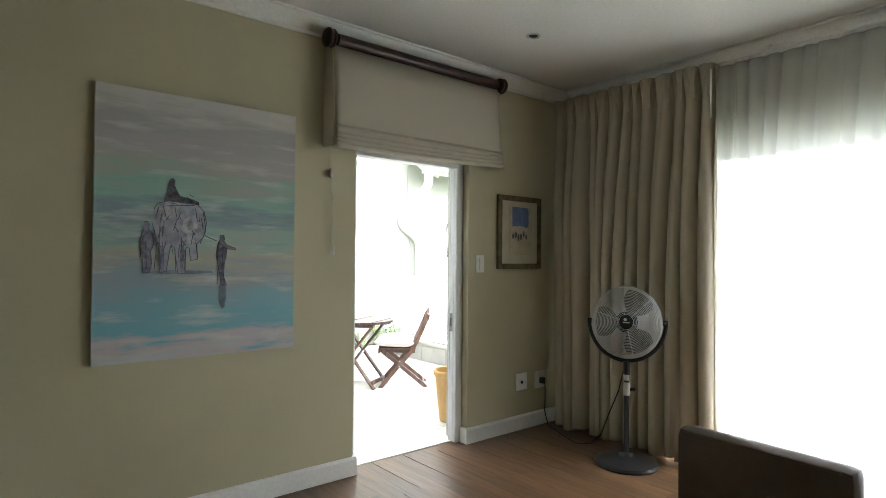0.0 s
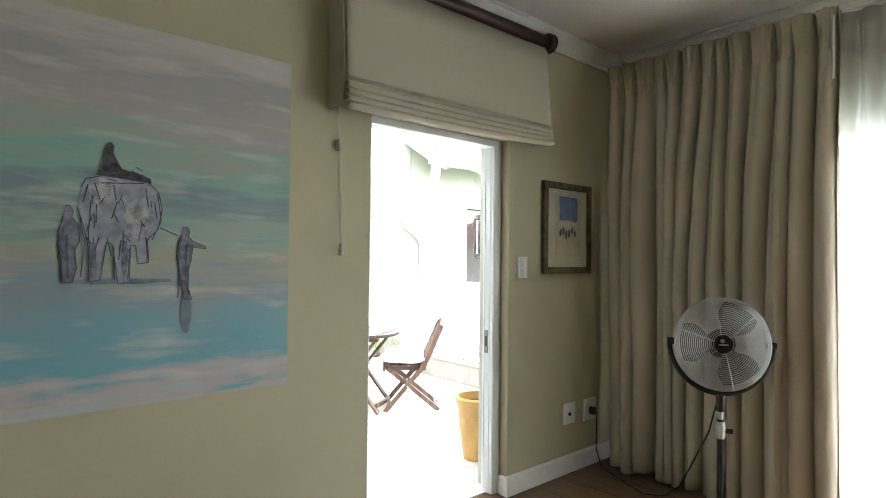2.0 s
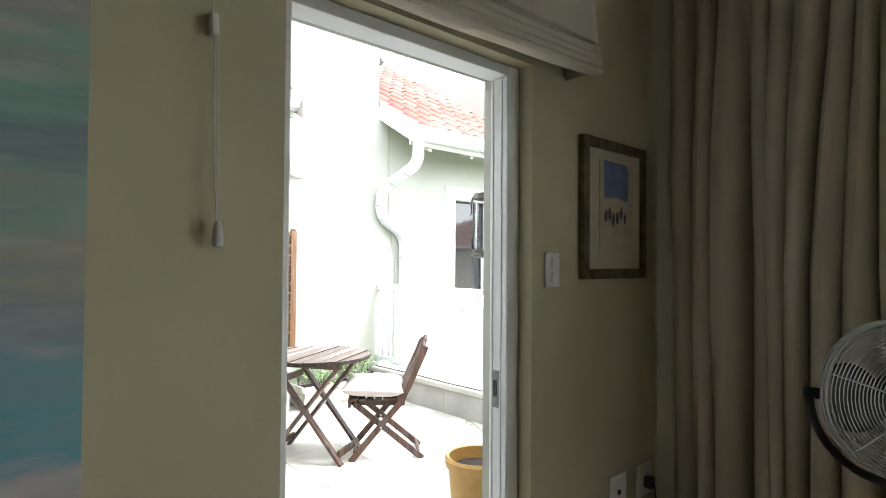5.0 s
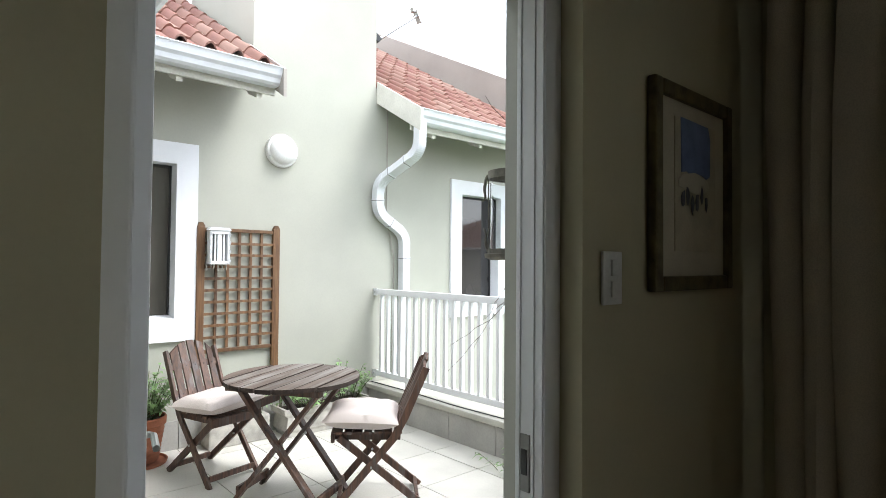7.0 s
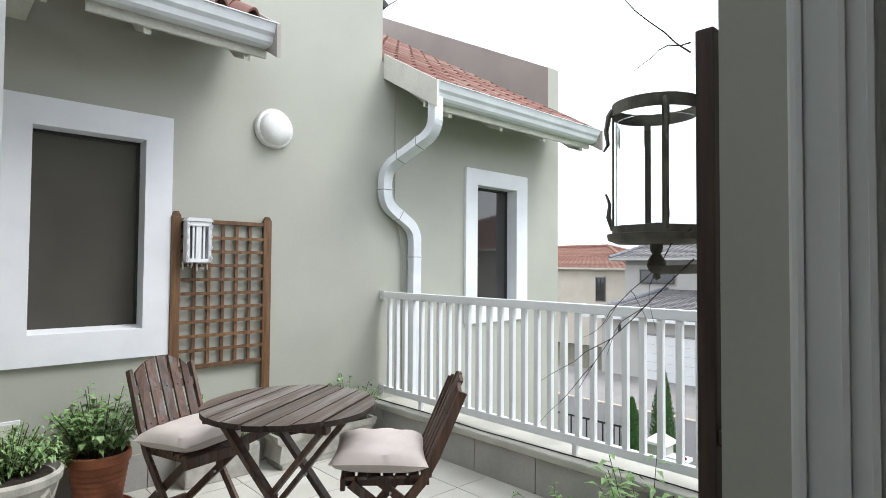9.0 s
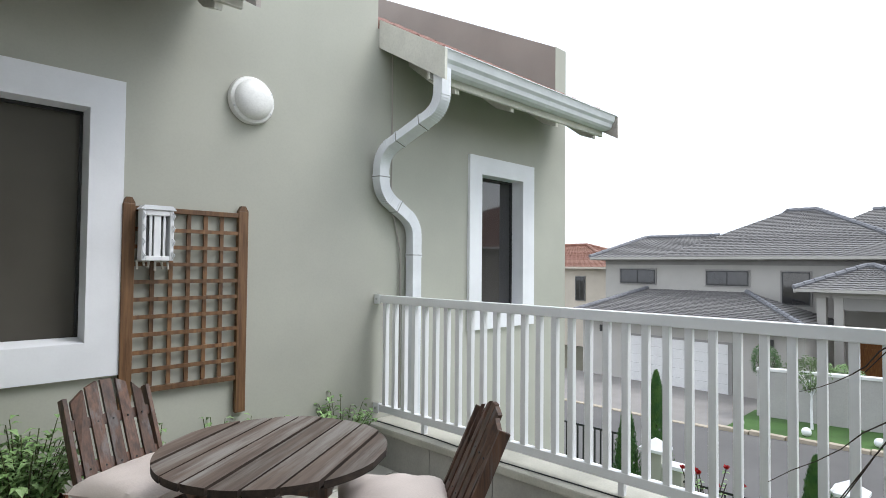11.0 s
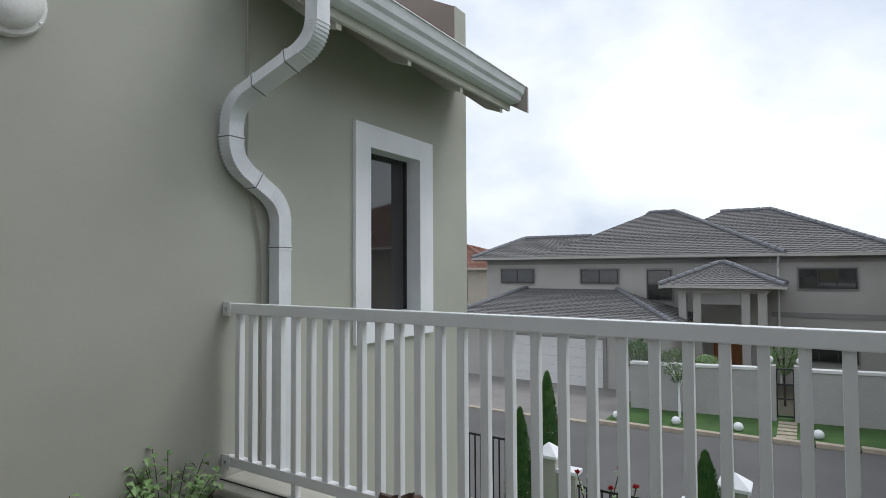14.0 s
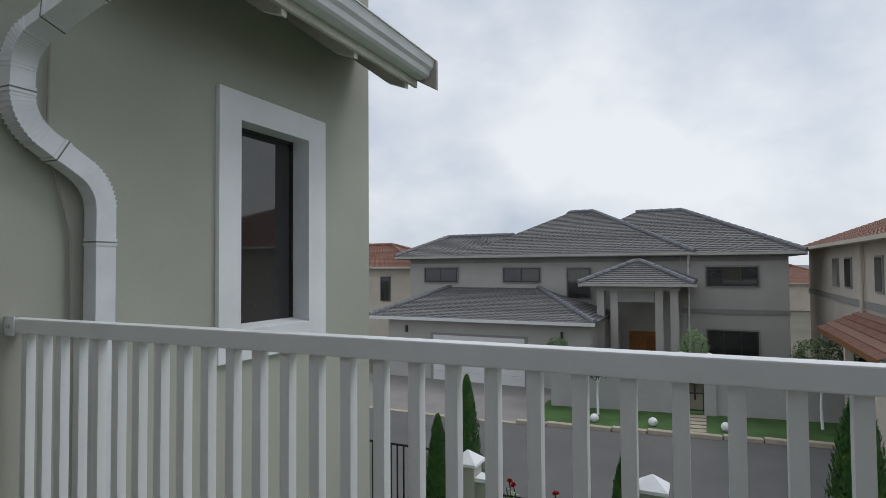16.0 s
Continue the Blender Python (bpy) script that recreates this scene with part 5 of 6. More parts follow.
# small tin lantern hung on the trellis
tl = thing("tin_wall_box", "small white painted tin lantern hanging on the trellis", "lantern")
bx0, bx1, bz0, bz1, by = 4.515, 4.672, 1.335, 1.60, TY - 0.04
for lo, hi in (((bx0, by - 0.07, bz0), (bx0 + 0.02, by, bz1)), ((bx1 - 0.02, by - 0.07, bz0), (bx1, by, bz1)), ((bx0 + 0.02, by - 0.07, bz1 - 0.03), (bx1 - 0.02, by, bz1)), ((bx0 + 0.02, by - 0.07, bz0), (bx1 - 0.02, by, bz0 + 0.025))):
    part("frame", box(lo, hi, 0.004), M_WHITE_METAL, tl)
part("back", box((bx0 + 0.02, by - 0.012, bz0 + 0.025), (bx1 - 0.02, by - 0.004, bz1 - 0.03)), M_JOINT, tl)
for x, hw in ((bx0 + 0.045, 0.006), (bx0 + 0.078, 0.017), (bx0 + 0.112, 0.006)):
    part("bar", box((x - hw, by - 0.062, bz0 + 0.025), (x + hw, by - 0.05, bz1 - 0.03), 0.002), M_WHITE_METAL, tl)
for x in (bx0 - 0.004, bx1 - 0.016):
    for z in (bz0 + 0.03, bz0 + 0.10, bz0 + 0.17, bz0 + 0.235):
        part("scroll", bm_tube(bmesh.new(), [(x + 0.01, by - 0.072, z - 0.02), (x + 0.018, by - 0.078, z), (x + 0.006, by - 0.076, z + 0.016)], 0.004, 5), M_GUTTER, tl)
part("roof_plate", bm_prism(bmesh.new(), [(bx0 - 0.01, bz1), (bx1 + 0.01, bz1), (bx1 - 0.01, bz1 + 0.022), (bx0 + 0.01, bz1 + 0.022)], by - 0.078, by + 0.002, "y"), M_GUTTER, tl)
bm = bmesh.new()
rnd = random.Random(12)
for k in range(6):
    x = bx0 - 0.01 + k * 0.03
    bm_tube(bm, [(x, by - 0.03, bz0), (x + rnd.uniform(-.01, .01), by - 0.04, bz0 - rnd.uniform(0.02, 0.06))], 0.006, 5)
part("fringe", bm, M_STONE, tl, "ragged hooks under the box")


def leaf(bm, p, d, length, width, droop=0.3):
    """One folded leaf from p along d."""
    d = Vector(d).normalized()
    side = d.cross(Vector((0, 0, 1)))
    side = side.normalized() if side.length > 1e-3 else Vector((1, 0, 0))
    up = side.cross(d)
    p = Vector(p)
    a = bm.verts.new(p)
    b = bm.verts.new(p + d * length * 0.5 + side * width + up * width * 0.3)
    c = bm.verts.new(p + d * length * 0.5 - side * width + up * width * 0.3)
    t = bm.verts.new(p + d * length - up * length * droop)
    m = bm.verts.new(p + d * length * 0.5)
    for f in ((a, b, m), (a, m, c), (b, t, m), (m, t, c)):
        bm.faces.new(f)


def herb(name, parent, centre, spread, height, stems, leaves, size, mat, seed, width=0.32):
    """A bushy pot plant: arching stems, each set with small leaves."""
    rnd, st, lf = random.Random(seed), bmesh.new(), bmesh.new()
    c = Vector(centre)
    for s in range(stems):
        a, r = rnd.uniform(0, 2 * math.pi), spread * math.sqrt(rnd.random())
        h = height * rnd.uniform(0.55, 1.0) * (1 - 0.35 * (r / spread) ** 2)
        base = c + Vector((math.cos(a), math.sin(a), 0)) * r * 0.35
        tip = c + Vector((math.cos(a) * r, math.sin(a) * r, h))
        mid = base.lerp(tip, 0.5) + Vector((0, 0, h * 0.12))
        pts = [tuple((1 - t) ** 2 * base + 2 * t * (1 - t) * mid + t * t * tip) for t in (0, 0.25, 0.5, 0.75, 1)]
        bm_tube(st, pts, 0.0022, 4)
        for k in range(leaves):
            t = 0.25 + 0.75 * k / max(1, leaves - 1)
            p = (1 - t) ** 2 * base + 2 * t * (1 - t) * mid + t * t * tip
            b = rnd.uniform(0, 2 * math.pi)
            leaf(lf, p, (math.cos(b), math.sin(b), rnd.uniform(-0.35, 0.6)), size * rnd.uniform(0.7, 1.3), size * width * rnd.uniform(0.7, 1.2))
    tagged(part("stem", st, M_STEM, parent), kind="stuff")
    return tagged(part(name, lf, mat, parent), "many small green leaves", kind="stuff")


# terracotta pot with herb
pot = thing("potted_herb", "ribbed terracotta pot with a bushy green herb on a saucer", "potted plant", pose(4.045, 8.02, FLOOR_OUT))
prof = [(0.105, 0.025), (0.112, 0.03)]
for k in range(7):
    z = 0.05 + k * 0.03
    prof += [(0.115 + 0.0045 * k, z), (0.119 + 0.0045 * k, z + 0.012), (0.1165 + 0.0045 * k, z + 0.024)]
prof += [(0.148, 0.275), (0.158, 0.28), (0.160, 0.325), (0.152, 0.335), (0.142, 0.33), (0.138, 0.29), (0.0, 0.288)]
part("pot", bm_lathe(bmesh.new(), prof, 32), M_TERRACOTTA, pot, "ribbed terracotta pot", True)
part("saucer", bm_lathe(bmesh.new(), [(0.13, 0.0), (0.165, 0.006), (0.172, 0.028), (0.163, 0.03), (0.155, 0.015), (0.0, 0.014)], 32), M_TERRACOTTA, pot, "", True)
part("soil", bm_lathe(bmesh.new(), [(0.137, 0.29), (0.13, 0.30), (0.0, 0.312)], 20), M_SOIL, pot)
herb("foliage", pot, (0, 0, 0.30), 0.245, 0.41, 58, 11, 0.060, M_LEAF, 3, 0.27)
herb("foliage", pot, (-0.20, -0.04, 0.28), 0.12, 0.24, 12, 9, 0.055, M_LEAF, 5, 0.24)

# cast stone bowl with herb
urn = thing("stone_bowl", "pale cast stone garland bowl with green succulents", "potted plant", pose(3.60, 7.80, FLOOR_OUT) @ Matrix.Diagonal((1, 1, 1.45, 1)))
bm = bm_lathe(bmesh.new(), [(0.10, 0.0), (0.11, 0.02), (0.09, 0.05), (0.13, 0.09), (0.19, 0.15), (0.215, 0.21), (0.235, 0.225), (0.24, 0.25), (0.225, 0.26), (0.205, 0.24), (0.0, 0.235)], 36)
part("bowl", bm, M_STONE, urn, "moulded cast stone bowl", True)
gar = bmesh.new()
for k in range(8):
    a0 = 2 * math.pi * k / 8
    pts = []
    for j in range(7):
        a = a0 + 2 * math.pi / 8 * j / 6
        s = math.sin(math.pi * j / 6)
        r = 0.212 - 0.022 * s
        pts.append((r * math.cos(a), r * math.sin(a), 0.205 - 0.045 * s))
    bm_tube(gar, pts, 0.012, 6)
part("garland", gar, M_STONE, urn, "", True)
part("soil", bm_lathe(bmesh.new(), [(0.204, 0.236), (0.19, 0.244), (0.0, 0.25)], 20), M_SOIL, urn)
herb("foliage", urn, (0, 0, 0.235), 0.21, 0.19, 90, 10, 0.036, M_LEAF, 7, 0.26)

# rectangular cast planter in the corner
pl = thing("stone_planter", "long cast stone planter with trailing green weeds", "planter", pose(5.46, 8.02, FLOOR_OUT))
bm = bmesh.new()
prof = [(-0.40, -0.13), (0.40, -0.13), (0.40, 0.13), (-0.40, 0.13)]
rings = []
for f, z in ((0.90, 0.0), (0.90, 0.03), (0.96, 0.05), (0.92, 0.16), (1.0, 0.185), (1.02, 0.23), (0.96, 0.23), (0.93, 0.19)):
    rings.append([bm.verts.new((x * f, y * f, z)) for x, y in prof])
for a, b in zip(rings, rings[1:]):
    for i in range(4):
        bm.faces.new((a[i], a[(i + 1) % 4], b[(i + 1) % 4], b[i]))
bm.faces.new(rings[0][::-1])
bm.faces.new(rings[-1])
part("trough", bm, M_STONE, pl, "pale cast stone trough")
part("soil", box((-0.37, -0.115, 0.185), (0.37, 0.115, 0.20)), M_SOIL, pl)
herb("foliage", pl, (-0.1, 0.02, 0.19), 0.28, 0.27, 26, 9, 0.046, M_LEAF, 11)
herb("foliage", pl, (0.27, 0.02, 0.19), 0.22, 0.40, 22, 10, 0.050, M_LEAF, 12)
herb("foliage", pl, (-0.36, 0.05, 0.19), 0.14, 0.36, 7, 8, 0.042, M_LEAF, 15)

p2 = thing("weed_trough", "small pale trough with climbing weeds against the wall", "planter", pose(4.74, 8.08, FLOOR_OUT))
part("trough", box((-0.24, -0.09, 0.0), (0.24, 0.09, 0.20), 0.012), M_STONE, p2, "pale cast trough")
for k, (x, h) in enumerate(((-0.16, 0.50), (0.02, 0.32), (0.18, 0.50))):
    herb("foliage", p2, (x, 0.0, 0.19), 0.10, h, 7, 8, 0.042, M_LEAF, 24 + k)

# ochre pot by the door, with a lanky plant
op = thing("ochre_pot", "tall smooth ochre clay pot standing beside the doorway", "potted plant", pose(4.51, 5.11, FLOOR_OUT) @ Matrix.Diagonal((0.98, 0.98, 1.06, 1)))
part("pot", bm_lathe(bmesh.new(), [(0.10, 0.0), (0.108, 0.01), (0.135, 0.20), (0.152, 0.37), (0.165, 0.375), (0.170, 0.41), (0.160, 0.425), (0.148, 0.42), (0.142, 0.36), (0.0, 0.355)], 36), M_OCHRE, op, "smooth ochre clay pot", True)
part("soil", bm_lathe(bmesh.new(), [(0.142, 0.358), (0.13, 0.368), (0.0, 0.372)], 20), M_SOIL, op)

gp = thing("low_weeds", "sprawling green weeds along the foot of the parapet", "plant", pose(5.84, 5.70, FLOOR_OUT))
herb("foliage", gp, (0, 0, 0.0), 0.30, 0.54, 20, 9, 0.085, M_LEAF, 21, 0.20)
gp2 = thing("low_weeds", "few green weed shoots creeping over the terrace tiles", "plant", pose(5.90, 6.26, FLOOR_OUT))
herb("foliage", gp2, (0, 0, 0.0), 0.22, 0.16, 9, 8, 0.055, M_LEAF, 22, 0.2)
vent = tagged(part("wall_vent", box((3.53, FAR_Y - 0.012, 0.355), (3.70, FAR_Y - 0.001, 0.47), 0.003), M_SURROUND), "small off-white vent plate on the plaster wall", "vent")
part("vent_face", box((3.545, FAR_Y - 0.015, 0.37), (3.685, FAR_Y - 0.0115, 0.455), 0.002), M_FASCIA, vent)

# hanging lantern on the outer wall
lan = thing("hanging_lantern", "rusted iron and glass candle lantern hanging beside the door", "lantern", pose(4.425, 4.94, 1.384) @ Matrix.Diagonal((0.69, 0.69, 0.93, 1)))
for z in (0.0, 0.285):
    bm = bmesh.new()
    for r0, r1, z0, z1 in ((0.126, 0.132, z, z + 0.028),):
        a = [bm.verts.new((r0 * math.cos(2 * math.pi * k / 36), r0 * math.sin(2 * math.pi * k / 36), z0)) for k in range(36)]
        b = [bm.verts.new((r1 * math.cos(2 * math.pi * k / 36), r1 * math.sin(2 * math.pi * k / 36), z0)) for k in range(36)]
        c = [bm.verts.new((r1 * math.cos(2 * math.pi * k / 36), r1 * math.sin(2 * math.pi * k / 36), z1)) for k in range(36)]
        d = [bm.verts.new((r0 * math.cos(2 * math.pi * k / 36), r0 * math.sin(2 * math.pi * k / 36), z1)) for k in range(36)]
        for p, q in ((a, b), (b, c), (c, d), (d, a)):
            for k in range(36):
                bm.faces.new((p[k], p[(k + 1) % 36], q[(k + 1) % 36], q[k]))
    part("ring", bm, M_IRON, lan, "rusted iron band")
part("tray", bm_lathe(bmesh.new(), [(0.12, -0.012), (0.145, -0.004), (0.148, 0.010), (0.128, 0.012), (0.0, 0.006)], 36), M_IRON, lan, "", True)
for k in range(4):
    a = 2 * math.pi * k / 4 + 0.66
    ca, sa = math.cos(a), math.sin(a)
    st = bmesh.new()
    bm_beam(st, (0.129 * ca, 0.129 * sa, 0.0), (0.129 * ca, 0.129 * sa, 0.30), 0.019, 0.005, 0.0, (ca, sa, 0))
    strap = part("strap", st, M_IRON, lan)
    DOWN, RISE = ((((0.0, 0.03), (0.012, 0.015), (0.020, -0.02), (0.014, -0.05), (0.028, -0.066)), (0.009, 0.009, 0.008, 0.006, 0.003)), (((0.0, 0.0), (0.014, 0.03), (0.010, 0.06), (0.022, 0.085)), (0.008, 0.008, 0.006, 0.003)))
    for z, (shape, rad) in ((0.27, DOWN), (0.02, RISE)):
        part("leaf_curl", bm_tube(bmesh.new(), [((0.130 + u) * ca, (0.130 + u) * sa, z + v) for u, v in shape], 0.006, 5, radii=rad), M_IRON, strap, "curled iron leaf")
bm = bmesh.new()
for z0, z1 in ((0.02, 0.27),):
    rr = [[bm.verts.new((r * math.cos(2 * math.pi * k / 36), r * math.sin(2 * math.pi * k / 36), z)) for k in range(36)] for r, z in ((0.121, z0), (0.121, z1), (0.118, z1), (0.118, z0))]
    for i in range(4):
        p, q = rr[i], rr[(i + 1) % 4]
        for k in range(36):
            bm.faces.new((p[k], p[(k + 1) % 36], q[(k + 1) % 36], q[k]))
lg = part("glass", bm, M_CLEAR, lan, "clear glass cylinder", True)
lg.visible_shadow = False
part("candle", bm_lathe(bmesh.new(), [(0.034, 0.006), (0.035, 0.03), (0.03, 0.036), (0.0, 0.034)], 16), M_IRON, lan, "burnt-down candle stub", True)
part("finial", bm_lathe(bmesh.new(), [(0.02, -0.01), (0.018, -0.028), (0.012, -0.035), (0.026, -0.05), (0.029, -0.062), (0.022, -0.074), (0.010, -0.08), (0.012, -0.09), (0.0, -0.096)], 16), M_IRON, lan, "turned iron finial", True)
part("hook_arm", bm_tube(bmesh.new(), [(0.09, -0.09, 0.29), (0.05, -0.12, 0.30), (-0.02, -0.16, 0.305)], 0.007, 6), M_IRON, lan, "", True)
part("hook_arm", bm_beam(bmesh.new(), (0.0, -0.01, -0.072), (-0.04, -0.16, -0.068), 0.02, 0.02, 0.003), M_IRON, lan)

wp = tagged(part("wall_batten", box((4.378, 4.80, -0.058), (4.412, 4.836, 1.79), 0.004), M_POST), "dark weathered timber post standing off the outer wall", "post")
for z in (0.42, 1.0):
    part("bracket", box((4.382, 4.681, z - 0.015), (4.408, 4.80, z + 0.015), 0.003), M_POST, wp)

# bare climbing twigs from the batten
rnd = random.Random(31)


def twig(vine, p, d, length, r, depth):
    pts, q, dd = [tuple(p)], Vector(p), Vector(d).normalized()
    n = 6
    for i in range(n):
        dd = (dd + Vector((rnd.uniform(-.3, .3), rnd.uniform(-.3, .3), rnd.uniform(-.35, .25)))).normalized()
        q = q + dd * length / n
        pts.append(tuple(q))
        if depth and i in (1, 3, 4):
            twig(vine, q, (dd + Vector((rnd.uniform(-.9, .9), rnd.uniform(-.6, .6), rnd.uniform(-.7, .6)))), length * 0.45, r * 0.6, depth - 1)
    bm_tube(vine, pts, r, 4, radii=[r * (1 - 0.6 * i / n) for i in range(n + 1)])


climber = thing("climber_twigs", "bare dry climber twigs trailing past the lantern", "plant", pose(0, 0, 0))
for p, d, ln, dep in (((4.38, 4.845, 1.40), (0.55, 0.9, -0.25), 0.36, 1), ((4.39, 4.845, 1.34), (0.35, 0.9, -0.8), 0.42, 1), ((4.38, 4.845, 1.75), (0.25, 0.7, 0.5), 0.24, 0), ((4.38, 4.845, 1.77), (0.5, 0.7, 0.1), 0.26, 0)):
    vine = bmesh.new()
    twig(vine, p, d, ln, 0.0018, dep)
    part("twig", vine, M_TWIG, climber)

# ---------------------------------------------------------------- street: ground, road, lawn
structure("ground", box((-120, -260, GROUND - 0.5), (420, 300, GROUND - 0.03)), M_EARTH, "dry ground reaching to the horizon", "ground")
SLOPE_Y, RISE = 13.0, 0.036


def sloped(ob):
    """The street climbs evenly to the south of SLOPE_Y: lift a thing, or shear a long run, to lie on it."""
    lift = Matrix(((1, 0, 0, 0), (0, 1, 0, 0), (0, -RISE, 1, RISE * SLOPE_Y), (0, 0, 0, 1)))
    spots = [ob] + list(ob.children)
    placed = any(abs(o.location.y) > 0.01 for o in spots)
    for o in spots:
        if placed and abs(o.location.y) > 0.01:
            o.location.z += RISE * max(0.0, SLOPE_Y - o.location.y)
        elif not placed and o.type == "MESH":
            o.data.transform(lift)
    return ob


structure("road", box((15.2, SLOPE_Y, GROUND - 0.03), (22.5, 80, GROUND)), M_ROAD, "pale grey asphalt street", "road")
sloped(structure("road_rise", box((15.2, -20, GROUND - 0.03), (22.5, SLOPE_Y, GROUND)), M_ROAD, "pale grey asphalt street climbing gently", "road"))
structure("front_garden", box((6.3, -30, GROUND - 0.03), (15.2, 60, GROUND + 0.01)), M_LAWN, "green front garden below the terrace", "ground")
structure("driveway", box((22.72, 11.3, GROUND - 0.03), (28.4, 22, GROUND + 0.02)), M_PAVING, "grey brick-paved driveway before the garage", "pavement")
sloped(structure("lawn", box((22.72, -20, GROUND - 0.2), (26.0, 11.3, GROUND + 0.03)), M_LAWN, "clipped green verge lawn", "lawn"))
kerb = thing("kerb", "pale sandstone kerb along the street", "kerb", kind="structure")
ks = mesh_of("kerb_stone", box((22.5, -0.485, GROUND - 0.02), (22.72, 0.485, GROUND + 0.11), 0.015), M_KERB)
for i in range(46):
    y = -12 + i
    if 11.6 < y < 21.0:
        continue
    o = new("kerb_stone", ks)
    o.parent, o.location = kerb, (0, y, 0)
kd = mesh_of("kerb_stone", box((22.5, -0.485, GROUND - 0.02), (22.72, 0.485, GROUND + 0.035), 0.012), M_KERB)
for i in range(10):
    o = new("kerb_stone", kd)
    o.parent, o.location = kerb, (0, 11.9 + i, 0)
sloped(kerb)
kn = thing("kerb", "pale kerb on the near side of the street", "kerb", kind="structure")
part("kerb_run", box((15.0, -30, GROUND - 0.02), (15.2, 60, GROUND + 0.10)), M_KERB, kn)


def ball(y):
    bm = bmesh.new()
    bmesh.ops.create_icosphere(bm, subdivisions=3, radius=0.135)
    for v in bm.verts:
        v.co *= 1 + 0.03 * noise.noise(v.co * 9)
    ob = part("white_boulder", bm, M_SURROUND, None, "", True, pose(23.35, y, GROUND + 0.155))
    return tagged(sloped(ob), "round white painted stone on the verge", "stone", "white stones along the verge")


for y in (11.0, 9.15, 7.4, 5.4, 3.6, 1.6):
    ball(y)


# ---------------------------------------------------------------- houses


def roof_plane(bm, a, b, c, d, course=0.27, lift=0.034):
    """Overlapping courses on the plane a-b (eave) to d-c (top)."""
    a, b, c, d = (Vector(p) for p in (a, b, c, d))
    n = max(2, int(((d - a).length + (c - b).length) / 2 / course))
    nrm = (b - a).cross(d - a).normalized()
    if nrm.z < 0:
        nrm = -nrm
    for i in range(n):
        t0, t1 = i / n, (i + 1) / n
        p, q = a.lerp(d, t0) + nrm * lift, b.lerp(c, t0) + nrm * lift
        r, s = b.lerp(c, t1), a.lerp(d, t1)
        m = max(1, int((b - a).length / 0.20))
        lo = [bm.verts.new(p.lerp(q, k / m) - nrm * (0.024 if k % 2 else 0.0)) for k in range(m + 1)]
        hi = [bm.verts.new(s.lerp(r, k / m) - nrm * (0.024 if k % 2 else 0.0)) for k in range(m + 1)]
        un = [bm.verts.new(v.co - nrm * lift) for v in lo]
        for k in range(m):
            bm.faces.new((lo[k], lo[k + 1], hi[k + 1], hi[k]))
            bm.faces.new((un[k], un[k + 1], lo[k + 1], lo[k]))
    return bm


def hip_roof(parent, x0, x1, y0, y1, z, top, r0, r1, mat, ridge_mat, gutter_mat, rx=None, label="", hips="ABCDP"):
    """A hipped roof over a rectangle, ridge along y from r0 to r1."""
    xm = (x0 + x1) / 2 if rx is None else rx
    A, B, C, D = (x0, y0, z), (x0, y1, z), (x1, y1, z), (x1, y0, z)
    P, Q = (xm, r0, top), (xm, r1, top)
    bm = bmesh.new()
    roof_plane(bm, A, B, Q, P)
    roof_plane(bm, C, D, P, Q)
    roof_plane(bm, D, A, P, P)
    roof_plane(bm, B, C, Q, Q)
    roof = tagged(part("roof", bm, mat, parent), label, kind="stuff")
    rg = bmesh.new()
    for key, p, q in (("A", A, P), ("B", B, Q), ("C", C, Q), ("D", D, P), ("P", P, Q)):
        p, q = Vector(p), Vector(q)
        if (q - p).length < 0.05 or key not in hips:
            continue
        n = max(1, int((q - p).length / 0.42))
        for i in range(n):
            s, e = p.lerp(q, i / n), p.lerp(q, (i + 0.97) / n)
            bm_tube(rg, [s + Vector((0, 0, 0.055)), e + Vector((0, 0, 0.035))], 0.11, 8)
    tagged(part("ridge", rg, ridge_mat, roof), kind="stuff")
    e = bmesh.new()
    bm_span(e, (x0 - 0.02, y0, z - 0.12), (x0 + 0.06, y1, z + 0.0))
    bm_span(e, (x0 + 0.06, y0 - 0.02, z - 0.16), (x1, y0 + 0.06, z + 0.0))
    bm_span(e, (x0 + 0.06, y1 - 0.06, z - 0.16), (x1, y1 + 0.02, z + 0.0))
    part("gutter", e, gutter_mat, roof)
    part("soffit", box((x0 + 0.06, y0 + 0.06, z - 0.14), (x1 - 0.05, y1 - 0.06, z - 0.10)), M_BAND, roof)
    return roof


def house_window(parent, x, y0, y1, z0, z1, bars=0, trim=0.07, mat=None):
    w = part("window", box((x - 0.06, y0 - trim, z0 - trim), (x - 0.001, y1 + trim, z1 + trim)), mat or M_BAND, parent, "grey framed window")
    part("pane", box((x - 0.075, y0 + 0.04, z0 + 0.04), (x - 0.062, y1 - 0.04, z1 - 0.04)), M_DARKGLASS, w, "dark glass")
    fr = bmesh.new()
    for lo, hi in (((x - 0.09, y0, z0), (x - 0.061, y0 + 0.05, z1)), ((x - 0.09, y1 - 0.05, z0), (x - 0.061, y1, z1)), ((x - 0.09, y0 + 0.05, z1 - 0.05), (x - 0.061, y1 - 0.05, z1)), ((x - 0.09, y0 + 0.05, z0), (x - 0.061, y1 - 0.05, z0 + 0.05))):
        bm_span(fr, lo, hi)
    for k in range(bars):
        y = y0 + (y1 - y0) * (k + 1) / (bars + 1)
        bm_span(fr, (x - 0.088, y - 0.025, z0 + 0.05), (x - 0.061, y + 0.025, z1 - 0.05))
    part("window_frame", fr, M_ANOD, w)
    return w


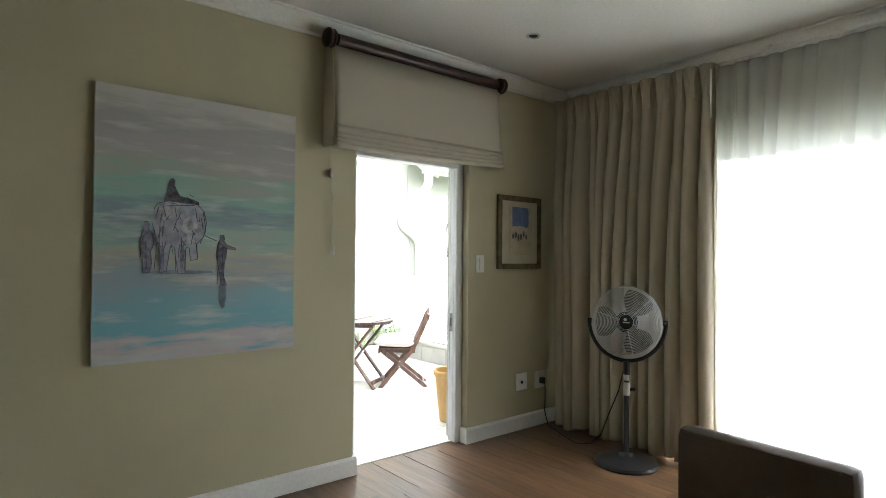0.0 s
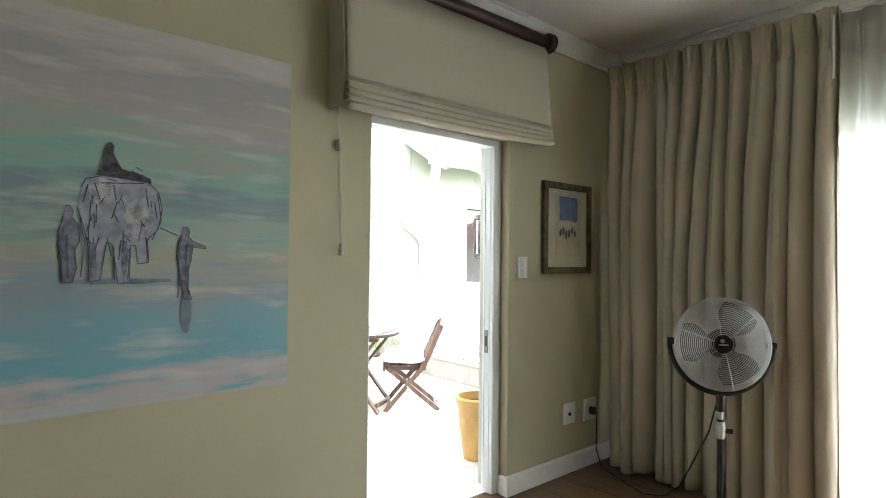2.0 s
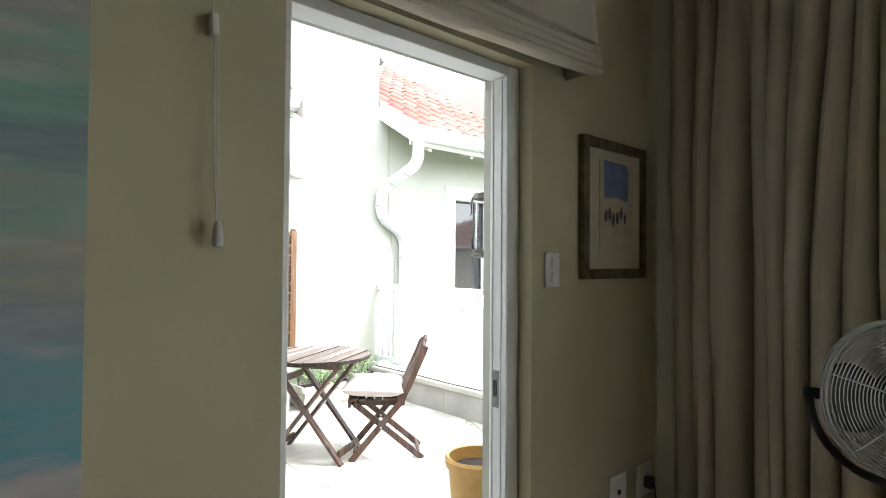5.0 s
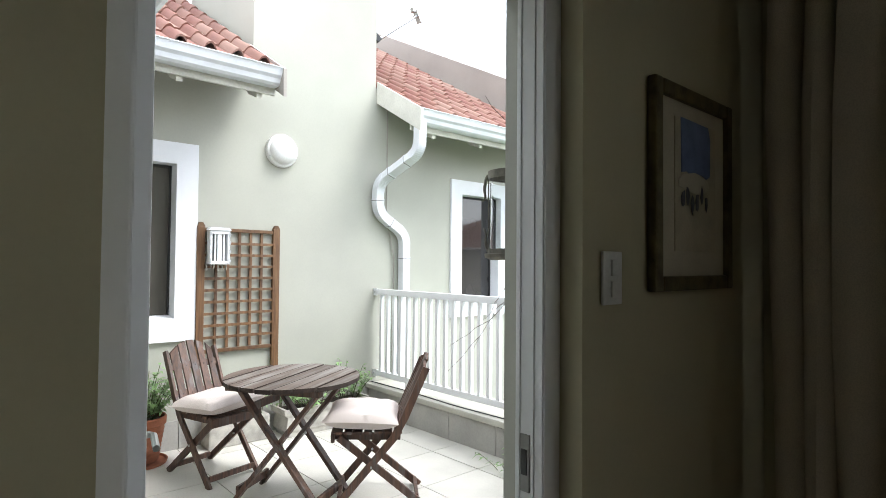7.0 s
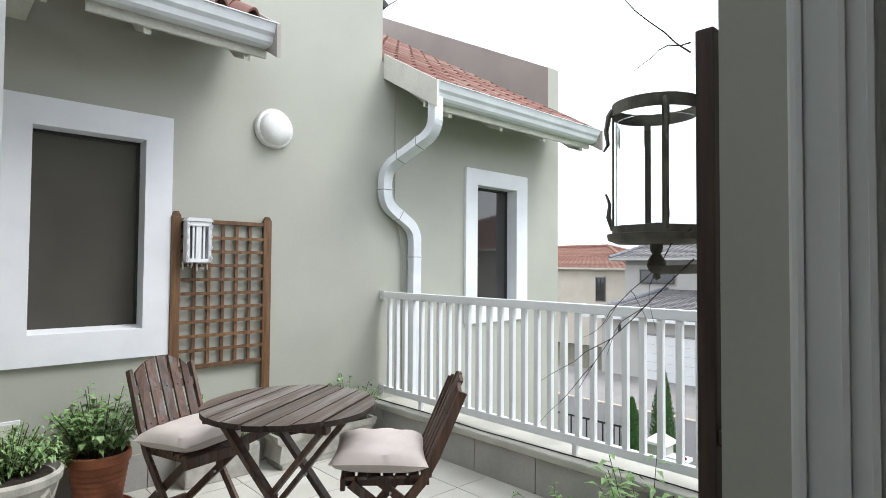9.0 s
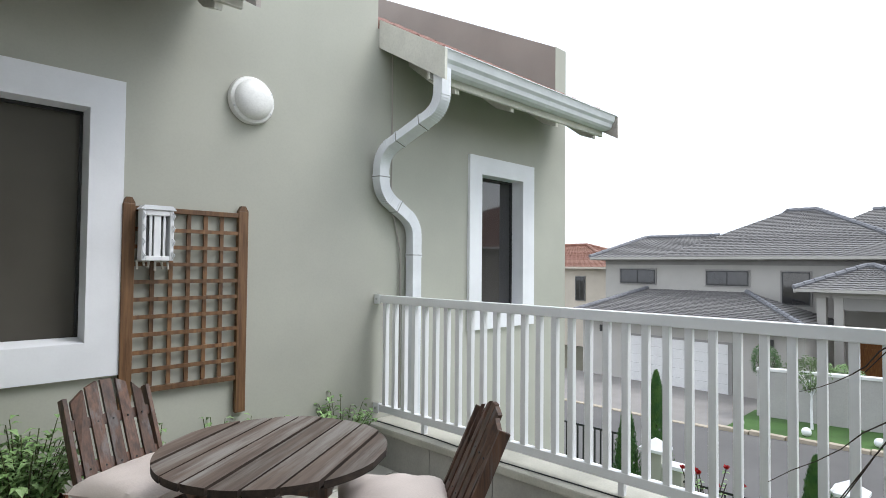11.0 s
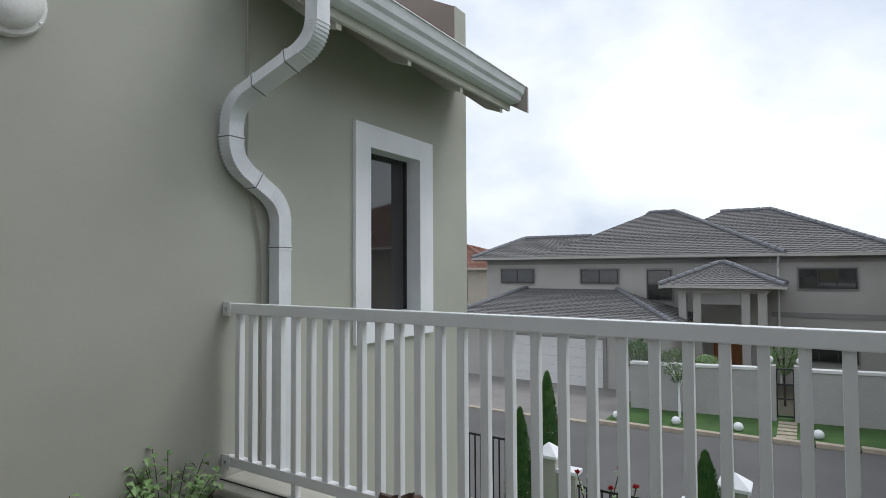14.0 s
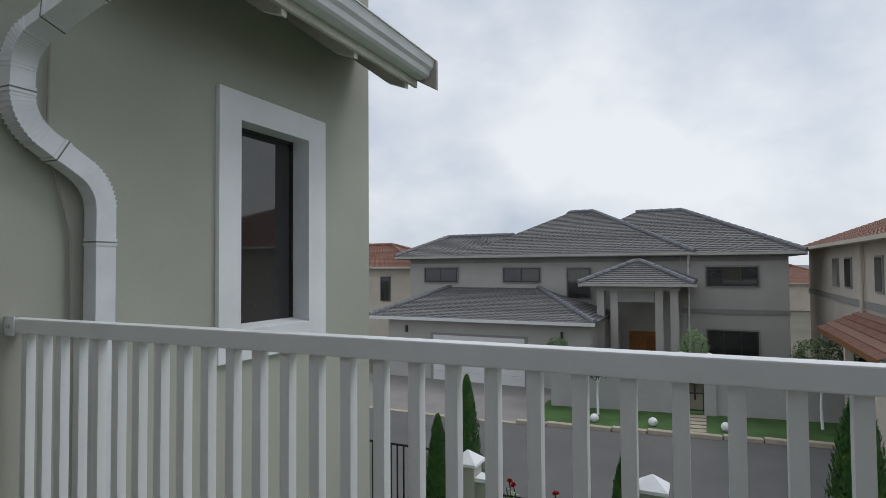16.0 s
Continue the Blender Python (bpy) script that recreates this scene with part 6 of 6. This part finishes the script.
HX, EAVE = 33.35, 1.87
house = thing("house", "grey two-storey house with hipped grey tile roofs across the street", "house", pose(0, 0, 0))
part("wall", box((HX, 6.9, GROUND), (44.0, 21.15, EAVE - 0.02)), M_BLUE_GREY, house, "pale grey plaster walls")
part("wall", box((HX - 0.1, 2.62, GROUND), (42.0, 6.9, EAVE - 0.06)), M_BLUE_GREY, house)
part("band", box((HX - 0.14, 2.60, -0.93), (HX - 0.1, 6.88, -0.71)), M_BAND, house)
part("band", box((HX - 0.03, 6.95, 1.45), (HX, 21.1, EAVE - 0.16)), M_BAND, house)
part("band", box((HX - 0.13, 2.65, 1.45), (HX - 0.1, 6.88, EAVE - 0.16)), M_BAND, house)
hip_roof(house, HX - 0.75, 44.0, 6.3, 17.6, EAVE, 4.42, 11.75, 13.1, M_GREYTILE, M_GREYRIDGE, M_BLUE_GREY, rx=38.4, hips="ACDP")
hip_roof(house, HX - 0.74, 41.0, 13.0, 21.75, EAVE - 0.02, 3.08, 16.0, 20.2, M_GREYTILE, M_GREYRIDGE, M_BLUE_GREY, rx=36.6, hips="BCP")
hip_roof(house, HX - 0.68, 43.0, 2.0, 13.0, EAVE - 0.03, 4.24, 7.0, 9.4, M_GREYTILE, M_GREYRIDGE, M_BLUE_GREY, rx=38.2, hips="ADP")
for y0, y1, z0, z1, x, bars in ((18.22, 20.2, 0.43, 1.19, HX, 1), (13.6, 15.55, 0.45, 1.17, HX, 1), (11.05, 12.18, -0.34, 1.15, HX, 0), (3.78, 5.84, 0.33, 1.19, HX - 0.1, 2), (3.82, 5.86, -2.78, -1.66, HX - 0.1, 2)):
    house_window(house, x, y0, y1, z0, z1, bars)
# garage wing
GX = 28.25
part("wall", box((GX, 10.2, GROUND), (HX - 0.01, 19.6, -1.07)), M_BLUE_GREY, house)
gr = bmesh.new()
A, B, C, D = (GX - 0.6, 9.85, -0.99), (GX - 0.6, 20.3, -0.99), (HX, 18.65, 0.16), (HX, 13.7, 0.16)
roof_plane(gr, A, B, C, D)
roof_plane(gr, (HX, 9.85, -0.99), A, D, D)
roof_plane(gr, B, (HX, 20.3, -0.99), C, C)
groof = tagged(part("roof", gr, M_GREYTILE, house), kind="stuff")
rg = bmesh.new()
for p, q in ((A, D), (B, C)):
    p, q = Vector(p), Vector(q)
    for i in range(18):
        bm_tube(rg, [p.lerp(q, i / 18) + Vector((0, 0, 0.05)), p.lerp(q, (i + 0.96) / 18) + Vector((0, 0, 0.03))], 0.11, 8)
tagged(part("ridge", rg, M_GREYRIDGE, groof), kind="stuff")
part("gutter", box((GX - 0.64, 9.85, -1.13), (GX - 0.54, 20.3, -0.99)), M_GARAGE, groof)
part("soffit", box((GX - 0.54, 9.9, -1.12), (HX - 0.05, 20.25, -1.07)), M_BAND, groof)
gd = part("garage_door", box((GX - 0.05, 12.75, GROUND), (GX - 0.001, 17.35, -1.72)), M_BAND, house)
for k in range(5):
    z0 = GROUND + 0.02 + k * 0.405
    part("panel", box((GX - 0.075, 12.9, z0), (GX - 0.051, 17.2, z0 + 0.395), 0.006), M_GARAGE, gd, "white ribbed door panel")
for y in (11.3, 18.6):
    part("wall_light", box((GX - 0.09, y - 0.05, -1.75), (GX - 0.002, y + 0.05, -1.45)), M_ANOD, house)
# entrance porch
porch = part("porch", box((30.4, 6.85, 0.18), (HX - 0.02, 10.35, 0.47)), M_BLUE_GREY, house, "porch with paired columns")
for y in (10.1, 9.52, 7.68, 7.08):
    part("column", box((30.45, y - 0.16, GROUND), (30.77, y + 0.16, 0.18), 0.01), M_BLUE_GREY, porch)
part("lintel", box((30.42, 7.85, -0.30), (30.75, 9.35, 0.178)), M_BAND, porch)
hip_roof(house, 29.9, HX - 0.03, 6.25, 10.95, 0.51, 1.43, 8.5, 8.8, M_GREYTILE, M_GREYRIDGE, M_BLUE_GREY, rx=31.8)
fd = part("front_door", box((HX - 0.06, 7.95, GROUND), (HX - 0.001, 9.25, -1.85)), M_DOORWOOD, house, "orange timber front door")
for y in (8.28, 8.92):
    part("door_panel", box((HX - 0.085, y - 0.2, GROUND + 0.3), (HX - 0.061, y + 0.2, -2.05), 0.01), M_DOORWOOD, fd)
part("downpipe", bm_tube(bmesh.new(), [(HX - 0.7, 6.55, EAVE - 0.1), (HX - 0.2, 6.6, 1.2), (HX - 0.17, 6.6, GROUND)], 0.05, 8), M_GARAGE, house)

# garden wall, gate and shrubs before the house
gw = thing("garden_wall", "grey plastered garden wall with white coping", "garden wall", kind="structure")
for y0, y1 in ((6.8, 11.0), (-4.0, 5.65)):
    part("wall", box((25.15, y0, GROUND - 0.3), (25.4, y1, -2.27)), M_GARDENWALL, gw)
    part("coping", box((25.1, y0, -2.27), (25.45, y1, -2.18), 0.01), M_GARAGE, gw)
for y in (6.65, 5.8):
    p = part("pillar", box((25.05, y - 0.18, GROUND), (25.5, y + 0.18, -2.10), 0.01), M_GARDENWALL, gw)
    bm = bmesh.new()
    bmesh.ops.create_icosphere(bm, subdivisions=2, radius=0.12, matrix=Matrix.Translation((25.27, y, -1.95)))
    part("finial", bm, M_SURROUND, p, "", True)
for piece in gw.children:
    for sub in piece.children:
        sub.data.transform(Matrix.Translation((0, 0, RISE * 7)))
sloped(gw)
gate = thing("garden_gate", "dark iron garden gate between wall pillars", "gate")
for y in (5.99, 6.46):
    part("post", box((25.2, y - 0.025, GROUND + 0.1), (25.25, y + 0.025, -2.2)), M_ANOD, gate)
for z in (GROUND + 0.15, -3.15, -2.7, -2.22):
    part("rail", box((25.21, 6.015, z - 0.025), (25.24, 6.435, z + 0.025)), M_ANOD, gate)
sloped(gate)
st = thing("stepping_path", "sandstone stepping stones across the verge", "path", kind="structure")
for k in range(5):
    part("step_stone", box((23.0 + k * 0.43, 5.92, GROUND + 0.02), (23.3 + k * 0.43, 6.42, GROUND + 0.05), 0.01), M_KERB, st)


sloped(st)


def shrub(name, place, r, h, n, mat, seed, label, trunk=0.25, size=0.09):
    """A rounded shrub of many leaf clumps with gaps, on short limbs."""
    rnd = random.Random(seed)
    s = thing(name, label, "shrub", pose(*place))
    tb = bm_tube(bmesh.new(), [(0, 0, 0), (0.02, 0.01, trunk), (0.0, 0.02, trunk + h * 0.4)], 0.03, 6, radii=[0.045, 0.035, 0.015])
    for k in range(6):
        a = k * 1.05
        bm_tube(tb, [(0.01, 0.01, trunk), (r * 0.4 * math.cos(a), r * 0.4 * math.sin(a), trunk + h * 0.35), (r * 0.75 * math.cos(a), r * 0.75 * math.sin(a), trunk + h * 0.7)], 0.012, 5)
    part("trunk", tb, M_TWIG, s)
    bm = bmesh.new()
    for _ in range(n):
        a, u, q = rnd.uniform(0, 2 * math.pi), rnd.uniform(-1, 1), rnd.uniform(0.45, 1.0) ** 0.5
        q *= 1 + 0.25 * noise.noise((math.cos(a) * 2, math.sin(a) * 2, u * 2 + seed))
        c = Vector((r * q * math.sqrt(1 - u * u) * math.cos(a), r * q * math.sqrt(1 - u * u) * math.sin(a), trunk + h * 0.5 + h * 0.5 * q * u))
        for _ in range(3):
            leaf(bm, c, (rnd.uniform(-1, 1), rnd.uniform(-1, 1), rnd.uniform(-0.2, 1)), size * rnd.uniform(0.7, 1.3), size * 0.35)
    tagged(part("crown", bm, mat, s), kind="stuff")
    return sloped(s)


shrub("shrub", (25.9, 10.9, GROUND), 0.5, 1.3, 1300, M_CYPRESS, 51, "round clipped green shrub by the garage", 1.1, 0.055)
shrub("shrub", (25.8, 9.6, GROUND), 0.75, 1.2, 1300, M_LEAF_PALE, 52, "loose pale green shrub behind the garden wall", 0.9, 0.07)
shrub("shrub", (25.9, 8.6, GROUND), 0.6, 1.0, 1000, M_LEAF, 53, "leafy green shrub behind the garden wall", 0.9, 0.07)
shrub("shrub", (27.5, 6.3, GROUND), 0.5, 1.6, 900, M_LEAF, 54, "slender dark shrub beside the porch", 1.0, 0.07)
shrub("shrub", (26.2, 2.6, GROUND), 0.9, 1.4, 1400, M_LEAF_PALE, 55, "spreading shrub behind the garden wall", 1.0, 0.08)
shrub("shrub", (26.4, 0.9, GROUND), 1.0, 1.5, 1500, M_CYPRESS, 56, "dark bushy shrub behind the garden wall", 1.0, 0.08)


def sapling(place, seed):
    s = thing("young_tree", "young tree with a whitened trunk on the verge", "tree", pose(*place))
    rnd = random.Random(seed)
    tb = bm_tube(bmesh.new(), [(0, 0, 0), (0.03, 0.02, 0.6), (0.0, 0.0, 1.3)], 0.03, 6, radii=[0.045, 0.035, 0.02])
    lf = bmesh.new()
    for k in range(9):
        a = k * 2.4
        tip = Vector((0.42 * math.cos(a), 0.42 * math.sin(a), 1.45 + 0.4 * rnd.random()))
        bm_tube(tb, [(0, 0, 1.0), tuple(tip * 0.5 + Vector((0, 0, 0.6))), tuple(tip)], 0.012, 5)
        for _ in range(40):
            c = Vector((0, 0, 1.1)).lerp(tip, rnd.uniform(0.3, 1.1)) + Vector((rnd.uniform(-.1, .1), rnd.uniform(-.1, .1), rnd.uniform(-.1, .1)))
            leaf(lf, c, (rnd.uniform(-1, 1), rnd.uniform(-1, 1), rnd.uniform(-.5, .5)), 0.11, 0.035)
    part("trunk", tb, M_SURROUND, s)
    tagged(part("crown", lf, M_LEAF_PALE, s), kind="stuff")
    sloped(s)


sapling((24.3, 9.2, GROUND + 0.03), 3)
sapling((24.3, 2.9, GROUND + 0.03), 4)

# neighbours


def plain_house(label, x0, x1, y0, y1, eave, top, windows, mat, tile):
    h = thing("house", label, "house", pose(0, 0, 0))
    part("wall", box((x0, y0, GROUND), (x1, y1, eave)), mat, h)
    hip_roof(h, x0 - 0.6, x1 + 0.6, y0 - 0.6, y1 + 0.6, eave, top, y0 + (x1 - x0) / 2, max(y1 - (x1 - x0) / 2, y0 + (x1 - x0) / 2 + 0.3), tile, tile, mat)
    for wy0, wy1, z0, z1 in windows:
        house_window(h, x0, wy0, wy1, z0, z1, 1, 0.05)
    return h


plain_house("cream house with an orange tile roof further along the street", 36.0, 44.0, 22.2, 35.0, 1.30, 2.85, ((24.05, 24.7, -0.85, 0.65), (28.0, 29.0, -0.85, 0.65)), M_CREAM_HOUSE, M_ORANGETILE)
nb = thing("house", "cream house with a red tile roof beyond the grey house", "house", pose(0, 0, 0))
NY = 1.3
part("wall", box((21.0, -11.0, GROUND), (37.4, NY, 2.02)), M_CREAM_HOUSE, nb, "cream plaster walls")
part("band", box((21.0, NY, -0.12), (37.4, NY + 0.05, 0.10)), M_BAND, nb)
nr = bmesh.new()
roof_plane(nr, (38.0, NY + 0.6, 2.03), (20.4, NY + 0.6, 2.03), (26.0, -4.8, 4.6), (32.4, -4.8, 4.6))
roof_plane(nr, (38.0, -11.6, 2.03), (38.0, NY + 0.6, 2.03), (32.4, -4.8, 4.6), (32.4, -4.8, 4.6))
roof_plane(nr, (20.4, NY + 0.6, 2.03), (20.4, -11.6, 2.03), (26.0, -4.8, 4.6), (26.0, -4.8, 4.6))
nroof = tagged(part("roof", nr, M_ORANGETILE, nb), "red tile hipped roof", kind="stuff")
part("gutter", box((20.4, NY + 0.58, 1.90), (38.0, NY + 0.68, 2.02)), M_CREAM_HOUSE, nroof)
part("soffit", box((20.5, NY + 0.002, 1.93), (37.9, NY + 0.57, 1.97)), M_CREAM_HOUSE, nroof)
for wx0, wx1 in ((30.55, 31.5), (28.45, 29.35), (24.6, 25.3)):
    w = part("window", box((wx0 - 0.06, NY + 0.001, 0.42), (wx1 + 0.06, NY + 0.05, 1.52)), M_BAND, nb, "narrow dark window")
    part("pane", box((wx0, NY + 0.051, 0.48), (wx1, NY + 0.06, 1.46)), M_DARKGLASS, w)
part("downpipe", bm_tube(bmesh.new(), [(26.7, NY + 0.1, 1.95), (26.7, NY + 0.1, -3.8)], 0.06, 8), M_CREAM_HOUSE, nb)
g2 = bmesh.new()
roof_plane(g2, (28.0, 2.4, -0.88), (20.5, 2.4, -0.88), (20.5, NY + 0.06, -0.22), (27.0, NY + 0.06, -0.22))
tagged(part("roof", g2, M_ORANGETILE, nb), "lower red tile roof", kind="stuff")
part("fascia", box((20.5, 2.36, -1.02), (28.0, 2.42, -0.86)), M_DOORWOOD, nb)
for px in (21.0, 24.2, 27.6):
    part("post", box((px - 0.1, 2.15, GROUND), (px + 0.1, 2.35, -0.95)), M_CREAM_HOUSE, nb)
plain_house("distant house with a red roof", 70.0, 80.0, 4.0, 12.0, -0.3, 1.8, ((6, 7, -2, -1),), M_CREAM_HOUSE, M_ORANGETILE)
plain_house("distant house with a red roof", 78.0, 88.0, -8.0, 2.0, -0.8, 1.2, ((-6, -5, -2.4, -1.4),), M_CREAM_HOUSE, M_ORANGETILE)

# ---------------------------------------------------------------- own front boundary


def cypress(place, h, r, n, seed):
    """A slim conifer: a tapered trunk inside upswept sprays."""
    rnd = random.Random(seed)
    c = thing("cypress", "slim upright green cypress below the terrace", "tree", pose(*place), "cypresses along the front fence")
    part("trunk", bm_tube(bmesh.new(), [(0, 0, 0), (0, 0, h * 0.5), (0, 0, h * 0.93)], 0.03, 7, radii=[0.05, 0.03, 0.008]), M_TWIG, c)
    bm = bmesh.new()
    for _ in range(n):
        t = rnd.random() ** 0.8
        z = 0.12 + (h - 0.12) * t
        prof = min(1.0, 4.0 * t + 0.55) * (1 - t) ** 0.62
        a = rnd.uniform(0, 2 * math.pi)
        rr = r * prof * rnd.uniform(0.55, 1.06) * (1 + 0.22 * noise.noise((3 * math.cos(a), 3 * math.sin(a), z * 2.2 + seed)))
        p = Vector((rr * math.cos(a), rr * math.sin(a), z))
        leaf(bm, p, (math.cos(a) * 0.30 + rnd.uniform(-.15, .15), math.sin(a) * 0.30 + rnd.uniform(-.15, .15), 1.0), 0.075 * rnd.uniform(0.6, 1.2), 0.014, 0.0)
    tagged(part("crown", bm, M_CYPRESS, c), kind="stuff")
    return c


cypress((15.0, 10.05, GROUND), 3.0, 0.40, 8000, 61)
cypress((13.7, 10.05, GROUND), 2.55, 0.37, 7000, 62)
cypress((13.6, 6.97, GROUND), 2.32, 0.40, 7000, 63)
cypress((12.2, 4.40, GROUND), 3.75, 0.62, 13000, 64)

fence = thing("front_fence", "black iron bar fence between white capped pillars", "fence")


def fence_run(y0, y1, x, z0, z1):
    for z in (z1, z0):
        part("rail", box((x - 0.015, y0, z - 0.02), (x + 0.015, y1, z + 0.02)), M_BLACK, fence)
    n = int((y1 - y0) / 0.13)
    me = mesh_of("bar", box((x - 0.012, -0.012, z0 + 0.0), (x + 0.012, 0.012, z1 + 0.0)), M_BLACK)
    for i in range(n + 1):
        o = new("bar", me)
        o.parent, o.location = fence, (0, y0 + (y1 - y0) * i / n, 0)


fence_run(7.05, 9.2, 14.0, -3.6, -2.55)
fence_run(10.1, 12.2, 14.0, -3.6, -1.96)
fence_run(3.0, 6.3, 14.0, -3.6, -2.55)


def pillar(y, top, w=0.36):
    p = thing("gate_pillar", "grey plaster pillar with a white pyramid cap", "pillar", pose(14.0, y, GROUND), "pillars of the front fence")
    part("shaft", box((-w / 2, -w / 2, 0), (w / 2, w / 2, top - GROUND - 0.22), 0.01), M_PLASTER, p)
    bm = bmesh.new()
    z = top - GROUND - 0.22
    rings = [[bm.verts.new((sx * r, sy * r, zz)) for sx, sy in ((-1, -1), (1, -1), (1, 1), (-1, 1))] for r, zz in ((w / 2 + 0.05, z), (w / 2 + 0.05, z + 0.05), (0.015, z + 0.22))]
    for a, b in zip(rings, rings[1:]):
        for i in range(4):
            bm.faces.new((a[i], a[(i + 1) % 4], b[(i + 1) % 4], b[i]))
    bm.faces.new(rings[0][::-1])
    bm.faces.new(rings[-1])
    part("cap", bm, M_SURROUND, p, "white pyramid cap")


pillar(9.62, -1.88)
pillar(6.62, -1.86)
lw = thing("low_wall", "low pale wall with white coping beside the pillar", "garden wall", kind="structure")
part("wall", box((13.9, 9.1, GROUND), (14.1, 9.44, -2.35)), M_PLASTER, lw)
part("coping", box((13.85, 9.05, -2.35), (14.15, 9.44, -2.28), 0.01), M_SURROUND, lw)
part("wall", box((13.9, 6.88, GROUND), (14.1, 7.4, -2.5)), M_PLASTER, lw)
part("coping", box((13.85, 6.88, -2.5), (14.15, 7.4, -2.42), 0.01), M_SURROUND, lw)


def rose(place, seed):
    s = thing("rose_bush", "leggy rose bush with red blooms by the fence", "shrub", pose(*place))
    rnd = random.Random(seed)
    tb, lf, fl = bmesh.new(), bmesh.new(), bmesh.new()
    for k in range(7):
        a = rnd.uniform(0, 6.28)
        tip = Vector((0.28 * math.cos(a), 0.35 * math.sin(a), rnd.uniform(1.1, 1.75)))
        bm_tube(tb, [(0, 0, 0), tuple(tip * 0.55 + Vector((0, 0, 0.1))), tuple(tip)], 0.009, 5)
        for _ in range(16):
            p = tip * rnd.uniform(0.45, 1.0)
            leaf(lf, p, (rnd.uniform(-1, 1), rnd.uniform(-1, 1), rnd.uniform(-.2, .6)), 0.075, 0.026)
        if k < 4:
            for _ in range(16):
                leaf(fl, tip, (rnd.uniform(-1, 1), rnd.uniform(-1, 1), rnd.uniform(0.0, 1.0)), 0.075, 0.035, -0.2)
    tagged(part("stem", tb, M_TWIG, s), kind="stuff")
    tagged(part("foliage", lf, M_LEAF, s), kind="stuff")
    tagged(part("bloom", fl, M_RED, s), "red rose blooms", kind="stuff")


rose((13.6, 8.6, GROUND + 0.2), 71)
rose((13.4, 8.25, GROUND), 72)

# ---------------------------------------------------------------- hills far off
hill = bmesh.new()
rows = []
for j, (x, s) in enumerate(((300, 0.0), (340, 1.0), (410, 0.7))):
    rows.append([hill.verts.new((x, -260 + 14 * k, GROUND - 1 + s * (7 + 6 * noise.noise((k * 0.17, 0.3, 1.0)) + 2 * noise.noise((k * 0.6, 2.0, 0))))) for k in range(41)])
for a, b in zip(rows, rows[1:]):
    for k in range(40):
        hill.faces.new((a[k], a[k + 1], b[k + 1], b[k]))
structure("backdrop", hill, material("hazy_hill", (0.20, 0.24, 0.27), 0.95, var=0.12, scale=0.03, grain=0.3, bump=0.0), "low hazy blue hills on the horizon", "hill", True)

# ---------------------------------------------------------------- floor boards and tiles
floor = bpy.data.objects["floor"]
BW, BL = 0.125, 1.28
board = mesh_of("floor_board", box((-BW / 2 + 0.0005, -BL / 2 + 0.0005, -0.011), (BW / 2 - 0.0005, BL / 2 - 0.0005, 0.0)), M_FLOOR)
for i in range(24):
    x = 2.25 + i * BW
    for j in range(3):
        y = 1.1 + j * BL + (i * 0.47 % 1.0) * BL
        if y + BL / 2 > 4.66:
            continue
        o = new("floor_board", board)
        o.parent, o.location = floor, (x, y, 0)
rest = bmesh.new()
for lo, hi in (((-1.4, -1.8, -0.011), (2.185, 4.54, -0.0005)), ((2.185, -1.8, -0.011), (5.2, 0.4, -0.0005))):
    bm_span(rest, lo, hi)
part("boards", rest, M_FLOOR, floor)
rest = bmesh.new()
bm_span(rest, (2.185, 0.4, -0.0115), (5.2, 4.54, -0.003))
part("boards", rest, M_FLOOR, floor)

TS = 0.48
tm = mesh_of("floor_tile", bm_box(bmesh.new(), (0, 0, -0.005), (TS - 0.006, TS - 0.006, 0.010), None, 0.0012), M_TERRACE)
cut = {}
for i in range(-3, 4):
    for j in range(-4, 4):
        x0, y0 = 4.335 + i * TS, 6.435 + j * TS
        x1, y1 = min(x0 + TS, 6.066), min(y0 + TS, FAR_Y - 0.002)
        x0, y0 = max(x0, 2.9), max(y0, 4.70)
        if x1 - x0 < 0.03 or y1 - y0 < 0.03:
            continue
        if x1 - x0 > TS - 0.002 and y1 - y0 > TS - 0.002:
            o = new("floor_tile", tm)
        else:
            key = (round(x1 - x0, 3), round(y1 - y0, 3))
            if key not in cut:
                cut[key] = mesh_of("floor_tile", bm_box(bmesh.new(), (0, 0, -0.005), (key[0] - 0.006, key[1] - 0.006, 0.010)), M_TERRACE)
            o = new("floor_tile", cut[key])
        o.parent, o.location = terrace_floor, ((x0 + x1) / 2, (y0 + y1) / 2, FLOOR_OUT)

skirt_e = thing("skirting_tiles", "grey tiles along the foot of the parapet and wall", "skirting", kind="structure")
for k in range(8):
    y0 = 4.70 + (k - 1) * 0.515 + 0.28
    y0, y1 = max(y0, 4.664), min(4.70 + k * 0.515 + 0.28, FAR_Y - 0.016)
    part("skirting_tile", box((6.056, y0 + 0.003, FLOOR_OUT), (6.069, y1 - 0.003, 0.155), 0.001), M_SKIRT, skirt_e)
for k in range(7):
    x0, x1 = 2.92 + k * 0.475, min(2.92 + (k + 1) * 0.475, 6.05)
    if x1 - x0 > 0.05:
        part("skirting_tile", box((x0 + 0.003, FAR_Y - 0.013, FLOOR_OUT), (x1 - 0.003, FAR_Y - 0.001, 0.155), 0.001), M_SKIRT, skirt_e)
